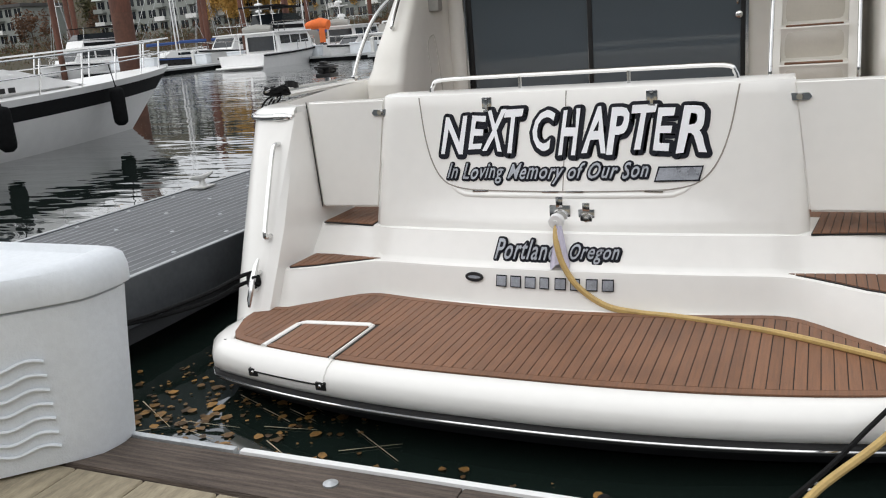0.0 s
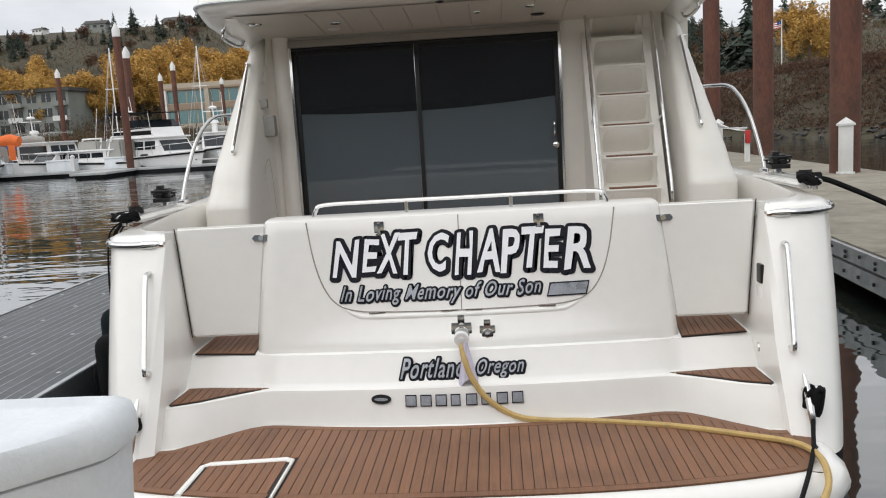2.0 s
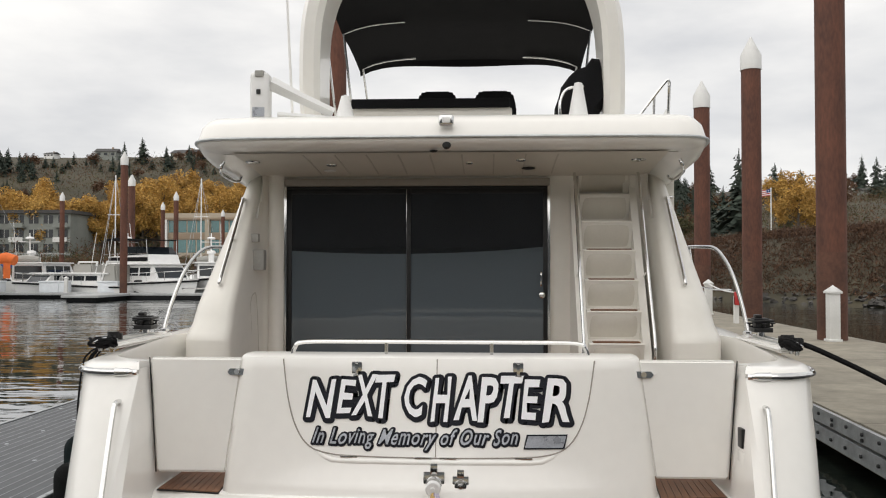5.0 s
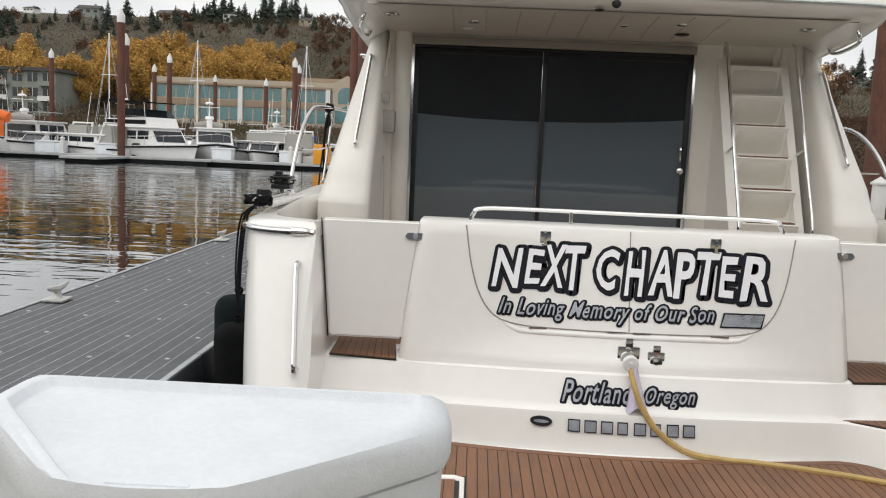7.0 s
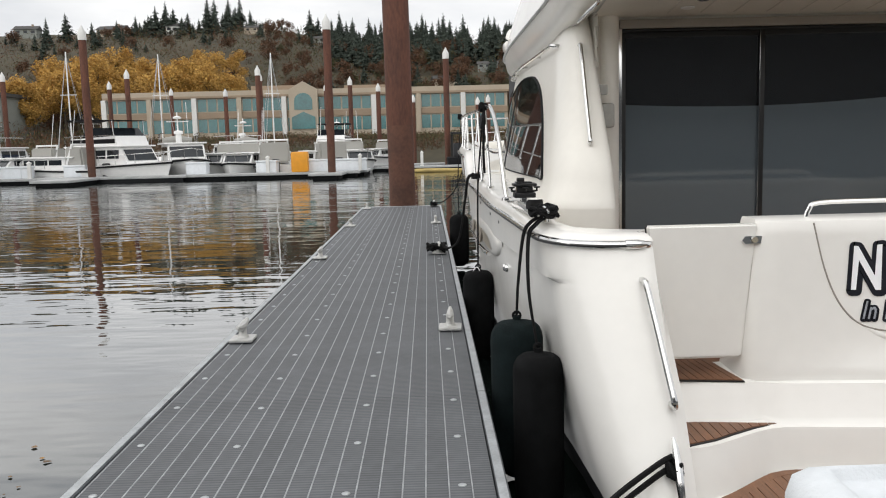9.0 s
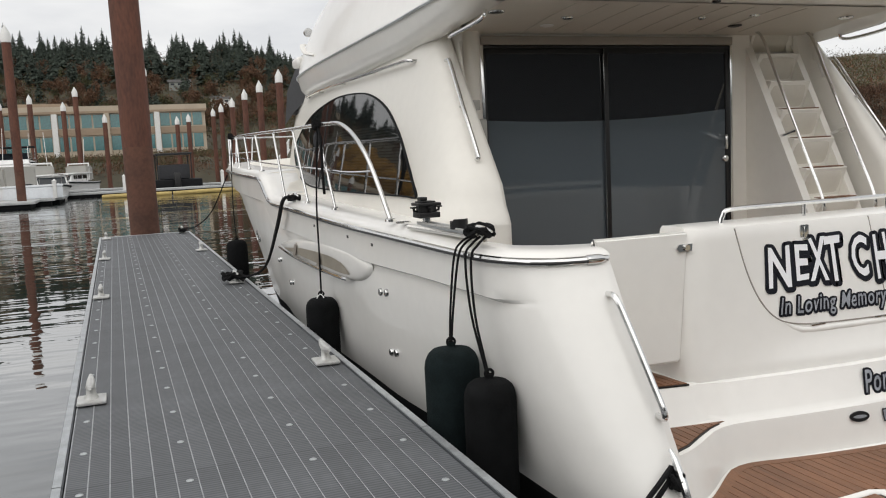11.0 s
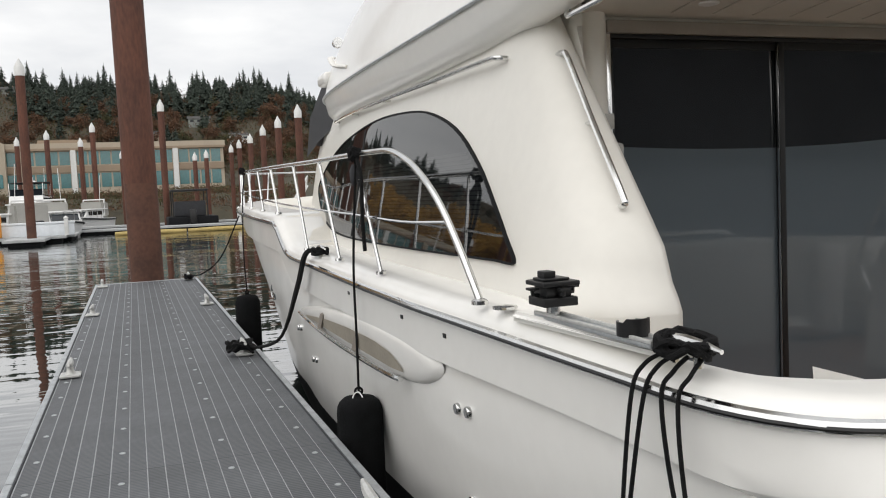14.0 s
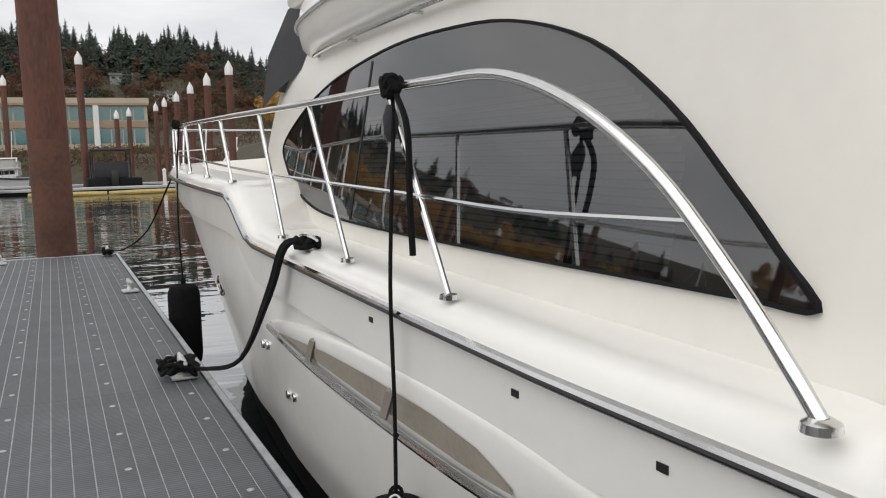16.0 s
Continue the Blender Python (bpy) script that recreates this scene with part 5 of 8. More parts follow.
for a, b, c in ((-0.80, 6.0, 2.82), (0.98, 6.0, 2.90)):
    bm = BM()
    lathe(bm, [(0.085, 2.60), (0.075, 2.64), (0.03, c - 0.01), (0.0001, c)], (a, b, 0), 12)
    part("antenna_cone", bm, M["white"], yacht)
bm = BM()
tube(bm, [(-1.33, 6.55, 2.62), (-1.40, 6.5, 4.2), (-1.46, 6.45, 5.8)], [0.012, 0.009, 0.004], 6)
part("whip_antenna", bm, M["white"], yacht)
# bundled black cover on the starboard side
bm = BM()
bmesh.ops.create_icosphere(bm, subdivisions=3, radius=1.0)
for v in bm.verts:
    d = 1 + 0.3 * noise.noise(v.co * 1.7)
    v.co = Vector((1.10 + 0.21 * v.co.x * d + 0.10 * v.co.z, 6.6 + 0.2 * v.co.y * d, 2.90 + 0.30 * v.co.z * d))
part("folded_cover", bm, M["canvas"], yacht, "bundled black canvas cover")
bm = BM()
tube(bm, spline([(0.86, 6.2, 2.62), (0.86, 6.2, 2.80), (0.92, 6.25, 2.90), (1.05, 6.3, 2.93)], 4), 0.012, 6)
part("flybridge_handrail", bm, M["steel"], yacht)
bm = BM()
tube(bm, spline([(1.42, 6.0, 2.62), (1.62, 6.0, 2.88), (1.66, 6.02, 2.90), (1.67, 6.05, 2.86), (1.67, 6.1, 2.62)], 4), 0.012, 6)
tube(bm, [(1.54, 6.0, 2.62), (1.55, 6.0, 2.79)], 0.01, 6)
part("flybridge_handrail", bm, M["steel"], yacht)

# ---- ladder to the flybridge ----
bm = BM()
LU0, LU1 = 1.055, 1.465
NS = 7
prof = [(6.72, 0.14), (5.93, 0.14), (5.945, 0.66)]
for i in range(NS):
    yn, zn = 5.985 + 0.128 * min(i, 5.4), 0.925 + 0.236 * i
    prof += [(yn + 0.085, zn - 0.222), (yn + 0.006, zn - 0.03), (yn - 0.006, zn - 0.006), (yn, zn + 0.004), (yn + 0.10, zn + 0.012)]
prof += [(6.95, 2.37), (7.0, 2.0)]
prism(bm, prof, lambda y, z: (LU0, y, z), lambda y, z: (LU1, y, z))
ladder = part("flybridge_ladder", bm, M["gel2"], yacht, "moulded cream ladder to the flybridge", sharp=30)
bm = BM()
for a, b in ((LU0 - 0.075, LU0 - 0.001), (LU1 + 0.001, LU1 + 0.06)):
    prism(bm, [(6.75, 0.14), (5.93, 0.14), (6.0, 0.8), (6.77, 2.30), (7.0, 2.30)], lambda y, z: (a, y, z), lambda y, z: (b, y, z))
part("ladder_side", bm, M["gel2"], ladder)
for i in range(NS):
    # a softly bulging riser between the treads
    yn, zn = 5.985 + 0.128 * min(i, 5.4), 0.925 + 0.236 * i
    bm = BM()
    rows = []
    for k in range(9):
        t = k / 8
        zz, yy = lerp(zn - 0.212, zn - 0.022, t), lerp(yn + 0.078, yn + 0.004, t)
        rows.append([(lerp(LU0 + 0.012, LU1 - 0.012, j / 10), yy + 0.006 - 0.024 * min(1.0, 3.2 * t * (1 - t) + 0.2 * t) * min(1.0, 9 * (j / 10) * (1 - j / 10)), zz) for j in range(11)])
    grid(bm, rows)
    part("riser", bm, M["cushion"], ladder, "smooth beige riser", sharp=80)
for i in range(4):
    yn, zn = 5.985 + 0.128 * i, 0.925 + 0.236 * i
    part("tread_pad", box(BM(), (LU0 + 0.03, yn - 0.004, zn + 0.004), (LU1 - 0.03, yn + 0.08, zn + 0.014), 0.003), M["teak"], ladder)
for ux, top in ((LU0 - 0.05, 2.33), (LU1 + 0.06, 2.33)):
    bm = BM()
    tube(bm, spline([(ux, 6.0, 0.62), (ux, 5.90, 0.80), (ux, 5.90, 0.95), (ux, 6.10, 1.35), (ux, 6.40, 1.95), (ux, 6.52, 2.2), (ux, 6.62, 2.29), (ux, 6.8, 2.30)], 5), 0.0125, 8)
    tube(bm, [(ux, 6.16, 1.47), (ux, 6.5, 1.38)], 0.013, 6)
    part("ladder_rail", bm, M["steel"], ladder, "polished ladder handrail")

# ---- bow rail ----
for sgn in (-1, 1):
    R = lambda y, dz, din=0.0: (sgn * max(0.03, sheer_u(y) - 0.045 - din), y, sheer_z(y) + 0.092 + dz)
    topz = lambda y: ip(y, (7.3, 8.1, 9.5, 11.7, 13, 15.7, 18.6), (1.685, 1.705, 1.72, 1.76, 1.78, 1.82, 1.9))
    T = lambda y, din=0.0: (sgn * max(0.05, sheer_u(y) - 0.045 - din), y, topz(y))
    bm = BM()
    pts = [(sgn * 2.305, 6.275, 1.0), (sgn * 2.31, 6.34, 1.08), (sgn * 2.315, 6.47, 1.22), (sgn * 2.32, 6.70, 1.42), (sgn * 2.325, 7.0, 1.58), (sgn * 2.33, 7.35, 1.675), T(7.8), T(8.2), T(9.5), T(11), T(12.5), T(14), T(15.2), T(16.2), T(17), T(17.8), T(18.3), (0, 18.65, 1.9)]
    tube(bm, spline(pts, 5), 0.0165, 10)
    br = part("bow_rail", bm, M["steel"], yacht, "polished stainless bow rail")
    bm = BM()
    Rm = lambda y: (sgn * max(0.05, sheer_u(y) - 0.045), y, ip(y, (6.6, 7.3, 8, 9.1, 11, 14, 18), (1.315, 1.305, 1.325, 1.35, 1.40, 1.52, 1.62)))
    tube(bm, spline([Rm(6.62), Rm(7.3), Rm(8.1), Rm(9.1), Rm(11), Rm(13), Rm(15), Rm(16.5), Rm(17.8)], 4), 0.008, 6)
    part("mid_wire", bm, M["steel"], br)
    for yb, yt in ((7.74, 8.22), (8.75, 9.25), (9.84, 10.3), (11.2, 11.55), (12.2, 12.5), (13.2, 13.45), (14.3, 14.5), (15.3, 15.5), (16.4, 16.55), (17.4, 17.5)):
        bm = BM()
        b0 = R(yb, 0.0)
        if yb < 10.3:
            b0 = (b0[0], b0[1], 1.0 + 0.03 * (yb - 7.7) / 2)
        tube(bm, [b0, T(yt)], 0.0125, 8)
        lathe(bm, [(0.032, -0.004), (0.03, 0.012), (0.016, 0.016)], b0, 12)
        part("stanchion", bm, M["steel"], br)
    bm = BM()
    lathe(bm, [(0.036, -0.006), (0.034, 0.010), (0.02, 0.018)], (sgn * 2.305, 6.275, 0.99), 14)
    part("rail_foot", bm, M["steel"], br)

# ---- hull fittings on both sides ----
for sgn in (-1, 1):
    S = lambda y, z, d: (sgn * (hull_u(y, z) + d), y, z)
    bm = BM()
    pod = [(10.25, 0.50), (9.6, 0.60), (8.8, 0.665), (8.0, 0.70), (7.3, 0.70), (6.9, 0.675), (6.76, 0.63), (6.85, 0.55), (7.15, 0.475), (7.8, 0.43), (8.6, 0.43), (9.4, 0.45)]
    P = [(p.y, p.z) for p in spline([(0, a, b) for a, b in pod], 4, closed=True)]
    cy, cz = 8.3, 0.56
    rows = []
    for f, d in ((1.0, -0.012), (0.96, 0.008), (0.88, 0.02), (0.75, 0.026), (0.4, 0.03), (0.0, 0.03)):
        rows.append([S(lerp(cy, y, 0.5 + 0.5 * f if f > 0.3 else f), lerp(cz, z, f), d) for y, z in P])
    grid(bm, rows, close_v=True)
    scoop = part("hull_vent", bm, M["gel"], hull, "moulded vent pod on the hull side", sharp=60)
    # no hole here: a flat darker sheet carries the opening's shade in its colour
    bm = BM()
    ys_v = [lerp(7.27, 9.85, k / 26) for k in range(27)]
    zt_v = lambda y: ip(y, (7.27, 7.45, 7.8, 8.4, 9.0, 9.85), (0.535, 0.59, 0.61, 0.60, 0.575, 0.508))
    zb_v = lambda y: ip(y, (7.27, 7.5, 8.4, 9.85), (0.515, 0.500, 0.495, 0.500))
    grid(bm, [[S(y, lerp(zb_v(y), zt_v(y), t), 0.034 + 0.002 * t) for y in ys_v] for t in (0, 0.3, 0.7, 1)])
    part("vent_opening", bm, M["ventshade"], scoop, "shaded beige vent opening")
    bm = BM()
    tube(bm, spline([S(10.15, 0.49, 0.03), S(9.4, 0.482, 0.060), S(8.6, 0.476, 0.074), S(7.8, 0.478, 0.074), S(7.40, 0.482, 0.066), S(7.27, 0.484, 0.052)], 5), 0.018, 8)
    part("vent_rail", bm, M["steel"], scoop, "polished vent rail")
    for y in (9.2, 8.2):
        bm = BM()
        tube(bm, [S(y, 0.48, 0.062), S(y - 0.05, 0.600, 0.034)], 0.020, 4)
        part("vent_strut", bm, M["taupe"], scoop)
    for y, z in ((6.50, 0.475), (6.62, 0.465), (6.49, 0.045), (6.60, 0.03), (10.4, 0.32), (10.55, 0.30), (9.85, 0.13), (10.0, 0.11), (5.05, 0.05)):
        bm = BM()
        lathe(bm, [(0.0001, 0.012), (0.012, 0.014), (0.024, 0.016), (0.028, 0.008), (0.028, -0.02)], S(y, z, 0), 12, "x") if sgn > 0 else lathe(bm, [(0.0001, -0.012), (0.012, -0.014), (0.024, -0.016), (0.028, -0.008), (0.028, 0.02)], S(y, z, 0), 12, "x")
        part("through_hull", bm, M["steel"], hull)
    for y, z in ((7.24, 0.815), (8.36, 0.83), (6.65, 0.80)):
        part("drain_plate", box(BM(), tuple(a - b for a, b in zip(S(y, z, 0.004), (0.006, 0.018, 0.01))), tuple(a + b for a, b in zip(S(y, z, 0.004), (0.006, 0.018, 0.01)))), M["black"], hull)
    for y, z in ((12.25, 0.45),):
        bm = BM()
        w = max(0.02, (z - Z0) / (sheer_z(y) - Z0))
        u = hull_u(y, z) + 0.004
        ring = [(sgn * (u + 0.01), y + 0.15 * math.cos(a), z + 0.075 * math.sin(a)) for a in [2 * math.pi * k / 24 for k in range(24)]]
        tube(bm, ring, 0.014, 6, closed=True)
        ph = part("porthole", bm, M["steel"], hull, "oval steel-rimmed porthole")
        bm = BM()
        bm.faces.new([bm.verts.new(p) for p in ring])
        part("porthole_glass", bm, M["smoked"], ph)

# deck fittings: filler plate, cleats
for sgn in (-1, 1):
    bm = BM()
    lathe(bm, [(0.05, -0.004), (0.05, 0.006), (0.03, 0.008), (0.0001, 0.008)], (sgn * 2.27, 6.1, 0.987), 16)
    part("deck_filler", bm, M["steel"], yacht)
    for y, u in ((5.0, 2.215), (9.35, 2.32)):
        zz = sheer_z(y) + 0.09
        bm = BM()
        tube(bm, [(sgn * u, y - 0.15, zz + 0.05), (sgn * u, y - 0.08, zz + 0.058), (sgn * u, y, zz + 0.06), (sgn * u, y + 0.08, zz + 0.058), (sgn * u, y + 0.15, zz + 0.05)], [0.007, 0.013, 0.016, 0.013, 0.007], 8)
        dc = part("deck_cleat", bm, M["steel"], yacht, "polished deck cleat")
        for d in (-0.05, 0.05):
            bm = BM()
            tube(bm, [(sgn * u, y + d, zz - 0.01), (sgn * u, y + d, zz + 0.06)], 0.014, 8)
            part("cleat_post", bm, M["steel"], dc)
# ---- water and land ----
bm = BM()
grid(bm, [[(x, y, WZ) for x in (-900, -60, 60, 900)] for y in (-300, -20, 60, 130, 900)])
tagged(part("water", bm, M["water"]), "dark green rippled harbour water", "water", kind="structure")

SHORE = [(-330, -400), (-260, -120), (-235, 60), (-160, 122), (-120, 120), (-60, 113), (-5, 112), (9.5, 108), (13, 62), (20, 46), (40, 37), (120, 22), (900, -120)]


def shore_dist(x, y):
    """How far inland a place lies; negative on the water."""
    best = 1e9
    for (ax, ay), (bx, by) in zip(SHORE, SHORE[1:]):
        dx, dy = bx - ax, by - ay
        t = max(0, min(1, ((x - ax) * dx + (y - ay) * dy) / (dx * dx + dy * dy)))
        d = math.hypot(x - ax - t * dx, y - ay - t * dy)
        if d < best:
            s = dx * (y - ay) - dy * (x - ax)
            best, sg = d, (1 if s > 0 else -1)
    return best * sg


def land_z(x, y):
    d = shore_dist(x, y)
    if d < -4:
        return -3.0
    az = math.degrees(math.atan2(x + 3, y))
    right = smooth((az - 8) / 6)
    z = ip(d, (-4, -1, 0, 3, 14, 45, 70, 100, 150, 215, 330, 600), (-3, -1.4, -0.7, 0.7, 2.3, 3.2, 4.6, 10, 25, 39, 44, 46))
    zr = ip(d, (-4, -1, 0, 3, 8, 30, 90, 180, 320, 500), (-3, -1.4, -0.7, 1.3, 4.1, 4.6, 8.5, 21, 38, 42))
    z += 8.0 * smooth((-4 - az) / 7) * smooth((d - 70) / 120)
    z = lerp(z, zr, right)
    return z + 0.25 * min(1, max(0, d / 8)) * noise.noise((x * 0.09, y * 0.09, 0)) * (1 + d / 60)


gx = sorted(set([-900, -700, -520, -400] + list(range(-330, -90, 12)) + list(range(-90, 130, 5)) + list(range(130, 330, 14)) + [400, 600, 900]))
gy = sorted(set([-200, -120, -60] + list(range(-40, 20, 10)) + list(range(20, 140, 4)) + list(range(140, 420, 12)) + [480, 560, 700, 900]))
bm = BM()
grid(bm, [[(x, y, land_z(x, y)) for x in gx] for y in gy])
tagged(part("ground", bm, M["land"], sharp=80), "brown brushy hillside and river bank", "ground", kind="structure")


def thing_box(nm, lo, hi, m, parent, bev=0.0, label=""):
    return part(nm, box(BM(), lo, hi, bev), m, parent, label)


# ---- steel pilings ----
def piling(r, h, low):
    ob = thing("piling", (0, 0, 0), "rust-brown round steel dock piling with a white cone cap", "piling", group="marina pilings")
    bm = BM()
    lathe(bm, [(r, -3.0), (r, low)], n=24)
    part("shaft_foot", bm, M["rustlow"], ob)
    bm = BM()
    lathe(bm, [(r * 1.002, low), (r * 1.0, h)], n=24)
    part("shaft", bm, M["rust"], ob)
    bm = BM()
    lathe(bm, [(r * 1.08, h - 0.12), (r * 1.08, h + 0.35), (0.02, h + 0.35 + r * 2.0)], n=24)
    part("cone_cap", bm, M["capwhite"], ob)
    return ob


big = piling(0.30, 8.6, 2.4)
big.location = (0, 0, 0)
PILES = [(6.31, 17.95, 0.0, 0.4, 0.0), (-18.6, 19.8, 0.6, 0, 0), (7.4, 27.0, -0.1, 1.0, 0.0), (7.3, 32.9, -0.2, 0.6, 0.0), (8.9, 47.3, 1.4, 0.3, 0.0)]
big.matrix_basis = pose(-4.66, 20.15, WZ, 0, 0, 0) @ Matrix.Rotation(radians(-0.5), 4, "Y")
for x, y, dz, lx, ly in PILES:
    copy_thing(big, pose(x, y, WZ + dz, 0, 0, 20 * x))
thin = piling(0.25, 9.4, 2.0)
thin.matrix_basis = pose(-26.4, 57.6, WZ)
FAR = [(-46.5, 88, 0), (-34.1, 88, 0), (-37.8, 115.5, 0), (-20.2, 84, -0.3), (-10.2, 55.2, 0), (-22.3, 96, 0.1), (-2.3, 74.1, -0.1), (-32.0, 72, 0), (-31.4, 70.4, -0.2), (-41, 102, 0), (-28, 104, -1),
       (-16, 104, -0.6), (-12.5, 97, -0.5), (-8.1, 93.5, -0.1), (-9.6, 101, -1.0), (-5.6, 104, -2.2), (6.55, 63.6, -1.69), (6.5, 72.1, -1.69), (6.45, 80.2, -1.69), (6.65, 90.4, -1.69), (6.5, 98.6, -1.69), (6.5, 106.6, -1.69), (3.4, 104, -2.4), (2.2, 105, -2.6),
       (-56, 90, 0), (-62, 78, 0), (-45, 62, 0.2), (-52, 66, -0.3), (-38, 58, 0.4), (-60, 56, 0), (-66, 64, 0), (-33, 35, 0.0), (-73, 70, 0)]
for x, y, dz in FAR:
    copy_thing(thin, pose(x, y, WZ + dz, 0, 0, 37 * x))

# ---- finger dock ----
FX0, FX1, FY0, FY1 = -5.58, -3.775, 1.98, 19.85
finger = thing("finger_dock", (-4.68, 10.9, WZ), "floating finger dock decked in grey grating planks", "dock", kind="structure")
thing_box("dock_frame", (FX0 + 0.05, FY0, -0.42), (FX1 - 0.05, FY1, -0.045), M["gratelow"], finger)
for x0, x1 in ((FX0, FX0 + 0.05), (FX1 - 0.05, FX1)):
    yy = FY0
    while yy < FY1 - 0.01:
        y1 = min(FY1, yy + 3.0)
        thing_box("edge_beam", (x0, yy + 0.004, -0.30), (x1, y1 - 0.004, 0.006), M["dockside"], finger, 0.006)
        thing_box("edge_trim", (x0 + 0.004, yy + 0.006, 0.004), (x1 - 0.008, y1 - 0.006, 0.011), M["alu"], finger)
        yy = y1
thing_box("end_beam", (FX0, FY1, -0.30), (FX1, FY1 + 0.05, 0.006), M["alu"], finger, 0.006)
NW = 18
pw = (FX1 - FX0 - 0.11) / NW
seams = [FY0, 4.95, 7.95, 10.95, 13.95, 16.95, FY1]
for a, b in zip(seams, seams[1:]):
    me_cache = {}
    for k in range(NW):
        x0 = FX0 + 0.055 + k * pw
        if "pl" not in me_cache:
            bm = BM()
            w, L = pw, b - a
            # slightly dished plank with raised pale edges
            sec = [(0.0005, -0.03), (0.0005, 0.0), (0.0048, 0.0), (0.0065, -0.0025), (w - 0.0008, -0.0025), (w - 0.0008, -0.03)]
            vs = grid(bm, [[(x, y, z) for x, z in sec] for y in (0.001, L - 0.001)])
            for f in bm.faces:
                if f.calc_center_median().z > -0.0015:
                    f.material_index = 1
            me = bpy.data.meshes.new("deck_plank")
            bm.to_mesh(me)
            bm.free()
            me.materials.append(M["grate"])
            me.materials.append(M["seam"])
            me_cache["pl"] = me
        ob = new("deck_plank", me_cache["pl"])
        ob.parent = finger
        ob.location = Vector((x0, a, 0.0)) - ORG[finger.name]
scr_me = None
yy = 2.50
while yy < FY1:
    for x in (-3.96, -4.43, -4.995, -5.46):
        if scr_me is None:
            bm = BM()
            lathe(bm, [(0.018, -0.008), (0.018, 0.001), (0.012, 0.004), (0.0001, 0.004)], n=10)
            scr_me = bpy.data.meshes.new("deck_screw")
            bm.to_mesh(scr_me)
            bm.free()
            scr_me.materials.append(M["alu"])
        ob = new("deck_screw", scr_me)
        ob.parent = finger
        ob.location = Vector((x, yy + 0.03 * math.sin(x * 9), -0.001)) - ORG[finger.name]
    yy += 0.585


def dock_cleat():
    ob = thing("dock_cleat", (0, 0, 0), "grey cast dock cleat on a square base plate", "cleat", group="dock cleats")
    part("base_plate", box(BM(), (-0.085, -0.10, 0.0), (0.085, 0.10, 0.022), 0.01), M["castalu"], ob)
    bm = BM()
    lathe(bm, [(0.045, 0.02), (0.03, 0.05), (0.028, 0.09)], n=12)
    part("neck", bm, M["castalu"], ob)
    bm = BM()
    tube(bm, spline([(0, -0.17, 0.125), (0, -0.10, 0.11), (0, 0, 0.10), (0, 0.10, 0.11), (0, 0.17, 0.125)], 3), [0.012, 0.016, 0.02, 0.024, 0.026, 0.028, 0.028, 0.028, 0.026, 0.024, 0.02, 0.016, 0.012][:13], 8)
    part("horn", bm, M["castalu"], ob)
    return ob


cl0 = dock_cleat()
cl0.matrix_basis = pose(-5.44, 6.45, 0.006)
for x, y in ((-3.93, 6.66), (-5.44, 10.95), (-3.95, 11.15), (-5.44, 15.2), (-3.95, 15.4), (-5.44, 19.3), (-3.95, 19.6), (-5.44, 2.6)):
    copy_thing(cl0, pose(x, y, 0.006, 0, 0, 3 * math.sin(x * y)))

# ---- main dock with its timber edge ----
main = thing("main_dock", (0, -1.0, WZ), "wooden main dock with weathered deck boards", "dock", kind="structure")
thing_box("dock_float", (-16, -4.0, -0.45), (12, 1.96, -0.07), M["gratelow"], main)
x = -13.0
pk = None
while x < 9.0:
    if pk is None:
        bm = BM()
        box(bm, (0.004, -4.0, -0.06), (0.296, 1.735, -0.004), 0.006, 1)
        pk = bpy.data.meshes.new("deck_board")
        bm.to_mesh(pk)
        bm.free()
        pk.materials.append(M["plank"])
    ob = new("deck_board", pk)
    ob.parent = main
    ob.location = Vector((x - 0.02, 0, -0.003 * ((int(x * 7)) % 2))) - ORG[main.name]
    x += 0.30
for a, b in ((-16, -6.9), (-6.89, -3.6), (-3.59, -0.872), (-0.868, 2.2), (2.21, 6.0), (6.01, 12)):
    thing_box("edge_timber", (a, 1.742, -0.20), (b, 1.955, 0.004), M["timber"], main, 0.008)
for a, b in ((-16, -5.6), (-3.77, -1.725), (-1.70, 1.2), (1.21, 4.0), (4.02, 12)):
    thing_box("edge_strip", (a, 1.957, -0.10), (b, 1.985, 0.012), M["white"] if a > -2 else M["alu"], main, 0.004)
bm = BM()
lathe(bm, [(0.025, -0.002), (0.025, 0.006), (0.0001, 0.014)], (-1.28, 1.86, 0.004), 12)
part("timber_bolt", bm, M["alu"], main)

# ---- dock box ----
dbox = thing("dock_box", (-2.75, 1.65, 0.0), "white moulded corner dock box with wavy panels", "dock box")
ZT = 0.70
BS = ZT / 0.60


def box_ring(g, dz):
    """Plan of the box: long back edge by the dock edge, cut front corners."""
    P = [(-2.165, 1.985), (-2.165, 1.83), (-2.58, 1.40), (-2.77, 1.37), (-2.94, 1.40), (-3.325, 1.83), (-3.325, 1.985)]
    cx, cy = -2.77, 1.74
    out = []
    for i, (x, y) in enumerate(P):
        a, b = P[i - 1], P[(i + 1) % len(P)]
        d = Vector((x - cx, y - cy)).normalized()
        for t, (qx, qy) in ((0.08, a), (0.0, (x, y)), (0.08, b)):
            L = math.hypot(qx - x, qy - y) or 1
            k = min(0.07, L * 0.4) / L if t else 0
            px, py = x + (qx - x) * k, y + (qy - y) * k
            if t == 0:
                px, py = px + (cx - px) * 0.018, py + (cy - py) * 0.018
            back = (0.075 * dz / 0.6 if y > 1.9 else 0.0)
            out.append((px + (px - cx) * g, py + (py - cy) * g + back, dz * BS))
    return out


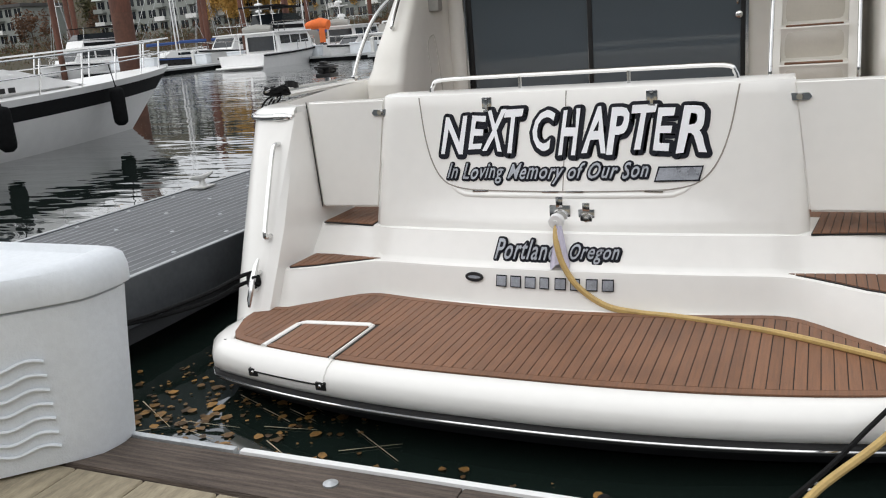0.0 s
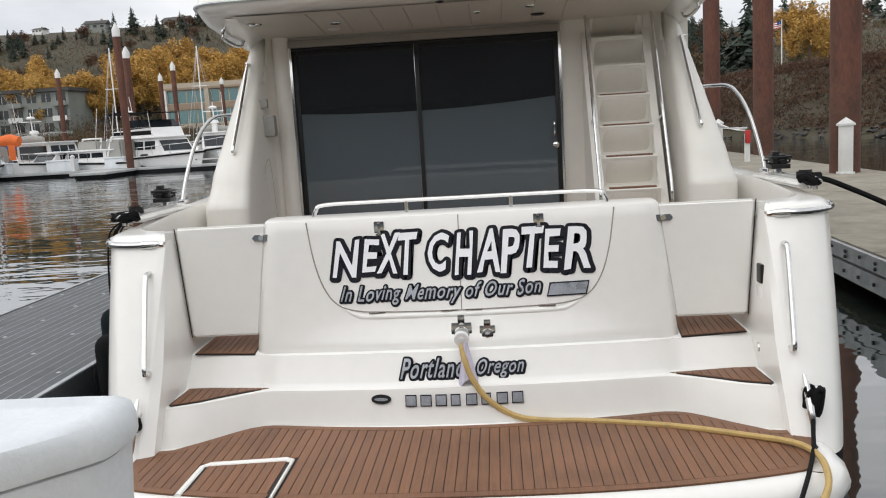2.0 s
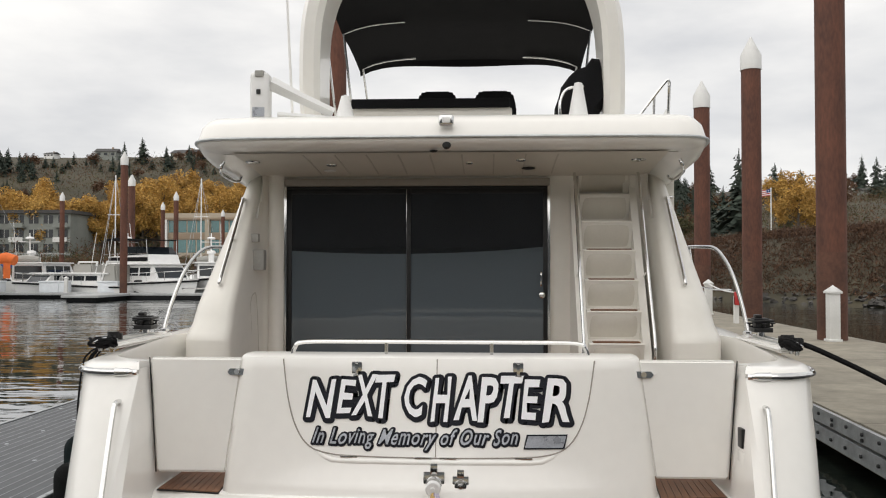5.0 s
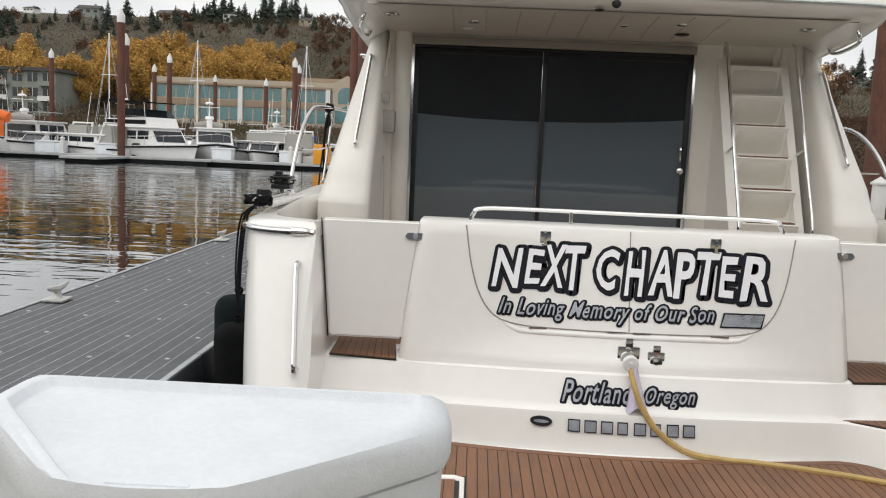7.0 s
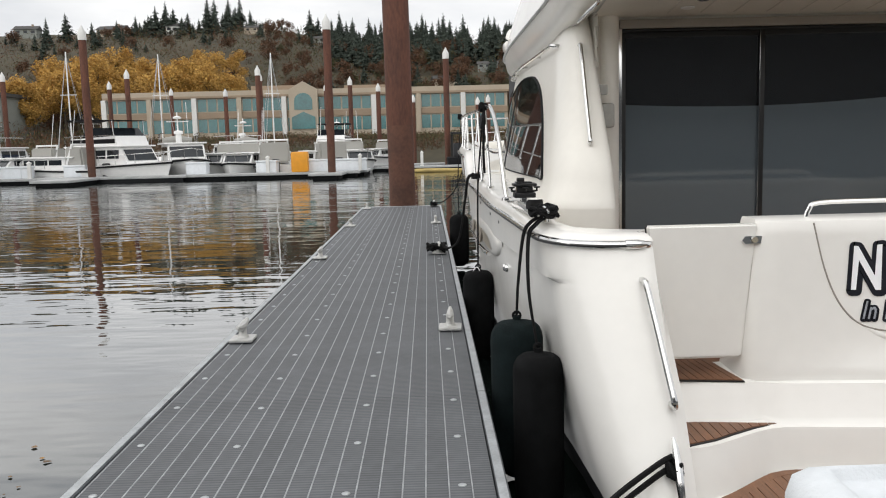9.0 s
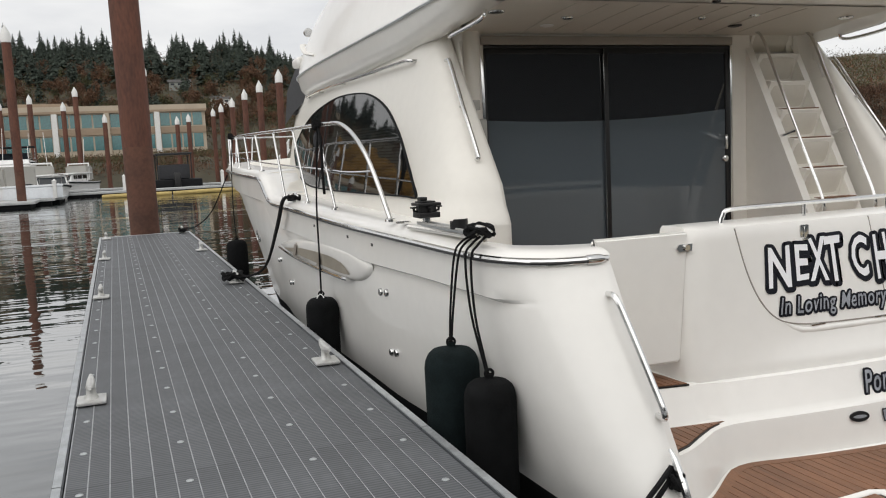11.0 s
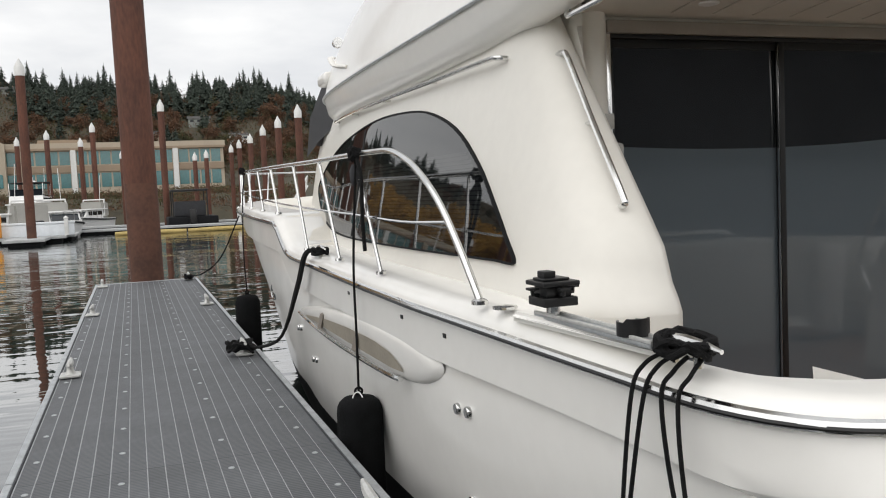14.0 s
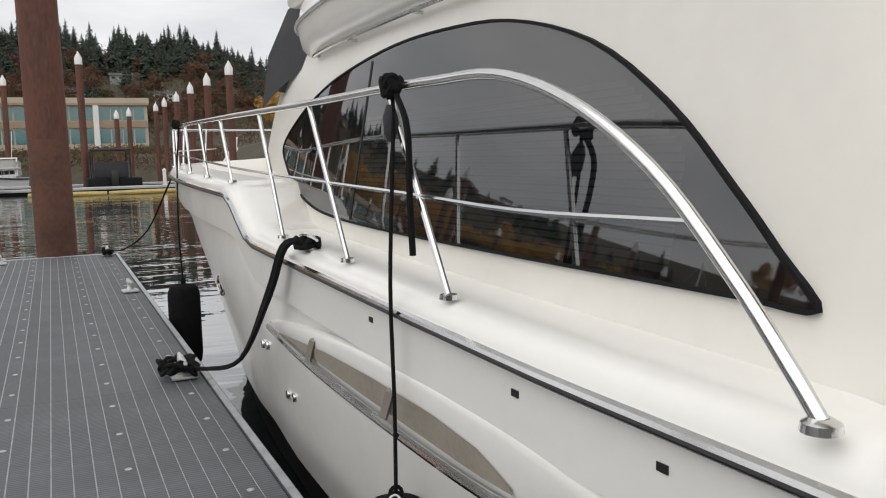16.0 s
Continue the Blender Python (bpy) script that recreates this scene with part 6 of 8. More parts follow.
bm = BM()
rows = [box_ring(-0.012, 0.004), box_ring(-0.004, 0.02), box_ring(0.004, 0.30), box_ring(0.012, 0.46), box_ring(0.014, 0.482), box_ring(-0.01, 0.486)]
vs = grid(bm, rows, close_v=True)
bm.faces.new(vs[0][::-1])
bm.faces.new(vs[-1])
body = part("box_body", bm, M["boxwhite"], dbox, sharp=32)
bm = BM()
rows = [box_ring(0.01, 0.49), box_ring(0.04, 0.493), box_ring(0.048, 0.508), box_ring(0.044, 0.548), box_ring(0.02, 0.582), box_ring(-0.035, 0.598), box_ring(-0.085, 0.602), box_ring(-0.105, 0.598), box_ring(-0.125, 0.580), box_ring(-0.15, 0.577), box_ring(-0.6, 0.575)]
for r in rows[5:]:
    for i, p in enumerate(r):
        # the front part of the lid slopes down a little
        s = smooth((1.66 - p[1]) / 0.3)
        r[i] = (p[0], p[1], p[2] - 0.045 * s)
vs = grid(bm, rows, close_v=True)
bm.faces.new(vs[0][::-1])
bm.faces.new(vs[-1])
lid = part("box_lid", bm, M["boxwhite"], dbox, "white lid with a recessed panel", sharp=50)
part("lid_panel", box(BM(), (-2.86, 1.47, 0.6395), (-2.68, 1.56, 0.646), 0.003), M["boxwhite"], lid)
part("lid_hasp", box(BM(), (-2.79, 1.338, 0.52), (-2.75, 1.362, 0.60), 0.006), M["alu"], lid, "small rusty hasp")
# wavy relief on the angled faces
for sx in (1, -1):
    bm = BM()
    a = Vector((-2.20, 1.775, 0)) if sx > 0 else Vector((-3.335, 1.775, 0))
    b = Vector((-2.53, 1.435, 0)) if sx > 0 else Vector((-3.01, 1.435, 0))
    d = (b - a)
    nrm = Vector((d.y, -d.x, 0)).normalized()
    if nrm.dot(Vector((-2.77, 1.74, 0)) - a) > 0:
        nrm = -nrm
    for j in range(7):
        z0 = 0.075 + 0.052 * j
        pts = []
        for k in range(21):
            t = k / 20
            p = a + d * lerp(0.16, 0.95, t) - nrm * (0.001 + 0.007 * (1 - (z0 / 0.44)))
            pts.append((p.x, p.y, z0 + 0.012 * math.sin(t * 12) + (0.02 if j == 0 else 0.0) * t))
        tube(bm, pts, 0.0065, 6)
    part("wave_relief", bm, M["boxwhite"], body)


# ---- fenders and lines on the port side ----
def fender(name, top, r, L, m, label):
    f = thing(name, (top[0], top[1], top[2] - L), label, "fender", group="yacht fenders")
    bm = BM()
    prof = [(0.0001, -L), (r * 0.5, -L + 0.01), (r * 0.9, -L + r * 0.45), (r, -L + r), (r, -r * 0.75), (r * 0.97, -r * 0.5), (r * 0.87, -r * 0.28), (r * 0.7, -r * 0.13), (r * 0.45, -0.012), (r * 0.2, -0.003), (0.022, 0.0), (0.022, 0.02), (0.0001, 0.02)]
    lathe(bm, prof, top, 20)
    for v in bm.verts:
        v.co += Vector((1, 1, 0)) * 0.006 * noise.noise(v.co * 9)
    part("fender_body", bm, m, f)
    bm = BM()
    tube(bm, [(top[0] + 0.022 * math.cos(a), top[1], top[2] + 0.022 + 0.022 * math.sin(a)) for a in [2 * math.pi * k / 12 for k in range(12)]], 0.008, 5, closed=True)
    part("fender_eye", bm, M["rope"], f)
    return f


def line(name, pts, r, label, n=6, m="rope", cat="rope", seg=5):
    P = spline(pts, seg)
    t = thing(name, P[0], label, cat)
    bm = BM()
    tube(bm, P, r, n)
    part("strand", bm, M[m], t)
    return t


fender("fender", (-3.585, 5.11, 0.385), 0.148, 0.92, M["fleece2"], "large dark green fleece-covered fender hanging by the stern")
fender("fender", (-3.505, 4.80, 0.27), 0.135, 0.88, M["fleece"], "black fleece-covered fender hanging by the stern")
mid_fender = fender("fender", (-3.635, 8.0, 0.25), 0.14, 0.84, M["fleece"], "black fleece-covered fender hanging amidships")
bm = BM()
tube(bm, spline([(-3.665, 7.985, 0.262), (-3.68, 7.97, 0.235), (-3.655, 7.95, 0.215), (-3.625, 7.955, 0.24), (-3.64, 7.98, 0.27)], 4, closed=True), 0.004, 6, closed=True)
part("fender_tie", bm, M["white"], mid_fender, "thin white tie")
fender("fender", (-3.60, 13.6, 0.30), 0.15, 0.82, M["fleece"], "black fleece-covered fender hanging by the bow")
for y0, y1 in ((5.11, 5.125), (5.05, 5.105)):
    line("fender_line", [(-3.44, lerp(5.0, y0, 0.8), 0.975), (-3.50, y0, 0.94), (-3.545, y0, 0.865), (-3.575, lerp(y0, y1, 0.5), 0.6), (-3.585, y1, 0.40)], 0.0066, "black fender line over the gunwale")
for y0, y1 in ((4.985, 4.83), (4.91, 4.81)):
    line("fender_line", [(-3.44, lerp(5.0, y0, 0.8), 0.975), (-3.49, y0, 0.94), (-3.532, y0, 0.865), (-3.54, lerp(y0, y1, 0.45), 0.58), (-3.505, y1, 0.285)], 0.0066, "black fender line over the gunwale")
line("fender_line", [(-3.55, 8.13, 1.70), (-3.575, 8.08, 1.5), (-3.62, 8.03, 1.02), (-3.63, 8.0, 0.6), (-3.635, 8.0, 0.27)], 0.0078, "black fender line hanging from the bow rail")
line("fender_line", [(-3.50, 14.0, 1.80), (-3.56, 13.85, 1.4), (-3.60, 13.7, 0.8), (-3.60, 13.6, 0.32)], 0.0078, "black fender line hanging from the bow rail")


def coil(name, c, r, turns, thick, label, flat=0.45, rng=3, up=(0, 0, 1)):
    rd = random.Random(rng)
    pts = []
    for k in range(turns * 9):
        a = 2 * math.pi * k / 9 + rd.uniform(-0.2, 0.2)
        rr = r * rd.uniform(0.65, 1.05)
        pts.append((c[0] + rr * math.cos(a), c[1] + rr * math.sin(a) * 1.25, c[2] + thick + flat * r * rd.random()))
    return line(name, pts, thick, label, seg=3)


coil("fender_line", (-3.44, 5.0, 0.965), 0.075, 6, 0.011, "black line wound round the deck cleat", 0.8, 5)
coil("mooring_line", (-3.98, 11.15, 0.02), 0.13, 7, 0.014, "black mooring line heaped on the dock cleat", 0.8, 8)
coil("mooring_line", (-3.95, 19.5, 0.02), 0.08, 5, 0.014, "black mooring line heaped on the end cleat", 0.9, 9)
for d in (-0.03, 0.0, 0.035):
    line("mooring_line", [(-3.56, 9.35 + d, 1.06), (-3.64, 9.45 + d, 1.02), (-3.67, 9.7 + d, 0.75), (-3.72, 10.3, 0.28), (-3.83, 10.9, 0.10), (-3.96, 11.15 + d, 0.09)], 0.014, "black mooring line from the yacht to the dock")
coil("mooring_line", (-3.555, 9.35, 1.01), 0.06, 4, 0.014, "black mooring line on the midship cleat", 0.8, 4)
line("mooring_line", [(-3.95, 19.5, 0.1), (-3.75, 18.9, 0.15), (-3.5, 17.8, 0.5), (-3.30, 16.6, 1.2)], 0.012, "black bow line to the dock end")
coil("fender_line", (-3.555, 8.13, 1.66), 0.035, 5, 0.012, "black line knotted on the bow rail", 2.0, 6)
line("fender_line", [(-3.55, 8.10, 1.68), (-3.56, 7.98, 1.55), (-3.57, 7.95, 1.3), (-3.565, 7.95, 1.12)], 0.012, "loose tail of black line")
ft = thing("line_hanger", (-3.565, 8.12, 1.5), "dark blue fender line hanger under the rail", "line hanger")
bm = BM()
tube(bm, [(-3.565, 8.12, 1.64), (-3.567, 8.12, 1.60), (-3.57, 8.11, 1.54), (-3.57, 8.11, 1.51)], [0.014, 0.027, 0.025, 0.012], 10)
part("hanger", bm, M["greycover"], ft)
coil("fender_line", (-3.53, 13.95, 1.76), 0.035, 4, 0.012, "black line knotted on the bow rail", 2.0, 7)
# stern lines
for d in (0.0, 0.05):
    line("mooring_line", [(-3.03, 3.94, 0.0 - d), (-3.12, 3.88, -0.02 - d), (-3.35, 3.75, -0.12 - d), (-3.7, 3.3, -0.18), (-3.95, 2.75, 0.02), (-4.2, 2.3, 0.08)], 0.013, "black stern line to the dock")
coil("mooring_line", (-3.03, 3.90, -0.09), 0.03, 4, 0.013, "black stern line on the stern cleat", 2.0, 11)
coil("mooring_line", (0.61, 3.91, -0.13), 0.045, 5, 0.014, "black stern line on the stern cleat", 3.0, 12)
line("mooring_line", [(0.60, 3.88, -0.03), (0.57, 3.80, -0.14), (0.48, 3.55, -0.20), (0.28, 3.15, -0.26), (0.10, 2.90, -0.36), (-0.15, 2.55, -0.42), (-0.4, 2.2, -0.22), (-0.45, 1.97, 0.03), (-0.4, 1.5, 0.03)], 0.011, "black stern line crossing the swim platform to the dock")
line("shore_power_cable", [(-1.225, 4.28, 0.265), (-1.215, 4.21, 0.18), (-1.17, 4.16, 0.06), (-1.08, 4.13, -0.06), (-0.93, 4.12, -0.155), (-0.75, 4.10, -0.178), (-0.53, 4.08, -0.182), (-0.1, 3.98, -0.19), (0.279, 3.82, -0.20), (0.44, 3.72, -0.20), (0.50, 3.60, -0.20), (0.49, 3.42, -0.20), (0.42, 3.2, -0.21), (0.30, 3.04, -0.27), (0.12, 2.87, -0.37), (-0.02, 2.6, -0.42), (-0.1, 2.25, -0.2), (-0.1, 1.97, 0.03), (-0.05, 1.4, 0.03)], 0.0165, "yellow shore power cord from the transom inlet", 8, "cord", "power cord", 8)
line("cable_tie", [(0.075, 2.90, -0.385), (0.10, 2.86, -0.37), (0.13, 2.88, -0.36), (0.105, 2.92, -0.375), (0.075, 2.90, -0.385)], 0.006, "white cable tie round cord and line", 5, "white", "cable tie")
bm = BM()
rg = thing("rag", (-1.20, 4.20, 0.05), "pale lilac rag tied at the power plug", "rag")
rows = []
for k in range(9):
    t = k / 8
    rows.append([(-1.205 + 0.012 * t + (0.014 + 0.042 * t) * math.cos(a), 4.245 - 0.06 * t + (0.012 + 0.016 * t) * math.sin(a) + 0.006 * math.sin(5 * a + 3 * t), 0.25 - 0.215 * t + 0.02 * t * math.sin(3 * a)) for a in [2 * math.pi * j / 16 for j in range(16)]])
grid(bm, rows, close_v=True)
part("cloth", bm, M["rag"], rg)
pl = thing("power_plug", (-1.225, 4.27, 0.265), "white locking ring of the shore power plug", "plug")
bm = BM()
lathe(bm, [(0.0001, -0.050), (0.011, -0.050), (0.012, -0.044), (0.036, -0.044), (0.042, -0.038), (0.044, -0.012), (0.03, 0.0)], (-1.225, 4.29, 0.268), 20, "y")
part("locking_ring", bm, M["white"], pl)


# ---- downrigger mounts on the gunwale ----
def rod_mount(x, y, z, sgn):
    t = thing("downrigger_mount", (x, y, z), "black swivel fishing mount on a metal track", "fishing mount", org=(0, 0, 0), group="fishing mounts")
    part("track", box(BM(), (-0.055, -1.0, 0.0), (0.055, 0.13, 0.022), 0.004), M["alu"], t)
    for xa in (-0.055, 0.037):
        part("track_lip", box(BM(), (xa, -1.0, 0.0225), (xa + 0.018, 0.13, 0.042), 0.004), M["castalu"], t)
    bm = BM()
    lathe(bm, [(0.04, 0.028), (0.036, 0.09)], n=14)
    part("post", bm, M["steel"], t)
    for nm, lo, hi in (("clamp_base", (-0.10, -0.10, 0.085), (0.10, 0.10, 0.14)), ("clamp_body", (-0.075, -0.075, 0.14), (0.075, 0.075, 0.21)), ("clamp_plate", (-0.11, -0.11, 0.205), (0.11, 0.11, 0.235)), ("clamp_top", (-0.085, -0.07, 0.235), (0.07, 0.07, 0.252)), ("clamp_grip", (-0.07, -0.045, 0.25), (0.0, 0.045, 0.292))):
        part(nm, box(BM(), lo, hi, 0.01), M["black"], t)
    for a, b in ((-0.12, 0.0), (0.12, 0.0), (0, -0.12), (0, 0.12)):
        bm = BM()
        tube(bm, [(a * 0.7, b * 0.7, 0.15), (a, b, 0.155), (a, b, 0.185)], 0.013, 6)
        box(bm, (a - 0.028, b - 0.028, 0.182), (a + 0.028, b + 0.028, 0.198), 0.004)
        part("wing_knob", bm, M["black"], t)
    bm = BM()
    rows = []
    for k in range(21):
        a = lerp(-2.4, 2.4, k / 20)
        h = 0.10 + (0.02 if abs(a) < 1 else 0)
        rows.append([(0.075 * math.sin(a) * q, -0.78 - 0.075 * math.cos(a) * q, zz) for q, zz in ((1, 0.028), (1, h), (0.86, h), (0.86, 0.03))])
    grid(bm, rows)
    part("cup_holder", bm, M["black"], t)
    return t


for sgn in (-1, 1):
    bm = BM()
    prism(bm, [(2.13, 5.02), (2.255, 5.06), (2.315, 5.98), (2.12, 6.04)], lambda u, y: (sgn * u, y, 0.955), lambda u, y: (sgn * (2.25 + (u - 2.25) * 0.9), 5.5 + (y - 5.5) * 0.97, 0.992))
    bmesh.ops.bevel(bm, geom=list(bm.edges), offset=0.017, segments=3, affect="EDGES")
    part("track_plinth", bm, M["gel"], yacht, "raised moulded plinth")
m1 = rod_mount(-3.462, 5.74, 0.985, -1)
m1.scale = (0.66, 0.66, 0.60)
copy_thing(m1, pose(CX * 2 + 3.462, 5.74, 0.985)).scale = (0.66, 0.66, 0.60)

# ---- concrete dock to starboard ----
conc = thing("concrete_dock", (5.0, 20.0, WZ), "wide concrete dock with a bolted steel waler", "dock", kind="structure")
for k in range(9):
    y0 = 2.0 + 6.0 * k
    bm = BM()
    prism(bm, [(2.30 + 0.045 * y0, y0 + 0.01), (7.0, y0 + 0.01), (7.0, y0 + 5.99), (2.30 + 0.045 * (y0 + 6), y0 + 5.99)], lambda x, y: (x, y, -0.40), lambda x, y: (x, y, 0.0))
    part("dock_slab", bm, M["concrete"], conc)
bm = BM()
for z0, z1, o in ((-0.17, -0.02, 0.05), (-0.36, -0.20, 0.06)):
    prism(bm, [(2.30 + 0.09 - o, 2.0), (2.30 + 0.09, 2.0), (2.30 + 0.045 * 53, 53), (2.30 + 0.045 * 53 - o, 53)], lambda x, y: (x, y, z0), lambda x, y: (x, y, z1))
waler = part("waler", bm, M["alu"], conc, "galvanised waler")
bolt_me = None
for k in range(60):
    y = 3.0 + 0.4 * k
    for z in (-0.075, -0.13, -0.28):
        if z == -0.13 and k % 2:
            continue
        if bolt_me is None:
            bm = BM()
            lathe(bm, [(0.0001, -0.02), (0.018, -0.018), (0.02, 0.0)], n=8, axis="x")
            bolt_me = bpy.data.meshes.new("waler_bolt")
            bm.to_mesh(bolt_me)
            bm.free()
            bolt_me.materials.append(M["black"])
        ob = new("waler_bolt", bolt_me)
        ob.parent = waler
        ob.location = Vector((2.30 + 0.045 * y - 0.055 - (0.01 if z < -0.2 else 0), y, z)) - ORG[conc.name]


def pedestal():
    t = thing("power_pedestal", (0, 0, 0), "white dock post with a pyramid cap", "dock post", group="dock posts")
    part("post", box(BM(), (-0.11, -0.11, 0), (0.11, 0.11, 0.99), 0.012), M["capwhite"], t)
    part("collar", box(BM(), (-0.14, -0.14, 0), (0.14, 0.14, 0.05), 0.01), M["capwhite"], t)
    bm = BM()
    prism(bm, [(-0.14, -0.14), (0.14, -0.14), (0.14, 0.14), (-0.14, 0.14)], lambda x, y: (x, y, 0.99), lambda x, y: (x, y, 1.03))
    grid(bm, [[(-0.14, -0.14, 1.03), (0.14, -0.14, 1.03), (0.14, 0.14, 1.03), (-0.14, 0.14, 1.03)], [(0, 0, 1.16)] * 4], close_v=True)
    part("cap", bm, M["capwhite"], t)
    return t


pd = pedestal()
pd.matrix_basis = pose(6.15, 17.5, 0.0)
copy_thing(pd, pose(6.25, 27.9, 0.0))
copy_thing(pd, pose(6.3, 38.0, 0.0))
ex = thing("fire_cabinet", (5.87, 23.4, 0.0), "red fire extinguisher cabinet on a white post", "fire cabinet")
thing_box("post", (5.81, 23.35, 0), (5.93, 23.47, 0.75), M["capwhite"], ex)
thing_box("cabinet", (5.81, 23.3, 0.5), (5.94, 23.44, 0.86), M["red"], ex, 0.02)
line("handrail_rope", [(6.25, 27.9, 1.0), (6.05, 25.5, 0.86), (5.87, 23.4, 0.84)], 0.02, "pale rope rail between dock posts", 6, "white", "rope rail")
line("mooring_line", [(1.0, 5.0, 1.02), (1.13, 4.96, 0.98), (1.7, 5.2, 0.72), (2.3, 5.7, 0.4), (2.75, 6.2, 0.12), (2.95, 6.4, 0.05)], 0.018, "dark mooring line to the concrete dock")
coil("mooring_line", (0.97, 4.98, 0.975), 0.07, 4, 0.014, "dark line on the starboard deck cleat", 0.8, 15)
copy_thing(cl0, pose(2.95, 6.4, 0.0))
# ---- an unseen shed added behind the camera, for the cockpit door's glass to reflect ----
shed = thing("boat_shed", (0, -24, WZ), "long dark covered moorage roof on posts", "boat shed")
bm = BM()
prism(bm, [(-9.0, 2.36), (-9.0, 2.75), (-26, 8.5), (-40, 2.75), (-40, 2.36), (-26, 8.0)], lambda y, z: (-60, y, z), lambda y, z: (70, y, z))
part("shed_roof", bm, M["roofgrey"], shed)
bm = BM()
box(bm, (-60, -9.3, WZ - 0.5), (70, -9.1, 2.05))
part("shed_wall", bm, M["shedwall"], shed, "grey-blue metal shed wall")
part("shed_front", box(BM(), (-60, -9.0, 2.05), (70, -8.8, 6.0)), M["shedfront"], shed, "dark overhanging shed front")
for x in range(-56, 70, 18):
    thing_box("shed_post", (x, -9.4, WZ - 1), (x + 0.3, -9.1, 2.5), M["timber"], shed)


# ---- moored boats across the basin ----
def boat(L, B, H, style, label):
    """A moored boat with its bow towards +y, built round its own middle at the waterline."""
    t = thing("moored_boat", (0, 0, 0), label, "boat", org=(0, 0, 0), group="moored boats")
    bm = BM()
    rows = []
    for w in (0, 0.25, 0.6, 0.92, 1.0):
        r = []
        for k in range(17):
            s = k / 16
            y = lerp(-L / 2, L / 2 * (0.88 + 0.12 * w), s)
            u = B / 2 * (lerp(0.86, 1.0, w)) * (1 - max(0, (s - 0.45) / 0.55) ** (1.7 + 0.9 * w)) * (0.92 + 0.08 * min(1, s * 4))
            r.append((u, y, lerp(-0.3, H * (0.85 + 0.3 * s * s), w)))
        rows.append(r)
    for sg in (-1, 1):
        grid(bm, [[(sg * u, y, z) for u, y, z in r] for r in rows])
    grid(bm, [[(-u, y, z - 0.05) for u, y, z in rows[-1]], [(0, y, z + 0.02) for u, y, z in rows[-1]], [(u, y, z - 0.05) for u, y, z in rows[-1]]])
    grid(bm, [[(-rows[i][0][0], -L / 2, rows[i][0][2]), (rows[i][0][0], -L / 2, rows[i][0][2])] for i in range(5)])
    h = part("hull", bm, M["white"], t, sharp=40)
    bm = BM()
    for sg in (-1, 1):
        tube(bm, [(sg * (u + 0.03), y, z - 0.12) for u, y, z in rows[-1]], 0.07, 6)
        grid(bm, [[(sg * (u * 1.012 + 0.004), y, lerp(-0.3, 0.18, f)) for u, y, z in rows[0]] for f in (0, 1)])
    part("stripe", bm, M["boot"] if style != "sail" else M["blue"], h)
    if style in ("cruiser", "trawler", "express"):
        ch = 1.35 if style != "express" else 0.8
        y0, y1 = (-L * 0.22, L * 0.2)
        w = B * 0.36
        z0 = H * 0.85
        bm = BM()
        prism(bm, [(y0, z0), (y1 + 0.9, z0), (y1, z0 + ch), (y0 - 0.15, z0 + ch)], lambda y, z: (-w * (1 - 0.06 * (z - z0)), y, z), lambda y, z: (w * (1 - 0.06 * (z - z0)), y, z))
        cb = part("cabin", bm, M["white"], t)
        for sg in (-1, 1):
            for a, b in ((0.03, 0.34), (0.38, 0.68), (0.72, 0.97)):
                bm = BM()
                ya, yb = lerp(y0 + 0.1, y1, a), lerp(y0 + 0.1, y1, b)
                prism(bm, [(ya, z0 + ch * 0.42), (yb, z0 + ch * 0.42), (yb, z0 + ch * 0.85), (ya, z0 + ch * 0.85)], lambda y, z: (sg * (w * (1 - 0.06 * (z - z0)) + 0.0), y, z), lambda y, z: (sg * (w * (1 - 0.06 * (z - z0)) + 0.02), y, z))
                part("side_window", bm, M["darkglass"], cb)
        bm = BM()
        grid(bm, [[(sx * w * 0.85, lerp(y1 + 0.9, y1, f) + 0.03, z0 + ch * f + 0.02) for sx in (-1, 0, 1)] for f in (0.3, 0.85)])
        part("windscreen", bm, M["darkglass"], cb)
        part("aft_window", box(BM(), (-w * 0.8, y0 - 0.14, z0 + 0.15), (w * 0.8, y0 - 0.10, z0 + ch * 0.85)), M["darkglass"], cb)
        rf = part("cabin_roof", box(BM(), (-w - 0.12, y0 - 0.9, z0 + ch), (w + 0.12, y1 + 0.25, z0 + ch + 0.1), 0.04), M["white"], t)
        if style == "cruiser":
            bm = BM()
            prism(bm, [(y0 - 0.4, z0 + ch + 0.1), (y1 - 0.2, z0 + ch + 0.1), (y1 - 0.5, z0 + ch + 0.75), (y0 - 0.4, z0 + ch + 0.6)], lambda y, z: (-w * 0.92, y, z), lambda y, z: (w * 0.92, y, z))
            part("flybridge", bm, M["white"], rf)
            bm = BM()
            prism(bm, [(y0 + 0.9, z0 + ch + 0.62), (y1 - 0.55, z0 + ch + 0.76), (y1 - 1.15, z0 + ch + 1.30), (y0 + 1.3, z0 + ch + 1.34)], lambda y, z: (-w * 0.9, y, z), lambda y, z: (w * 0.9, y, z))
            part("flybridge_curtain", bm, M["darkglass"], rf, "dark clear-vinyl flybridge curtains")
            bm = BM()
            prism(bm, [(y1 - 0.7, z0 + ch + 1.75), (y1 - 0.6, z0 + ch + 1.82), (y0 + 0.3, z0 + ch + 1.98), (y0 - 0.5, z0 + ch + 1.9), (y0 - 0.5, z0 + ch + 1.8), (y0 + 0.3, z0 + ch + 1.88)], lambda y, z: (-w * 0.95, y, z), lambda y, z: (w * 0.95, y, z))
            part("flybridge_canvas", bm, M["canvas"], rf)
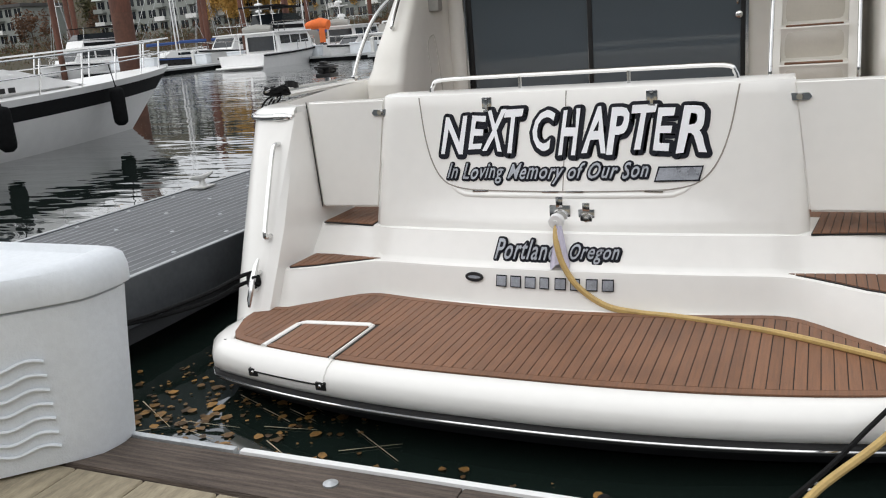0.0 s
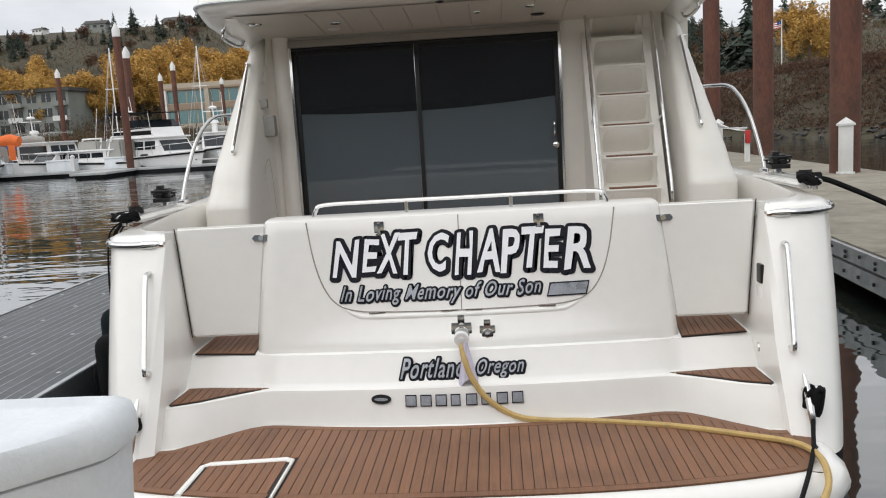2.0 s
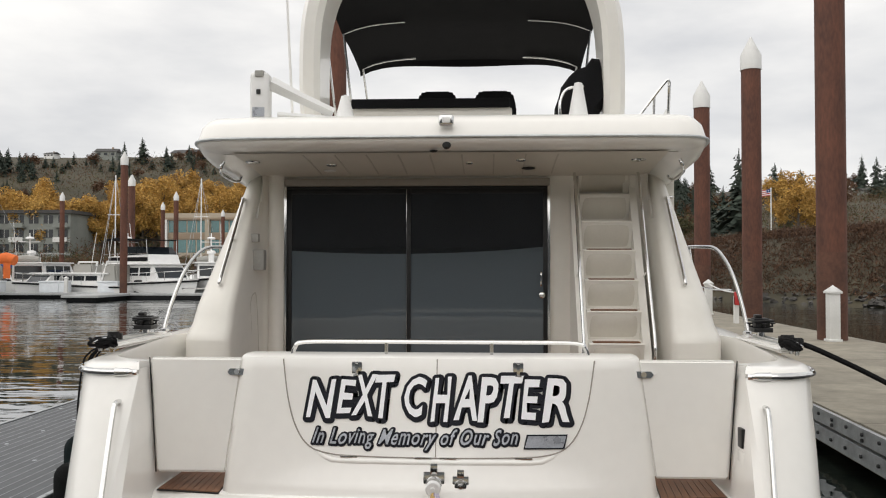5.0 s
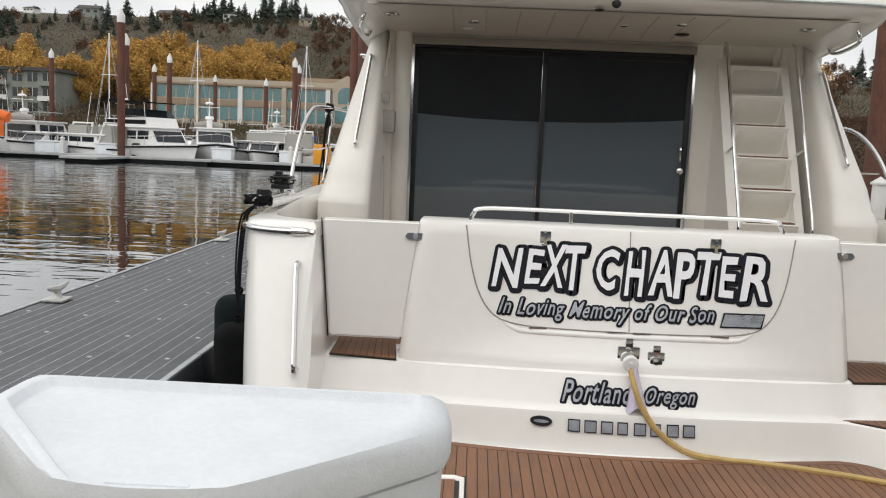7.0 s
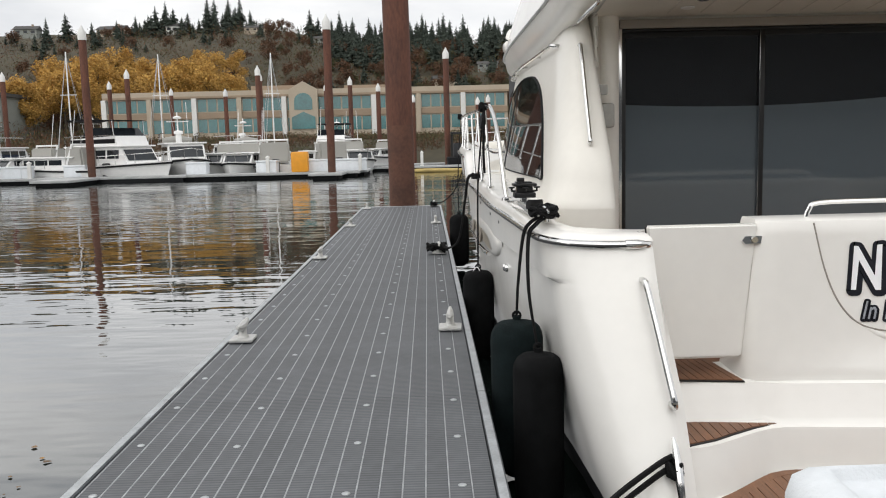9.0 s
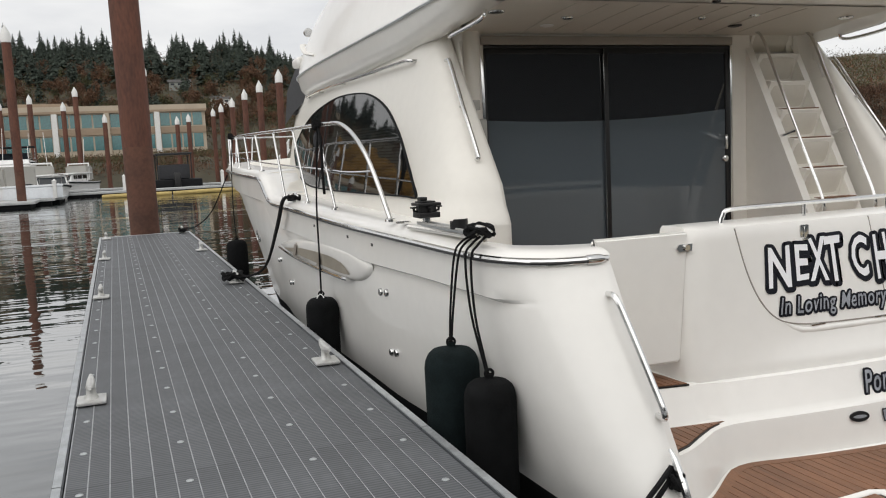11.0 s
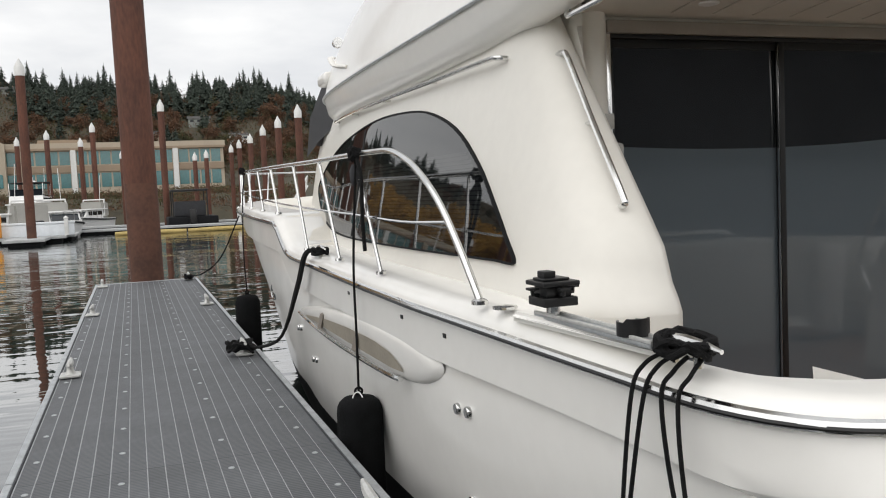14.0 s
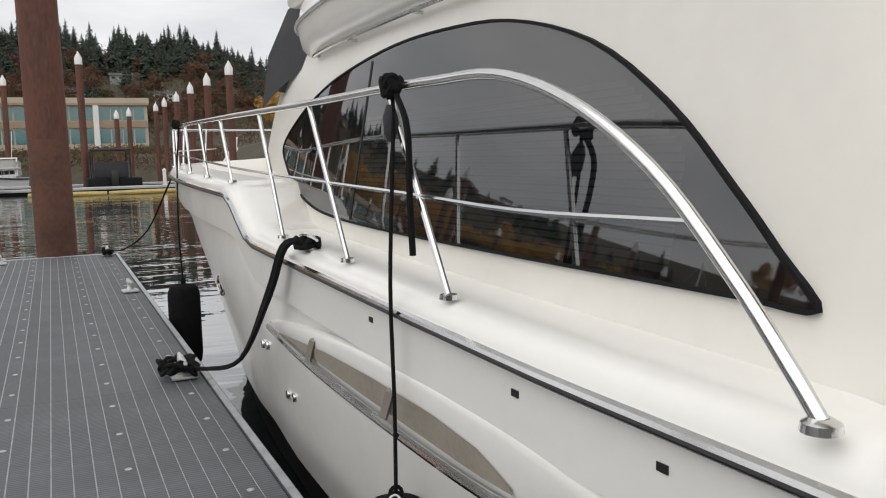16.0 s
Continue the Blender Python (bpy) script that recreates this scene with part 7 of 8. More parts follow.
            for sg in (-1, 1):
                for ya, yb in ((y1 - 0.6, y1 - 0.7), (y0 - 0.3, y0 - 0.45)):
                    bm = BM()
                    tube(bm, [(sg * w * 0.9, ya, z0 + ch + 0.6), (sg * w * 0.92, yb, z0 + ch + 1.85)], 0.03, 5)
                    part("canvas_pole", bm, M["steel"], rf)
            bm = BM()
            grid(bm, [[(-w * 0.94, y0 - 0.41, z0 + ch + q), (w * 0.94, y0 - 0.41, z0 + ch + q)] for q in (0.14, 0.6)])
            grid(bm, [[(sg_ * w * 0.925, y0 - 0.38, z0 + ch + q), (sg_ * w * 0.925, y1 - 0.5, z0 + ch + q)] for sg_ in (-1,) for q in (0.25, 0.55)])
            grid(bm, [[(w * 0.925, y0 - 0.38, z0 + ch + q), (w * 0.925, y1 - 0.5, z0 + ch + q)] for q in (0.25, 0.55)])
            part("flybridge_band", bm, M["canvas"], rf, "black canvas band")
            for sg in (-1, 1):
                bm = BM()
                tube(bm, [(sg * w, y0 - 0.85, z0), (sg * w, y0 - 0.85, z0 + ch)], 0.045, 6)
                part("roof_post", bm, M["white"], rf)
            part("swim_platform", box(BM(), (-B * 0.42, -L / 2 - 0.8, 0.12), (B * 0.42, -L / 2 + 0.02, 0.22), 0.04), M["white"], t)
        if style == "trawler":
            bm = BM()
            lathe(bm, [(0.22, z0 + ch + 0.1), (0.22, z0 + ch + 0.75), (0.35, z0 + ch + 0.8), (0.3, z0 + ch + 1.0), (0.0001, z0 + ch + 1.05)], (0, y0 + 0.4, 0), 12)
            part("radar_mast", bm, M["white"], rf)
        if style == "express":
            bm = BM()
            prism(bm, [(y0 - 1.6, z0 + 0.1), (y0 - 0.1, z0 + 0.1), (y0 - 0.1, z0 + ch + 0.75), (y0 - 1.5, z0 + ch + 0.7)], lambda y, z: (-w * 0.98, y, z), lambda y, z: (w * 0.98, y, z))
            bmesh.ops.bevel(bm, geom=list(bm.edges), offset=0.12, segments=2, affect="EDGES")
            part("cockpit_canvas", bm, M["speaker"], t, "grey cockpit canvas")
            bm = BM()
            tube(bm, [(-w, y0 - 0.2, z0 + 0.2), (-w * 0.9, y0 - 0.7, z0 + ch + 0.9), (w * 0.9, y0 - 0.7, z0 + ch + 0.9), (w, y0 - 0.2, z0 + 0.2)], 0.09, 6)
            part("arch", bm, M["white"], t)
            bm = BM()
            box(bm, (-0.25, -L / 2 - 0.6, 0.1), (0.25, -L / 2 - 0.05, 1.25), 0.12)
            part("outboard_engine", bm, M["black"], t)
        else:
            for sg in (-1, 1):
                bm = BM()
                tube(bm, [(sg * w, y0 - 0.85, z0 + ch + 0.1), (sg * w, y0 - 0.85, z0 + ch + 0.75), (sg * w, y0 + 0.8, z0 + ch + 0.8), (sg * w, y1 - 0.3, z0 + ch + 0.8)], 0.03, 5)
                for yy_ in (y0, y0 + 0.9):
                    tube(bm, [(sg * w, yy_, z0 + ch + 0.1), (sg * w, yy_, z0 + ch + 0.78)], 0.025, 5)
                part("upper_rail", bm, M["steel"], rf)
            bm = BM()
            tube(bm, [(-w * 0.8, y0 - 0.5, z0 + ch + 0.3), (0, y0 - 0.55, z0 + ch + 0.38), (w * 0.8, y0 - 0.5, z0 + ch + 0.3)], [0.22, 0.3, 0.22], 8)
            part("roof_dinghy", bm, M["speaker"], rf, "grey dinghy on the roof")
            bm = BM()
            tube(bm, [(0, y0 + 0.2, z0 + ch), (0, y0 + 0.1, z0 + ch + 2.4)], [0.07, 0.04], 6)
            tube(bm, [(-0.8, y0 + 0.15, z0 + ch + 1.7), (0.8, y0 + 0.15, z0 + ch + 1.7)], 0.03, 5)
            lathe(bm, [(0.3, -0.08), (0.32, 0.02), (0.2, 0.1), (0.0001, 0.12)], (0, y0 + 0.1, z0 + ch + 2.0), 12)
            part("signal_mast", bm, M["white"], rf)
        bm = BM()
        tube(bm, [(-w * 0.6, y0 - 0.3, z0 + ch), (-w * 0.6, y0 - 0.9, z0 + ch + 3.2)], 0.02, 5)
        part("antenna", bm, M["white"], rf)
    if style == "sail":
        bm = BM()
        prism(bm, [(-L * 0.15, H * 0.9), (L * 0.22, H * 0.95), (L * 0.14, H + 0.5), (-L * 0.13, H + 0.5)], lambda y, z: (-B * 0.26, y, z), lambda y, z: (B * 0.26, y, z))
        cb = part("cabin", bm, M["white"], t)
        for sg in (-1, 1):
            part("side_window", box(BM(), (sg * B * 0.262 - 0.012, -L * 0.08, H + 0.15), (sg * B * 0.262 + 0.012, L * 0.08, H + 0.38)), M["darkglass"], cb)
        bm = BM()
        tube(bm, [(0, L * 0.08, H), (0, L * 0.08, H + L * 0.96)], 0.055, 8)
        ms = part("mast", bm, M["white"], t)
        bm = BM()
        tube(bm, [(0, L * 0.06, H + 1.3), (0, -L * 0.33, H + 1.25)], [0.13, 0.17], 8)
        part("boom_sail", bm, M["blue"], ms)
        for py, px in ((L * 0.49, 0), (-L * 0.49, 0), (L * 0.06, B * 0.45), (L * 0.06, -B * 0.45)):
            bm = BM()
            tube(bm, [(0, L * 0.08, H + L * 0.95), (px, py, H)], 0.018 if py > 0 else 0.012, 4)
            part("stay", bm, M["alu"], ms)
        bm = BM()
        tube(bm, [(-B * 0.22, L * 0.08, H + L * 0.6), (B * 0.22, L * 0.08, H + L * 0.6)], 0.03, 5)
        part("spreader", bm, M["white"], ms)
    # rails round the bow
    for sg in (-1, 1):
        bm = BM()
        pts = [(sg * max(0.02, u - 0.08), y, z + 0.62) for u, y, z in rows[-1][7:]]
        tube(bm, pts, 0.022, 5)
        for u, y, z in rows[-1][7::2]:
            tube(bm, [(sg * max(0.02, u - 0.08), y, z - 0.05), (sg * max(0.02, u - 0.08), y, z + 0.62)], 0.018, 5)
        part("bow_rail", bm, M["steel"], t)
    return t


b_cru = boat(11.5, 3.9, 1.15, "cruiser", "white cabin cruiser with a black flybridge canvas moored at a dock")
b_tra = boat(11.0, 3.7, 1.3, "trawler", "white trawler yacht with a long cabin moored at a dock")
b_exp = boat(8.5, 2.9, 1.0, "express", "small white express boat moored at a dock")
b_sai = boat(9.5, 3.0, 1.0, "sail", "white sailing boat with bare mast moored at a dock")
# boats along the far dock: model, place, heading
near_row = [(b_cru, -26.0, 60.8, -122), (b_tra, -22.0, 63.5, -158), (b_exp, -19.9, 66.0, 172), (b_exp, -17.2, 62.6, 176), (b_exp, -15.4, 63.6, 12), (b_exp, -9.7, 67.5, -166),
            (b_exp, -30.2, 60.6, 70), (b_exp, -33.0, 61.8, 160), (b_sai, -26.6, 75, 176), (b_sai, -33.2, 72, 184), (b_sai, -17.3, 76, 178), (b_exp, -12.2, 65.4, 24), (b_cru, -37.2, 55.4, 6)]
spots = [(b_cru, -60, 60, -175), (b_tra, -37.2, 67, 0), (b_tra, -48, 66, 180), (b_tra, -54, 78, 178), (b_exp, -51, 71, 0), (b_exp, -65, 67, 10), (b_sai, -44.5, 72, 184), (b_sai, -57, 72, 0),
         (b_sai, -63, 74, 0), (b_exp, -9, 86, 180), (b_tra, -22.5, 83, 0), (b_cru, -13, 83, 180), (b_sai, -70, 66, 190), (b_exp, -42.5, 64, 80)]
used = set()
rq = random.Random(3)
for b, x, y, a in near_row + [(b, x, y, a + rq.uniform(-34, 34)) for b, x, y, a in spots]:
    if b.name not in used:
        used.add(b.name)
        b.matrix_basis = pose(x, y, WZ, 0, 0, a)
    else:
        copy_thing(b, pose(x, y, WZ, 0, 0, a))
dk = boat(10.5, 3.0, 1.0, "sail", "dark-hulled sailing boat moored at a dock")
for ch_ in dk.children:
    if ch_.name.startswith("hull"):
        ch_.data.materials[0] = M["darkhull"]
dk.matrix_basis = pose(-53.5, 64.5, WZ, 0, 0, 135)
oc = thing("sail_cover", (-38.0, 62.0, 0.55), "bright orange sail cover over a moored boat", "boat cover", org=(-38.3, 62.0, 1.0))
bm = BM()
tube(bm, [(-39.6, 62.0, 2.35), (-38.8, 62.0, 2.6), (-37.7, 62.0, 2.72), (-37.0, 62.0, 2.55)], [0.14, 0.34, 0.46, 0.4], 10)
grid(bm, [[(-37.75 + 0.55 * t, 61.7, 2.4 - 1.2 * f) for t in (0, 0.5, 1)] for f in (0, 0.5, 1)])
part("cover", bm, M["orange"], oc)


# neighbour in the next slip
nb = thing("neighbour_cruiser", (-15.9, 9.0, WZ), "white cruiser with a wide black stripe in the next slip", "boat", org=(0, 0, 0))
bm = BM()
stripe = BM()
bootb = BM()
rows = []
L = 17.0
for w in (0, 0.1, 0.35, 0.68, 0.9, 1.0):
    r = []
    for k in range(29):
        s = k / 28
        y = lerp(-9, lerp(7.4, 9.3, w), s)
        e = lerp(1.9, 3.0, w)
        u = lerp(1.75, 2.1, w ** 0.7) * (1 - max(0, (s - 0.4) / 0.6) ** e)
        r.append((u, y, lerp(-0.2, 1.02 + 0.42 * s ** 2, w)))
    rows.append(r)
for sg in (-1, 1):
    f = lambda r: [(sg * u, y, z) for u, y, z in r]
    grid(bm, [f(r) for r in rows[1:]])
    grid(stripe, [[(sg * (u + 0.006), y + 0.004, z) for u, y, z in r] for r in rows[3:5]])
    grid(bootb, [f(r) for r in rows[:2]])
grid(bm, [[(-u, y, z) for u, y, z in rows[-1]], [(0, y, z + 0.06) for u, y, z in rows[-1]], [(u, y, z) for u, y, z in rows[-1]]])
bmesh.ops.remove_doubles(bm, verts=list(bm.verts), dist=0.001)
bmesh.ops.recalc_face_normals(bm, faces=list(bm.faces))
nh = part("hull", bm, M["white"], nb, sharp=40)
part("hull_stripe", stripe, M["boot"], nh, "wide black stripe")
part("boot_stripe", bootb, M["boot"], nh)
bm = BM()
prism(bm, [(-7, 1.0), (5.4, 1.2), (3.2, 1.75), (-2.0, 2.0), (-7, 2.0)], lambda y, z: (-1.45, y, z), lambda y, z: (1.45, y, z))
bmesh.ops.bevel(bm, geom=list(bm.edges), offset=0.12, segments=2, affect="EDGES")
nc = part("cabin", bm, M["white"], nb)
for a, b in ((-1.6, 0.4), (0.6, 2.4)):
    bm = BM()
    prism(bm, [(a, 1.45), (b, 1.42), (b - 0.15, 1.7), (a + 0.1, 1.8)], lambda y, z: (1.44, y, z), lambda y, z: (1.475, y, z))
    part("cabin_window", bm, M["darkglass"], nc)
bm = BM()
prism(bm, [(-6.5, 1.95), (-0.5, 1.95), (-1.4, 2.85), (-6.2, 2.95)], lambda y, z: (-1.3, y, z), lambda y, z: (1.3, y, z))
part("wheelhouse", bm, M["white"], nb)
bm = BM()
prism(bm, [(-5.5, 2.2), (-1.0, 2.2), (-1.5, 2.7), (-5.5, 2.75)], lambda y, z: (1.29, y, z), lambda y, z: (1.32, y, z))
part("wheelhouse_window", bm, M["darkglass"], nb)
for sg in (-1, 1):
    bm = BM()
    tube(bm, [(sg * max(0.0, u - 0.1), y + 0.15, z + 0.72) for u, y, z in rows[-1][9:]], 0.024, 6)
    rl = part("bow_rail", bm, M["steel"], nb)
    bm = BM()
    tube(bm, [(sg * max(0.0, u - 0.1), y + 0.08, z + 0.38) for u, y, z in rows[-1][9:]], 0.016, 6)
    part("mid_rail", bm, M["steel"], rl)
    for u, y, z in rows[-1][9::2]:
        bm = BM()
        tube(bm, [(sg * max(0.0, u - 0.1), y, z), (sg * max(0.0, u - 0.1), y + 0.15, z + 0.72)], 0.02, 6)
        part("stanchion", bm, M["steel"], rl)
for k in range(8):
    part("registration_bar", box(BM(), (1.455, 1.3 + 0.24 * k, 1.30), (1.462, 1.46 + 0.24 * k, 1.40)), M["black"], nb)
for x, y, z in ((-13.68, 11.1, 0.56), (-14.25, 14.6, 0.60)):
    fender("fender", (x, y, z), 0.16, 0.85, M["fleece"], "black fender hanging from the neighbouring cruiser")
    line("fender_line", [(x, y, z), (x - 0.1, y, z + 0.5)], 0.012, "short black fender line")

# ---- far docks ----
fd = thing("far_dock", (-30, 58, WZ), "long grey floating dock across the basin", "dock", kind="structure")
for lo, hi in (((-75, 57.2, -0.1), (-8.6, 59.0, 0.0)), ((-28.0, 52.0, -0.1), (-25.6, 57.2, 0.0)), ((-28.0, 56.9, -0.1), (-20, 57.2, 0.0)), ((-11.5, 53.5, -0.1), (-9.4, 57.2, 0.0)), ((-9.4, 66.5, -0.1), (9.0, 68.2, 0.0)), ((-75, 76, -0.1), (10, 77.6, 0.0)), ((-9.6, 59.0, -0.1), (-8.2, 66.5, 0.0)), ((-46, 50, -0.1), (-44.4, 57.2, 0)), ((-62, 50, -0.1), (-60.4, 57.2, 0))):
    thing_box("dock_deck", (lo[0], lo[1], -0.36), (hi[0], hi[1], -0.20), M["dockpale"], fd, 0.03)
    # floats made black: the shadow beneath the deck is in their colour
    thing_box("dock_float", (lo[0] + 0.25, lo[1] + 0.25, -0.75), (hi[0] - 0.25, hi[1] - 0.25, -0.36), M["boot"], fd)
bxo = thing("dock_locker", (-32, 58.4, -0.2), "white dock locker on the far dock", "dock locker", org=(0, 0, 0), group="dock lockers")
part("locker_body", box(BM(), (-0.7, -0.35, 0), (0.7, 0.35, 0.7), 0.05), M["boxwhite"], bxo)
part("locker_lid", box(BM(), (-0.75, -0.4, 0.7), (0.75, 0.4, 0.82), 0.05), M["boxwhite"], bxo)
for k, x in enumerate((-62, -56, -52.5, -47, -43.5, -39.4, -36.2, -31.4, -19.6, -11.4, -10.2, -8.9, -14.9, -27.8, -56, -50)):
    copy_thing(bxo, pose(x, 58.45 if k < 14 else 77.0, -0.2, 0, 0, 6 * math.sin(k * 3)))
for x, y in ((-47.5, 58), (-30.6, 57.8), (-14.8, 58), (-8.6, 58), (-4.5, 67.4), (2.5, 67.4)):
    copy_thing(pd, pose(x, y, -0.2, 0, 0, 0))
ab = thing("equipment_box", (-12.6, 57.8, 0), "tall amber equipment box on the far dock", "equipment box")
thing_box("cabinet", (-13.15, 57.4, -0.2), (-12.05, 58.3, 1.15), M["amber"], ab, 0.12)
bo = thing("containment_boom", (0, 62, WZ), "yellow floating containment boom", "boom")
for a, b in (((-6, 62.6), (-1.6, 61.8)), ((-1.5, 61.8), (3, 62.5)), ((3.1, 62.5), (7.6, 62.9))):
    bm = BM()
    tube(bm, spline([(a[0], a[1], WZ + 0.1), ((a[0] + b[0]) / 2, (a[1] + b[1]) / 2 - 0.3, WZ + 0.14), (b[0], b[1], WZ + 0.1)], 4), 0.14, 8)
    part("boom_section", bm, M["boom"], bo)
bh = thing("work_barge", (-0.5, 73, WZ), "dark work barge with a wheelhouse frame", "barge")
thing_box("barge_hull", (-2.4, 69.2, WZ - 0.2), (1.2, 74, 0.35), M["boot"], bh, 0.1)
thing_box("barge_house", (-1.9, 70.2, 0.35), (0.4, 73, 1.5), M["greycover"], bh, 0.15)
thing_box("barge_roof", (-2.1, 69.8, 2.25), (0.6, 73.3, 2.4), M["black"], bh, 0.05)
for x_, y_ in ((-2.0, 69.9), (0.5, 69.9), (-2.0, 73.2), (0.5, 73.2)):
    bm = BM()
    tube(bm, [(x_, y_, 0.3), (x_, y_, 2.3)], 0.05, 6)
    part("roof_post", bm, M["black"], bh)
part("outboard_engine", box(BM(), (-0.9, 68.7, -0.3), (-0.4, 69.3, 0.9), 0.12), M["black"], bh)
gw = thing("gangway", (11, 84, 0), "white truss gangway to the bank", "gangway")
for z in (0.4, 1.5):
    bm = BM()
    tube(bm, [(8.5, 78, z - 0.3), (13.5, 97, z + 2.2)], 0.09, 6)
    part("gangway_chord", bm, M["capwhite"], gw)
for k in range(10):
    bm = BM()
    a, b = Vector((8.5, 78, 0.1)).lerp(Vector((13.5, 97, 2.6)), k / 10), Vector((8.5, 78, 1.2)).lerp(Vector((13.5, 97, 3.7)), (k + 1) / 10)
    tube(bm, [a, b], 0.05, 5)
    part("gangway_brace", bm, M["capwhite"], gw)


# ---- buildings ----
def window_mesh(w, h, m):
    bm = BM()
    box(bm, (-w / 2, -0.02, 0), (w / 2, 0.06, h))
    me = bpy.data.meshes.new("window")
    bm.to_mesh(me)
    bm.free()
    me.materials.append(m)
    return me


off = thing("office_building", (-28, 166, 4.0), "long two-storey beige office building with teal windows", "office building")
X0, X1, YF, ZB = -65.0, 11.5, 165.0, 3.6
thing_box("wall", (X0, YF, ZB), (X1, YF + 16, 11.6), M["bldg"], off)
thing_box("parapet", (X0 - 0.3, YF - 0.35, 11.6), (X1 + 0.3, YF + 16.3, 12.5), M["bldg"], off)
thing_box("spandrel", (X0, YF - 0.25, 7.4), (X1, YF, 8.5), M["bldg2"], off)
thing_box("cornice", (X0 - 0.2, YF - 0.6, 11.2), (X1 + 0.2, YF, 11.6), M["bldg2"], off)
thing_box("penthouse", (-38, YF + 4, 12.5), (-27, YF + 10, 13.6), M["bldg2"], off)
thing_box("penthouse", (-20, YF + 5, 12.5), (-12, YF + 10, 13.4), M["bldg2"], off)
nb_ = 9
bw = (X1 - X0) / nb_
wm_up, wm_lo = window_mesh(1.62, 2.3, M["teal"]), window_mesh(1.62, 2.5, M["teal"])
for k in range(nb_):
    xa = X0 + k * bw
    thing_box("pilaster", (xa - 0.45, YF - 0.7, ZB), (xa + 0.45, YF, 11.2), M["bldg"] if k % 2 else M["capwhite"], off)
    for j in range(4):
        cx_ = xa + 0.45 + (bw - 0.9) * (j + 0.5) / 4
        for me, z in ((wm_up, 8.7), (wm_lo, 4.7)):
            ob = new("window", me)
            ob.parent = off
            ob.location = Vector((cx_, YF - 0.05, z)) - ORG[off.name]
gx0 = -27.2
bm = BM()
prism(bm, [(gx0 - 2.7, ZB), (gx0 + 2.7, ZB), (gx0 + 2.7, 12.4), (gx0, 13.9), (gx0 - 2.7, 12.4)], lambda x, z: (x, YF - 1.6, z), lambda x, z: (x, YF + 2, z))
gb = part("entrance_gable", bm, M["bldg"], off, "gabled entrance bay")
bm = BM()
prism(bm, [(gx0 - 1.7, 8.6), (gx0 + 1.7, 8.6)] + [(gx0 + 1.7 * math.cos(a), 10.2 + 1.5 * math.sin(a)) for a in [math.pi * k / 10 for k in range(11)]], lambda x, z: (x, YF - 1.68, z), lambda x, z: (x, YF - 1.5, z))
part("arched_window", bm, M["teal"], gb)
bm = BM()
prism(bm, [(gx0 - 2.2, 5), (gx0 + 2.2, 5), (gx0 + 2.2, 7.2), (gx0, 8.2), (gx0 - 2.2, 7.2)], lambda x, z: (x, YF - 1.9, z), lambda x, z: (x, YF - 1.5, z))
part("entrance_window", bm, M["teal"], gb)


def condo(x0, x1, y, zb, st, m, label):
    c = thing("apartment_building", ((x0 + x1) / 2, y, zb), label, "apartment building")
    H_ = 3.0 * st
    thing_box("wall", (x0, y, zb - 2), (x1, y + 14, zb + H_), m, c)
    thing_box("roof", (x0 - 0.6, y - 0.8, zb + H_), (x1 + 0.6, y + 14.5, zb + H_ + 0.7), M["roofgrey"], c)
    wme = window_mesh(2.0, 1.75, M["darkglass"])
    n = int((x1 - x0) / 3.0)
    for i in range(n):
        cx_ = x0 + (x1 - x0) * (i + 0.5) / n
        for s in range(st):
            ob = new("window", wme)
            ob.parent = c
            ob.location = Vector((cx_, y - 0.05, zb + 3 * s + 0.9)) - ORG[c.name]
            part("window_trim", box(BM(), (cx_ - 0.04, y - 0.09, zb + 3 * s + 0.9), (cx_ + 0.04, y - 0.065, zb + 3 * s + 2.65)), M["capwhite"], c)
            if i % 3 == 0:
                bm = BM()
                box(bm, (cx_ - 1.5, y - 1.4, zb + 3 * s), (cx_ + 1.5, y - 0.05, zb + 3 * s + 0.18))
                box(bm, (cx_ - 1.5, y - 1.4, zb + 3 * s + 0.18), (cx_ + 1.5, y - 1.32, zb + 3 * s + 1.0))
                part("balcony", bm, M["capwhite"] if s % 2 else m, c)
    return c


condo(-110, -88, 172, 4.0, 3, M["bldggrey"], "three-storey grey apartment block with balconies")
condo(-162, -116, 165, 4.5, 4, M["bldggrey"], "four-storey grey-green apartment block with balconies")
condo(-215, -170, 150, 4.2, 3, M["bldggrey"], "three-storey grey apartment block by the water")


def house_thing(w, d, h, m, rm):
    t = thing("house", (0, 0, 0), "house with a dark gable roof on the hillside", "house", org=(0, 0, 0), group="hillside houses")
    thing_box("wall", (-w / 2, 0, -3), (w / 2, d, h), m, t)
    bm = BM()
    prism(bm, [(-0.6, h), (d + 0.6, h), (d / 2, h + d * 0.32)], lambda y, z: (-w / 2 - 0.6, y, z), lambda y, z: (w / 2 + 0.6, y, z))
    part("roof", bm, rm, t)
    wme = window_mesh(1.8, 1.5, M["darkglass"])
    for i in range(3):
        ob = new("window", wme)
        ob.parent = t
        ob.location = (-w / 2 + w * (i + 0.5) / 3, -0.05, h - 2.3)
    part("chimney", box(BM(), (w * 0.2, d * 0.4, h), (w * 0.2 + 0.9, d * 0.4 + 0.9, h + d * 0.32 + 0.8)), M["bldg2"], t)
    return t


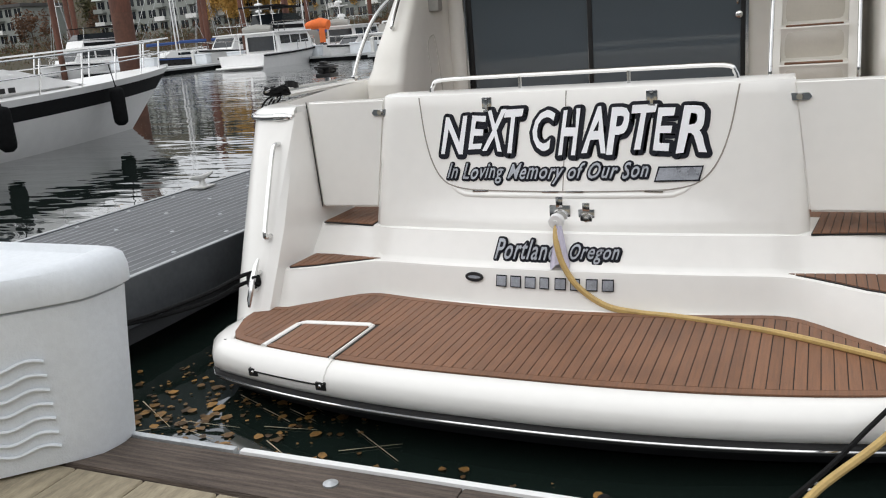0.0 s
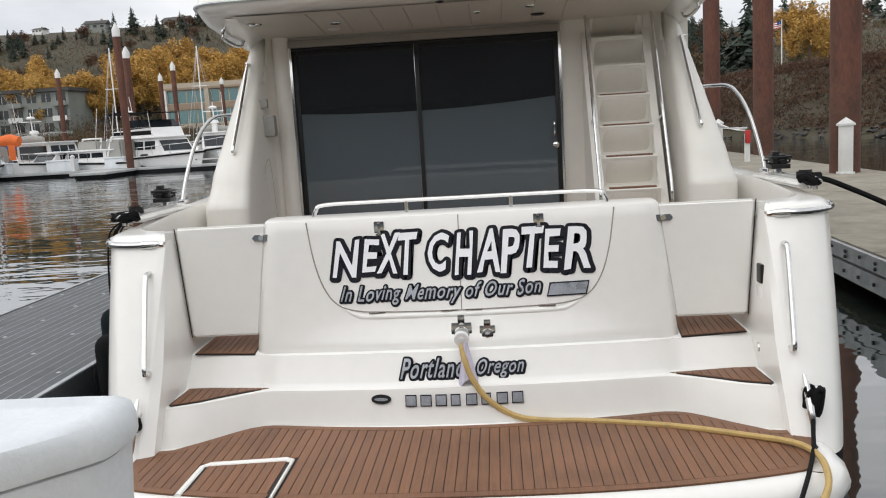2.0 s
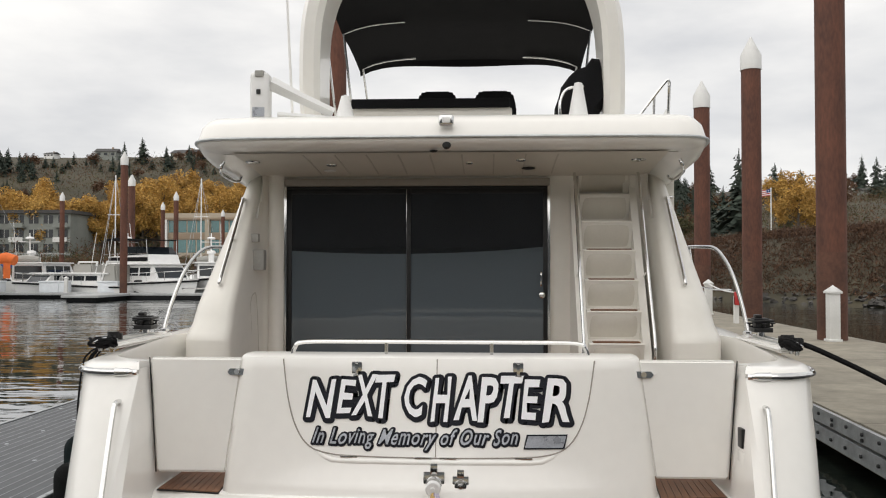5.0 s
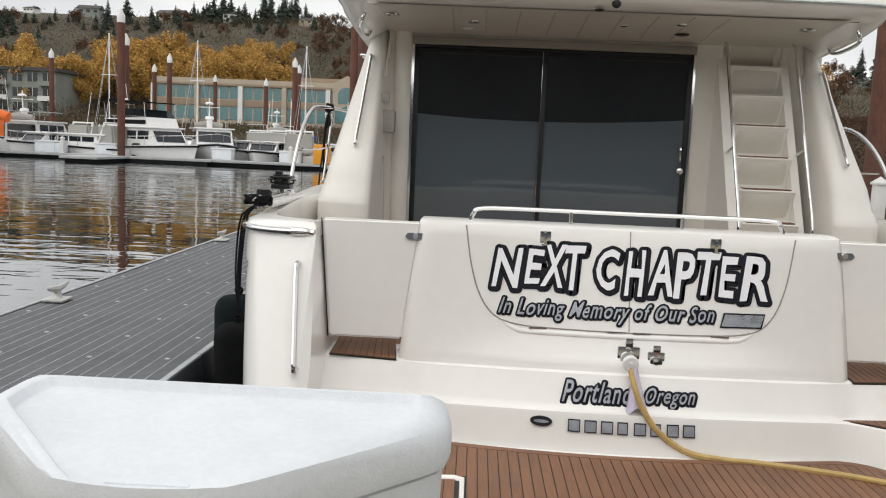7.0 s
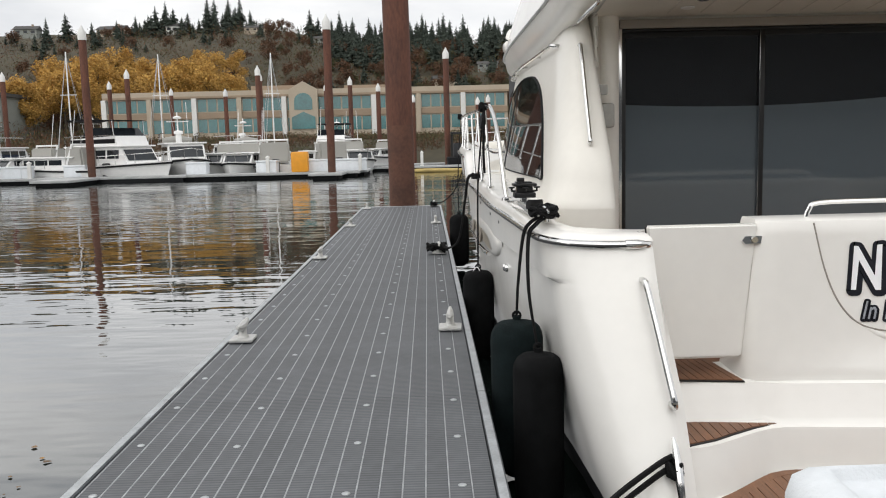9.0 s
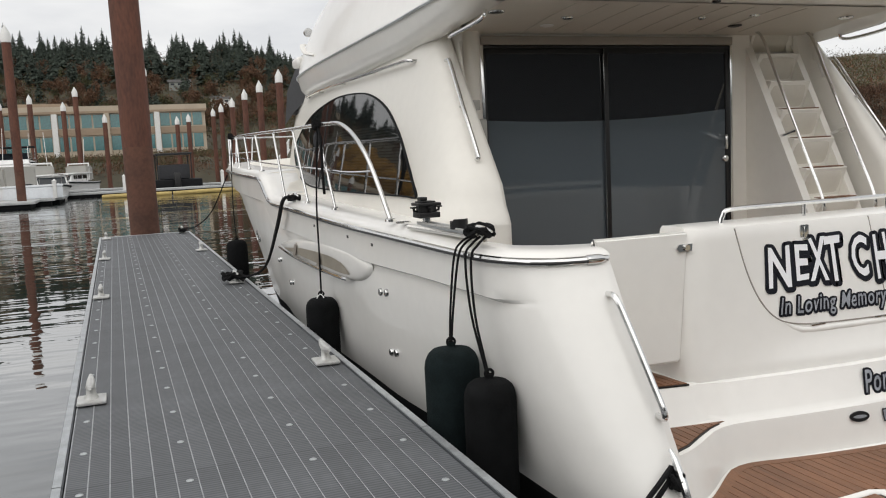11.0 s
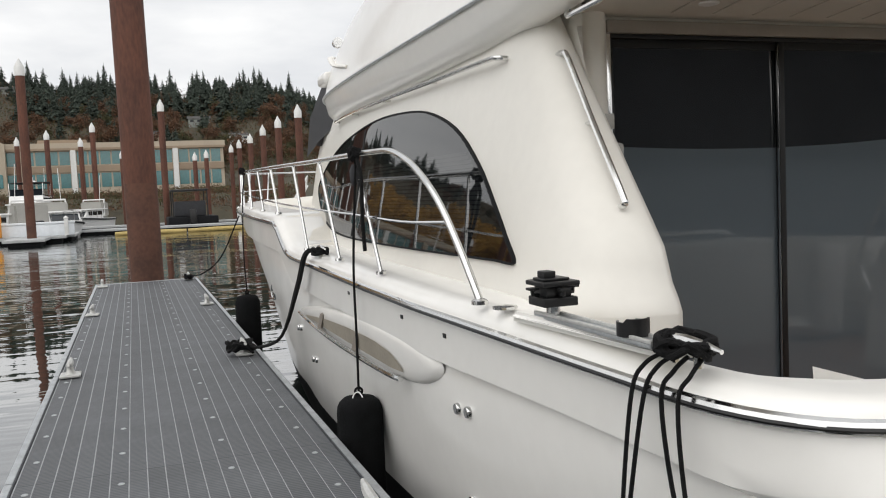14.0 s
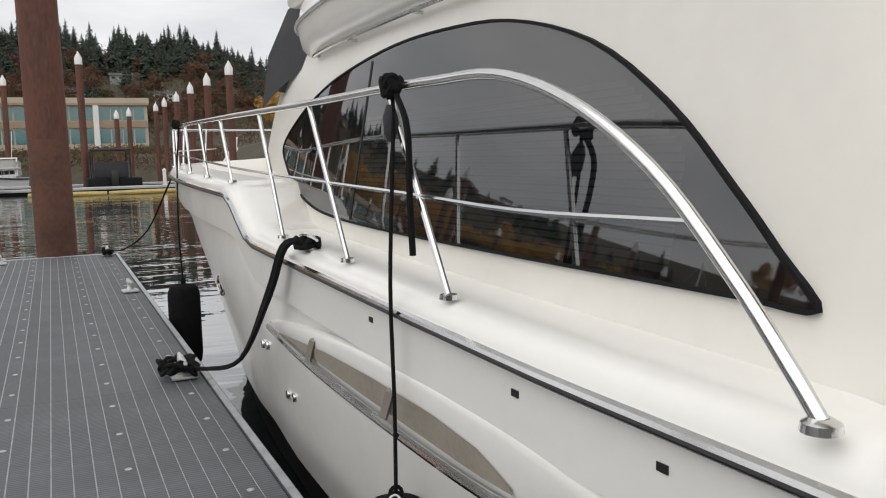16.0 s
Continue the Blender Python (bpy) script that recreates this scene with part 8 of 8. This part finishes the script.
hA = house_thing(14, 9, 4.2, M["bldg"], M["roofgrey"])
hB = house_thing(11, 8, 5.6, M["bldggrey"], M["roofgrey"])
hC = house_thing(9, 7, 4.8, M["capwhite"], M["roofgrey"])
rd = random.Random(21)
hs = [(hA, -118, 318), (hB, -150, 322), (hC, -92, 310), (hA, -62, 300), (hB, -40, 305), (hC, -22, 296), (hA, 2, 236), (hB, -8, 216), (hC, 22, 228), (hA, -2, 196), (hC, -175, 326), (hB, 14, 250)] + [(hq, -3 + D_ * math.sin(radians(az_)), D_ * math.cos(radians(az_))) for hq, az_, D_ in ((hC, 12.6, 300), (hB, 14.2, 320), (hA, 15.4, 335), (hC, 17.2, 330), (hB, 19, 345), (hA, 21.2, 330), (hC, 22.6, 350), (hB, 24, 335), (hA, 25.2, 352), (hC, 26.4, 330), (hB, 27.6, 350), (hA, 29, 338), (hC, 30.6, 352), (hB, 32.4, 340), (hA, 34, 350), (hC, 23.4, 372), (hA, 28.2, 375))]
used = set()
for h_, x, y in hs:
    m_ = pose(x, y, land_z(x, y) + 0.3, 0, 0, rd.uniform(-15, 15)) @ Matrix.Diagonal((0.72, 0.72, 0.6, 1))
    if h_.name not in used:
        used.add(h_.name)
        h_.matrix_basis = m_
    else:
        copy_thing(h_, m_)

# ---- trees ----


def leafy(rd, bm, c, r, n, size, squash=1.0):
    """Small leaf clumps scattered through a rounded volume."""
    for _ in range(n):
        d = Vector((rd.gauss(0, 1), rd.gauss(0, 1), rd.gauss(0, 1)))
        d = d.normalized() * r * rd.random() ** 0.45
        p = Vector(c) + Vector((d.x, d.y, d.z * squash))
        a = Vector((rd.gauss(0, 1), rd.gauss(0, 1), rd.gauss(0, 0.6))).normalized() * size * rd.uniform(0.6, 1.3)
        b = Vector((rd.gauss(0, 1), rd.gauss(0, 1), rd.gauss(0, 1))).normalized() * size * rd.uniform(0.5, 1.0)
        q = [bm.verts.new(p - a), bm.verts.new(p + b * 0.7), bm.verts.new(p + a), bm.verts.new(p - b * 0.7)]
        bm.faces.new(q)


def broadleaf(seed, h, spread, m, n, size, label, group):
    rd = random.Random(seed)
    t = thing("tree", (0, 0, 0), label, "tree", org=(0, 0, 0), group=group)
    bm = BM()
    tube(bm, [(0, 0, -1.5), (0.1, 0, h * 0.3), (0.0, 0.15, h * 0.6), (0.1, 0.1, h * 0.92)], [h * 0.022, h * 0.017, h * 0.01, 0.03], 6)
    limbs = []
    for k in range(11):
        z = h * rd.uniform(0.22, 0.7)
        a = rd.uniform(0, 6.28)
        e = Vector((math.cos(a) * spread * rd.uniform(0.5, 0.95), math.sin(a) * spread * rd.uniform(0.5, 0.95), z + h * rd.uniform(0.08, 0.26)))
        tube(bm, [(0, 0, z), tuple(e * 0.5 + Vector((0, 0, z * 0.45))), tuple(e)], [h * 0.008, h * 0.005, 0.02], 5)
        limbs.append(e)
    part("trunk", bm, M["bark"], t)
    bm = BM()
    for e in limbs + [Vector((0, 0, h * 0.85)), Vector((0.3, 0, h * 0.72)), Vector((-0.3, 0.2, h * 0.6))]:
        leafy(rd, bm, e, spread * rd.uniform(0.34, 0.55), n // 14, size, 1.15)
    part("crown", bm, m, t, sharp=180)
    return t


def conifer(seed, h, r, label="tall dark green conifer on the hillside", group="conifers"):
    rd = random.Random(seed)
    t = thing("tree", (0, 0, 0), label, "tree", org=(0, 0, 0), group=group)
    bm = BM()
    tube(bm, [(0, 0, -1.5), (0, 0, h * 0.5), (0, 0, h * 0.98)], [h * 0.016, h * 0.009, 0.02], 6)
    part("trunk", bm, M["bark"], t)
    bm = BM()
    z = h * rd.uniform(0.05, 0.16)
    lop = rd.uniform(0, 6.28)
    while z < h * 0.99:
        f = (h - z) / (h * 0.9)
        R = r * min(1.0, 1.25 * f ** 0.8) * rd.uniform(0.7, 1.15)
        for k in range(max(4, int(6 + 6 * f))):
            a = rd.uniform(0, 6.283)
            rr = R * rd.uniform(0.45, 1.1) * (1 + 0.18 * math.cos(a - lop))
            d = Vector((math.cos(a), math.sin(a), 0))
            s = Vector((-d.y, d.x, 0))
            droop = rd.uniform(0.05, 0.4)
            for q in range(3):
                o = rd.uniform(0.1, 0.95)
                base = d * rr * o + Vector((0, 0, z - rr * droop * o * o + rd.uniform(-0.02, 0.02) * h))
                w = rr * rd.uniform(0.16, 0.34)
                e = d * rr * rd.uniform(0.15, 0.34) + Vector((0, 0, -rr * rd.uniform(0.02, 0.22)))
                v0 = bm.verts.new(base - e * 0.6 + Vector((0, 0, 0.012 * h)))
                v1 = bm.verts.new(base + s * w - Vector((0, 0, w * rd.uniform(0.1, 0.6))))
                v2 = bm.verts.new(base + e)
                v3 = bm.verts.new(base - s * w - Vector((0, 0, w * rd.uniform(0.1, 0.6))))
                bm.faces.new((v0, v1, v2))
                bm.faces.new((v0, v2, v3))
        z += h * 0.030
    part("crown", bm, M["conifer"], t, sharp=180)
    return t


rd = random.Random(7)
yl = [broadleaf(s, h, sp, M["yellowleaf"], 5200, 0.32, "tall yellow autumn cottonwood", "yellow trees") for s, h, sp in ((1, 15, 4.6), (2, 13, 4.2), (3, 16.5, 4.4))]
ru = [broadleaf(s, h, sp, m, 1200, 0.40, lb, "autumn trees") for s, h, sp, m, lb in ((11, 9, 3.8, M["russet"], "russet autumn tree on the hill"), (12, 7, 3.4, M["olive"], "olive-green broadleaf tree on the hill"), (13, 10, 4.0, M["russet"], "brown half-bare autumn tree on the hill"))]
co_ = [conifer(s, h, r) for s, h, r in ((31, 18, 4.6), (32, 15, 4.4), (33, 21, 4.8), (34, 12, 4.4), (35, 16, 3.4), (36, 13, 5.2))]
placed = set()


def plant(tr, x, y, s=1.0, dz=0.0):
    m = pose(x, y, land_z(x, y) + dz, 0, 0, rd.uniform(0, 360))
    if tr.name not in placed and s == 1.0:
        placed.add(tr.name)
        tr.matrix_basis = m
        return
    o = copy_thing(tr, m)
    o.matrix_basis = m @ Matrix.Diagonal((s, s, s * rd.uniform(0.92, 1.08), 1))


FOREST = collections.defaultdict(list)


def wood(tr, x, y, s):
    """Adds a tree of the far woods, which are one mass for each kind of leaf."""
    me = next(c for c in tr.children if c.name.startswith("crown")).data
    co = np.empty(len(me.vertices) * 3)
    me.vertices.foreach_get("co", co)
    co = co.reshape(-1, 3)
    a = rd.uniform(0, 6.283)
    R = np.array([[math.cos(a), math.sin(a), 0], [-math.sin(a), math.cos(a), 0], [0, 0, rd.uniform(0.92, 1.08)]])
    idx = np.empty(len(me.loops), dtype=np.int64)
    me.loops.foreach_get("vertex_index", idx)
    FOREST[me.materials[0].name].append((co[idx] @ R) * s + np.array((x, y, land_z(x, y))))


def polar(az, D):
    return -3 + D * math.sin(radians(az)), D * math.cos(radians(az))


for i, tr in enumerate(yl + ru + co_):
    tr.matrix_basis = pose(-262 - 14 * i, 262, land_z(-262 - 14 * i, 262))
for k in range(64):
    az = lerp(-36, -12.6, k / 63) + rd.uniform(-0.4, 0.4)
    D = rd.uniform(198, 236)
    plant(yl[k % 3], *polar(az, D), rd.uniform(0.76, 1.0) * lerp(1.0, 0.8, max(0, (az + 20) / 8)))
plant(yl[0], *polar(20.9, 92), 0.46)
plant(yl[2], *polar(20.0, 95), 0.40)
plant(yl[1], *polar(21.8, 97), 0.36)
plant(yl[1], *polar(12.0, 120), 0.45)
for k in range(90):
    az = rd.uniform(-34, 13)
    D = rd.uniform(205, 292)
    (plant if k < 30 else wood)(ru[k % 3], *polar(az, D), rd.uniform(0.36, 0.72))
for k in range(150):
    # low dark bushes and young trees along the ridge
    wood(co_[rd.randrange(6)], *polar(rd.uniform(-45, -3), rd.uniform(285, 338)), rd.uniform(0.16, 0.36))
for c_ in range(30):
    # ridge clumps, some of them low and round
    az0, D0 = rd.uniform(-45, -2), rd.uniform(318, 345)
    for k in range(rd.randrange(1, 6)):
        tr = co_[rd.randrange(6)] if rd.random() < 0.6 else ru[rd.randrange(3)]
        if not -27 < az0 < -6:
            wood(tr, *polar(az0 + rd.gauss(0, 0.55), D0 + rd.gauss(0, 6)), rd.uniform(0.3, 0.72))
# the skyline's single trees and groves: bearing, spread, count, size
for az0, wd, cnt, sz in ((-25.6, 0.5, 3, 0.24), (-23.6, 0.1, 1, 0.40), (-22.9, 0.2, 2, 0.2), (-22.35, 0.05, 1, 0.56), (-21.0, 0.12, 2, 0.30), (-18.1, 0.25, 3, 0.36), (-17.2, 0.45, 6, 0.50), (-16.4, 0.4, 6, 0.60),
                         (-15.7, 0.3, 4, 0.46), (-14.0, 0.12, 2, 0.60), (-14.4, 0.5, 3, 0.30), (-12.9, 0.25, 4, 0.62), (-12.3, 0.3, 4, 0.54), (-11.4, 0.05, 1, 0.40), (-7.2, 0.3, 5, 0.46), (-6.2, 0.4, 5, 0.40)):
    for k in range(cnt):
        plant(co_[(k * 5 + int(-az0 * 10)) % 6], *polar(az0 + rd.gauss(0, wd), 326 + rd.gauss(0, 5)), sz * rd.uniform(0.85, 1.1))
for az0, sz in ((-25.2, 0.62), (-20.1, 0.50), (-19.4, 0.46), (-18.9, 0.4), (-9.35, 0.52), (-8.9, 0.36), (-15.1, 0.4), (-10.4, 0.3)):
    plant(ru[int(-az0 * 10) % 3], *polar(az0, 324), sz)
for k in range(330):
    # dense woods along the crest, thinning down the slope where the houses stand
    az = rd.uniform(-7.0, 14.5)
    D = 338 - 84 * rd.random() ** 1.4
    wood(co_[rd.randrange(6)], *polar(az, D), rd.uniform(0.32, 0.60))
for k in range(150):
    wood(ru[rd.randrange(3)], *polar(rd.uniform(-10, 14), rd.uniform(198, 285)), rd.uniform(0.3, 0.62))
for k in range(26):
    wood(co_[rd.randrange(6)], *polar(rd.uniform(-10, 14), rd.uniform(205, 255)), rd.uniform(0.3, 0.5))
for k in range(60):
    az = rd.uniform(11, 42)
    D = rd.uniform(300, 400)
    (wood if k % 3 else plant)(co_[rd.randrange(6)] if k % 3 else ru[k % 3], *polar(az, D), rd.uniform(0.5, 1.0))
for k in range(26):
    az = rd.uniform(12, 40)
    plant(ru[k % 3], *polar(az, rd.uniform(150, 290)), rd.uniform(0.5, 0.9))
plant(co_[2], *polar(17.3, 100), 0.50)
plant(co_[4], *polar(16.3, 104), 0.45)
plant(co_[0], *polar(15.4, 108), 0.40)
for k in range(20):
    az = rd.uniform(-60, -35)
    plant(ru[k % 3], *polar(az, rd.uniform(215, 300)), rd.uniform(0.8, 1.3))
for k in range(70):
    az = rd.uniform(-112, -55)
    (wood if k % 3 else plant)(co_[rd.randrange(6)] if k % 3 else ru[k % 2], *polar(az, rd.uniform(265, 340)), rd.uniform(0.8, 1.3))
for mn, chunks in FOREST.items():
    V_ = np.concatenate(chunks)
    step = 3 if mn == M["conifer"].name else 4
    me = bpy.data.meshes.new("far_woods")
    me.vertices.add(len(V_))
    me.vertices.foreach_set("co", V_.ravel())
    me.loops.add(len(V_))
    me.loops.foreach_set("vertex_index", np.arange(len(V_), dtype=np.int32))
    me.polygons.add(len(V_) // step)
    me.polygons.foreach_set("loop_start", np.arange(0, len(V_), step, dtype=np.int32))
    me.update(calc_edges=True)
    me.materials.append(bpy.data.materials[mn])
    tagged(new("far_woods", me), "dense dark conifer woods on the far hillside" if step == 3 else "autumn broadleaf woods on the far hillside", "woods", kind="stuff")

# brush on the banks, brambles on the slope, and rocks at the water's edge
rd = random.Random(5)
verts, faces = [], []


def flakes(x, y, z, r, n, size, tall=1.0):
    for _ in range(n):
        p = Vector((x + rd.gauss(0, r), y + rd.gauss(0, r), z + abs(rd.gauss(0, r * 0.6)) * tall))
        a = Vector((rd.gauss(0, 1), rd.gauss(0, 1), rd.gauss(0, 1.4))).normalized() * size * rd.uniform(0.5, 1.4)
        b = Vector((rd.gauss(0, 1), rd.gauss(0, 1), rd.gauss(0, 1))).normalized() * size * rd.uniform(0.2, 0.6)
        i = len(verts)
        verts.extend((p - a, p + b, p + a))
        faces.append((i, i + 1, i + 2))


def stuff(name, m, label, cat):
    global verts, faces
    me = bpy.data.meshes.new(name)
    me.from_pydata(verts, [], faces)
    me.materials.append(m)
    tagged(new(name, me), label, cat, kind="stuff")
    verts, faces = [], []


n_b = 0
while n_b < 9500:
    az, D = rd.uniform(7, 50), rd.uniform(38, 90)
    x, y = polar(az, D)
    d = shore_dist(x, y)
    if 1.0 < d < 20:
        flakes(x, y, land_z(x, y) - 0.1, 0.42, 14, 0.17, 1.0 if d > 3 else 0.5)
        n_b += 1
stuff("bank_brush", M["brush"], "dense brown bramble brush on the river bank", "brush")
for nm_, m_, lb_, cnt_ in (("shore_brush", M["olive"], "low olive brush along the far shore", 2600), ("shore_brambles", M["russet"], "brown brambles along the far shore", 2600)):
    n_b = 0
    while n_b < cnt_:
        az, D = rd.uniform(-62, 9), rd.uniform(95, 172)
        x, y = polar(az, D)
        d = shore_dist(x, y)
        if 1.5 < d < 34 and noise.noise((x * 0.12, y * 0.12, 3.0 if nm_ == "shore_brush" else 9.0)) > -0.12:
            flakes(x, y, land_z(x, y), 0.8, 13, 0.26, 1.6 if d < 8 else 0.9)
            n_b += 1
    stuff(nm_, m_, lb_, "brush")
for nm_, m_, lb_ in (("hillside_brush", M["russet"], "brown and russet brush covering the hillside"), ("hillside_thicket", M["olive"], "dark olive thicket covering the hillside")):
    for _ in range(5200):
        x, y = polar(rd.uniform(-62, 16), rd.uniform(180, 335))
        flakes(x, y, land_z(x, y), 1.6, 10, 0.5, 1.6)
    n_b = 0
    while n_b < 3600:
        D = rd.uniform(85, 340)
        x, y = polar(rd.uniform(10, 50), D)
        if shore_dist(x, y) > 26 and noise.noise((x * 0.05, y * 0.05, 3.0 if nm_ == "hillside_brush" else 9.0)) > -0.1:
            flakes(x, y, land_z(x, y), 0.8 + D / 320, 10, 0.22 + D / 1100, 1.5)
            n_b += 1
    stuff(nm_, m_, lb_, "brush")
for _ in range(1500):
    t = rd.random()
    x = lerp(9, 60, t ** 1.3)
    y0 = ip(x, (8, 12, 20, 40, 120), (92, 60, 46, 37, 22))
    x, y = x + rd.uniform(-1, 1.6), y0 + rd.uniform(-1.2, 1.6)
    z = land_z(x, y)
    s = rd.uniform(0.10, 0.34)
    i = len(verts)
    pts = []
    for k in range(9):
        d = Vector((rd.gauss(0, 1), rd.gauss(0, 1), rd.gauss(0, 1))).normalized() * s
        pts.append(Vector((x, y, z + 0.1)) + Vector((d.x, d.y, d.z * 0.6)))
    b2 = bmesh.new()
    vv = [b2.verts.new(p) for p in pts]
    bmesh.ops.convex_hull(b2, input=vv)
    b2.verts.ensure_lookup_table()
    b2.verts.index_update()
    verts.extend(v.co.copy() for v in b2.verts)
    faces.extend(tuple(i + v.index for v in f.verts) for f in b2.faces)
    b2.free()
stuff("shore_rocks", M["rock"], "dark riprap rocks along the waterline", "rocks")

# flag on the bank
fp = thing("flagpole", (22.6, 72, land_z(22.6, 72)), "white flagpole with a small flag", "flagpole")
bm = BM()
zz = land_z(22.6, 72)
tube(bm, [(22.6, 72, zz - 0.3), (22.6, 72, zz + 4.2)], 0.05, 6)
part("pole", bm, M["capwhite"], fp)
bm = BM()
grid(bm, [[(22.6 - 0.9 * t, 72 + 0.1 * math.sin(5 * t), zz + 4.1 - 0.55 * f - 0.15 * t) for t in (0, 0.3, 0.6, 1)] for f in (0, 1)])
fl_ = part("flag", bm, M["red"], fp, "small striped flag")
for f0 in (0.14, 0.43, 0.72):
    bm = BM()
    grid(bm, [[(22.6 - 0.9 * t, 71.985 + 0.1 * math.sin(5 * t), zz + 4.1 - 0.55 * f - 0.15 * t) for t in (0, 0.3, 0.6, 1)] for f in (f0, f0 + 0.14)])
    part("flag_stripe", bm, M["white"], fl_)
bm = BM()
grid(bm, [[(22.6 - 0.9 * t, 71.97 + 0.1 * math.sin(5 * t), zz + 4.1 - 0.55 * f - 0.15 * t) for t in (0, 0.2, 0.4)] for f in (0, 0.5)])
part("flag_canton", bm, M["blue"], fl_)

# floating leaves and twigs
rd = random.Random(17)
for _ in range(760):
    k = rd.random()
    if k < 0.72:
        x, y = rd.gauss(-2.9, 0.55), rd.gauss(2.9, 0.6)
    elif k < 0.85:
        x, y = rd.uniform(-2.0, 1.5), rd.uniform(2.1, 2.95)
    else:
        x, y = rd.gauss(-6.6, 0.6), rd.gauss(4.2, 0.7)
    if y < 2.02 or (x < -3.75 and x > -5.6):
        continue
    a = rd.uniform(0, 6.28)
    s = rd.uniform(0.006, 0.020) if rd.random() < 0.72 else rd.uniform(0.02, 0.042)
    i = len(verts)
    for q in range(7):
        th = a + 6.283 * q / 7
        rr = s * rd.uniform(0.6, 1.25)
        verts.append(Vector((x + rr * math.cos(th), y + rr * math.sin(th), WZ + 0.006 + rd.uniform(0, 0.006))))
    faces.append(tuple(range(i, i + 7)))
stuff("floating_leaves", M["leafwater"], "yellow and brown fallen leaves floating on the water", "leaves")
for _ in range(26):
    x, y = rd.gauss(-2.7, 0.5), rd.gauss(2.75, 0.4)
    if y < 2.05:
        continue
    a, l2 = rd.uniform(-0.8, 0.8), rd.uniform(0.1, 0.45)
    d = Vector((math.cos(a), math.sin(a), 0)) * l2
    s = Vector((-d.y, d.x, 0)).normalized() * 0.004
    i = len(verts)
    p = Vector((x, y, WZ + 0.008))
    verts.extend((p - s, p + d - s * 0.4, p + d + s * 0.4, p + s))
    faces.append((i, i + 1, i + 2, i + 3))
stuff("floating_twigs", M["plank"], "thin straw-coloured twigs floating on the water", "twigs")
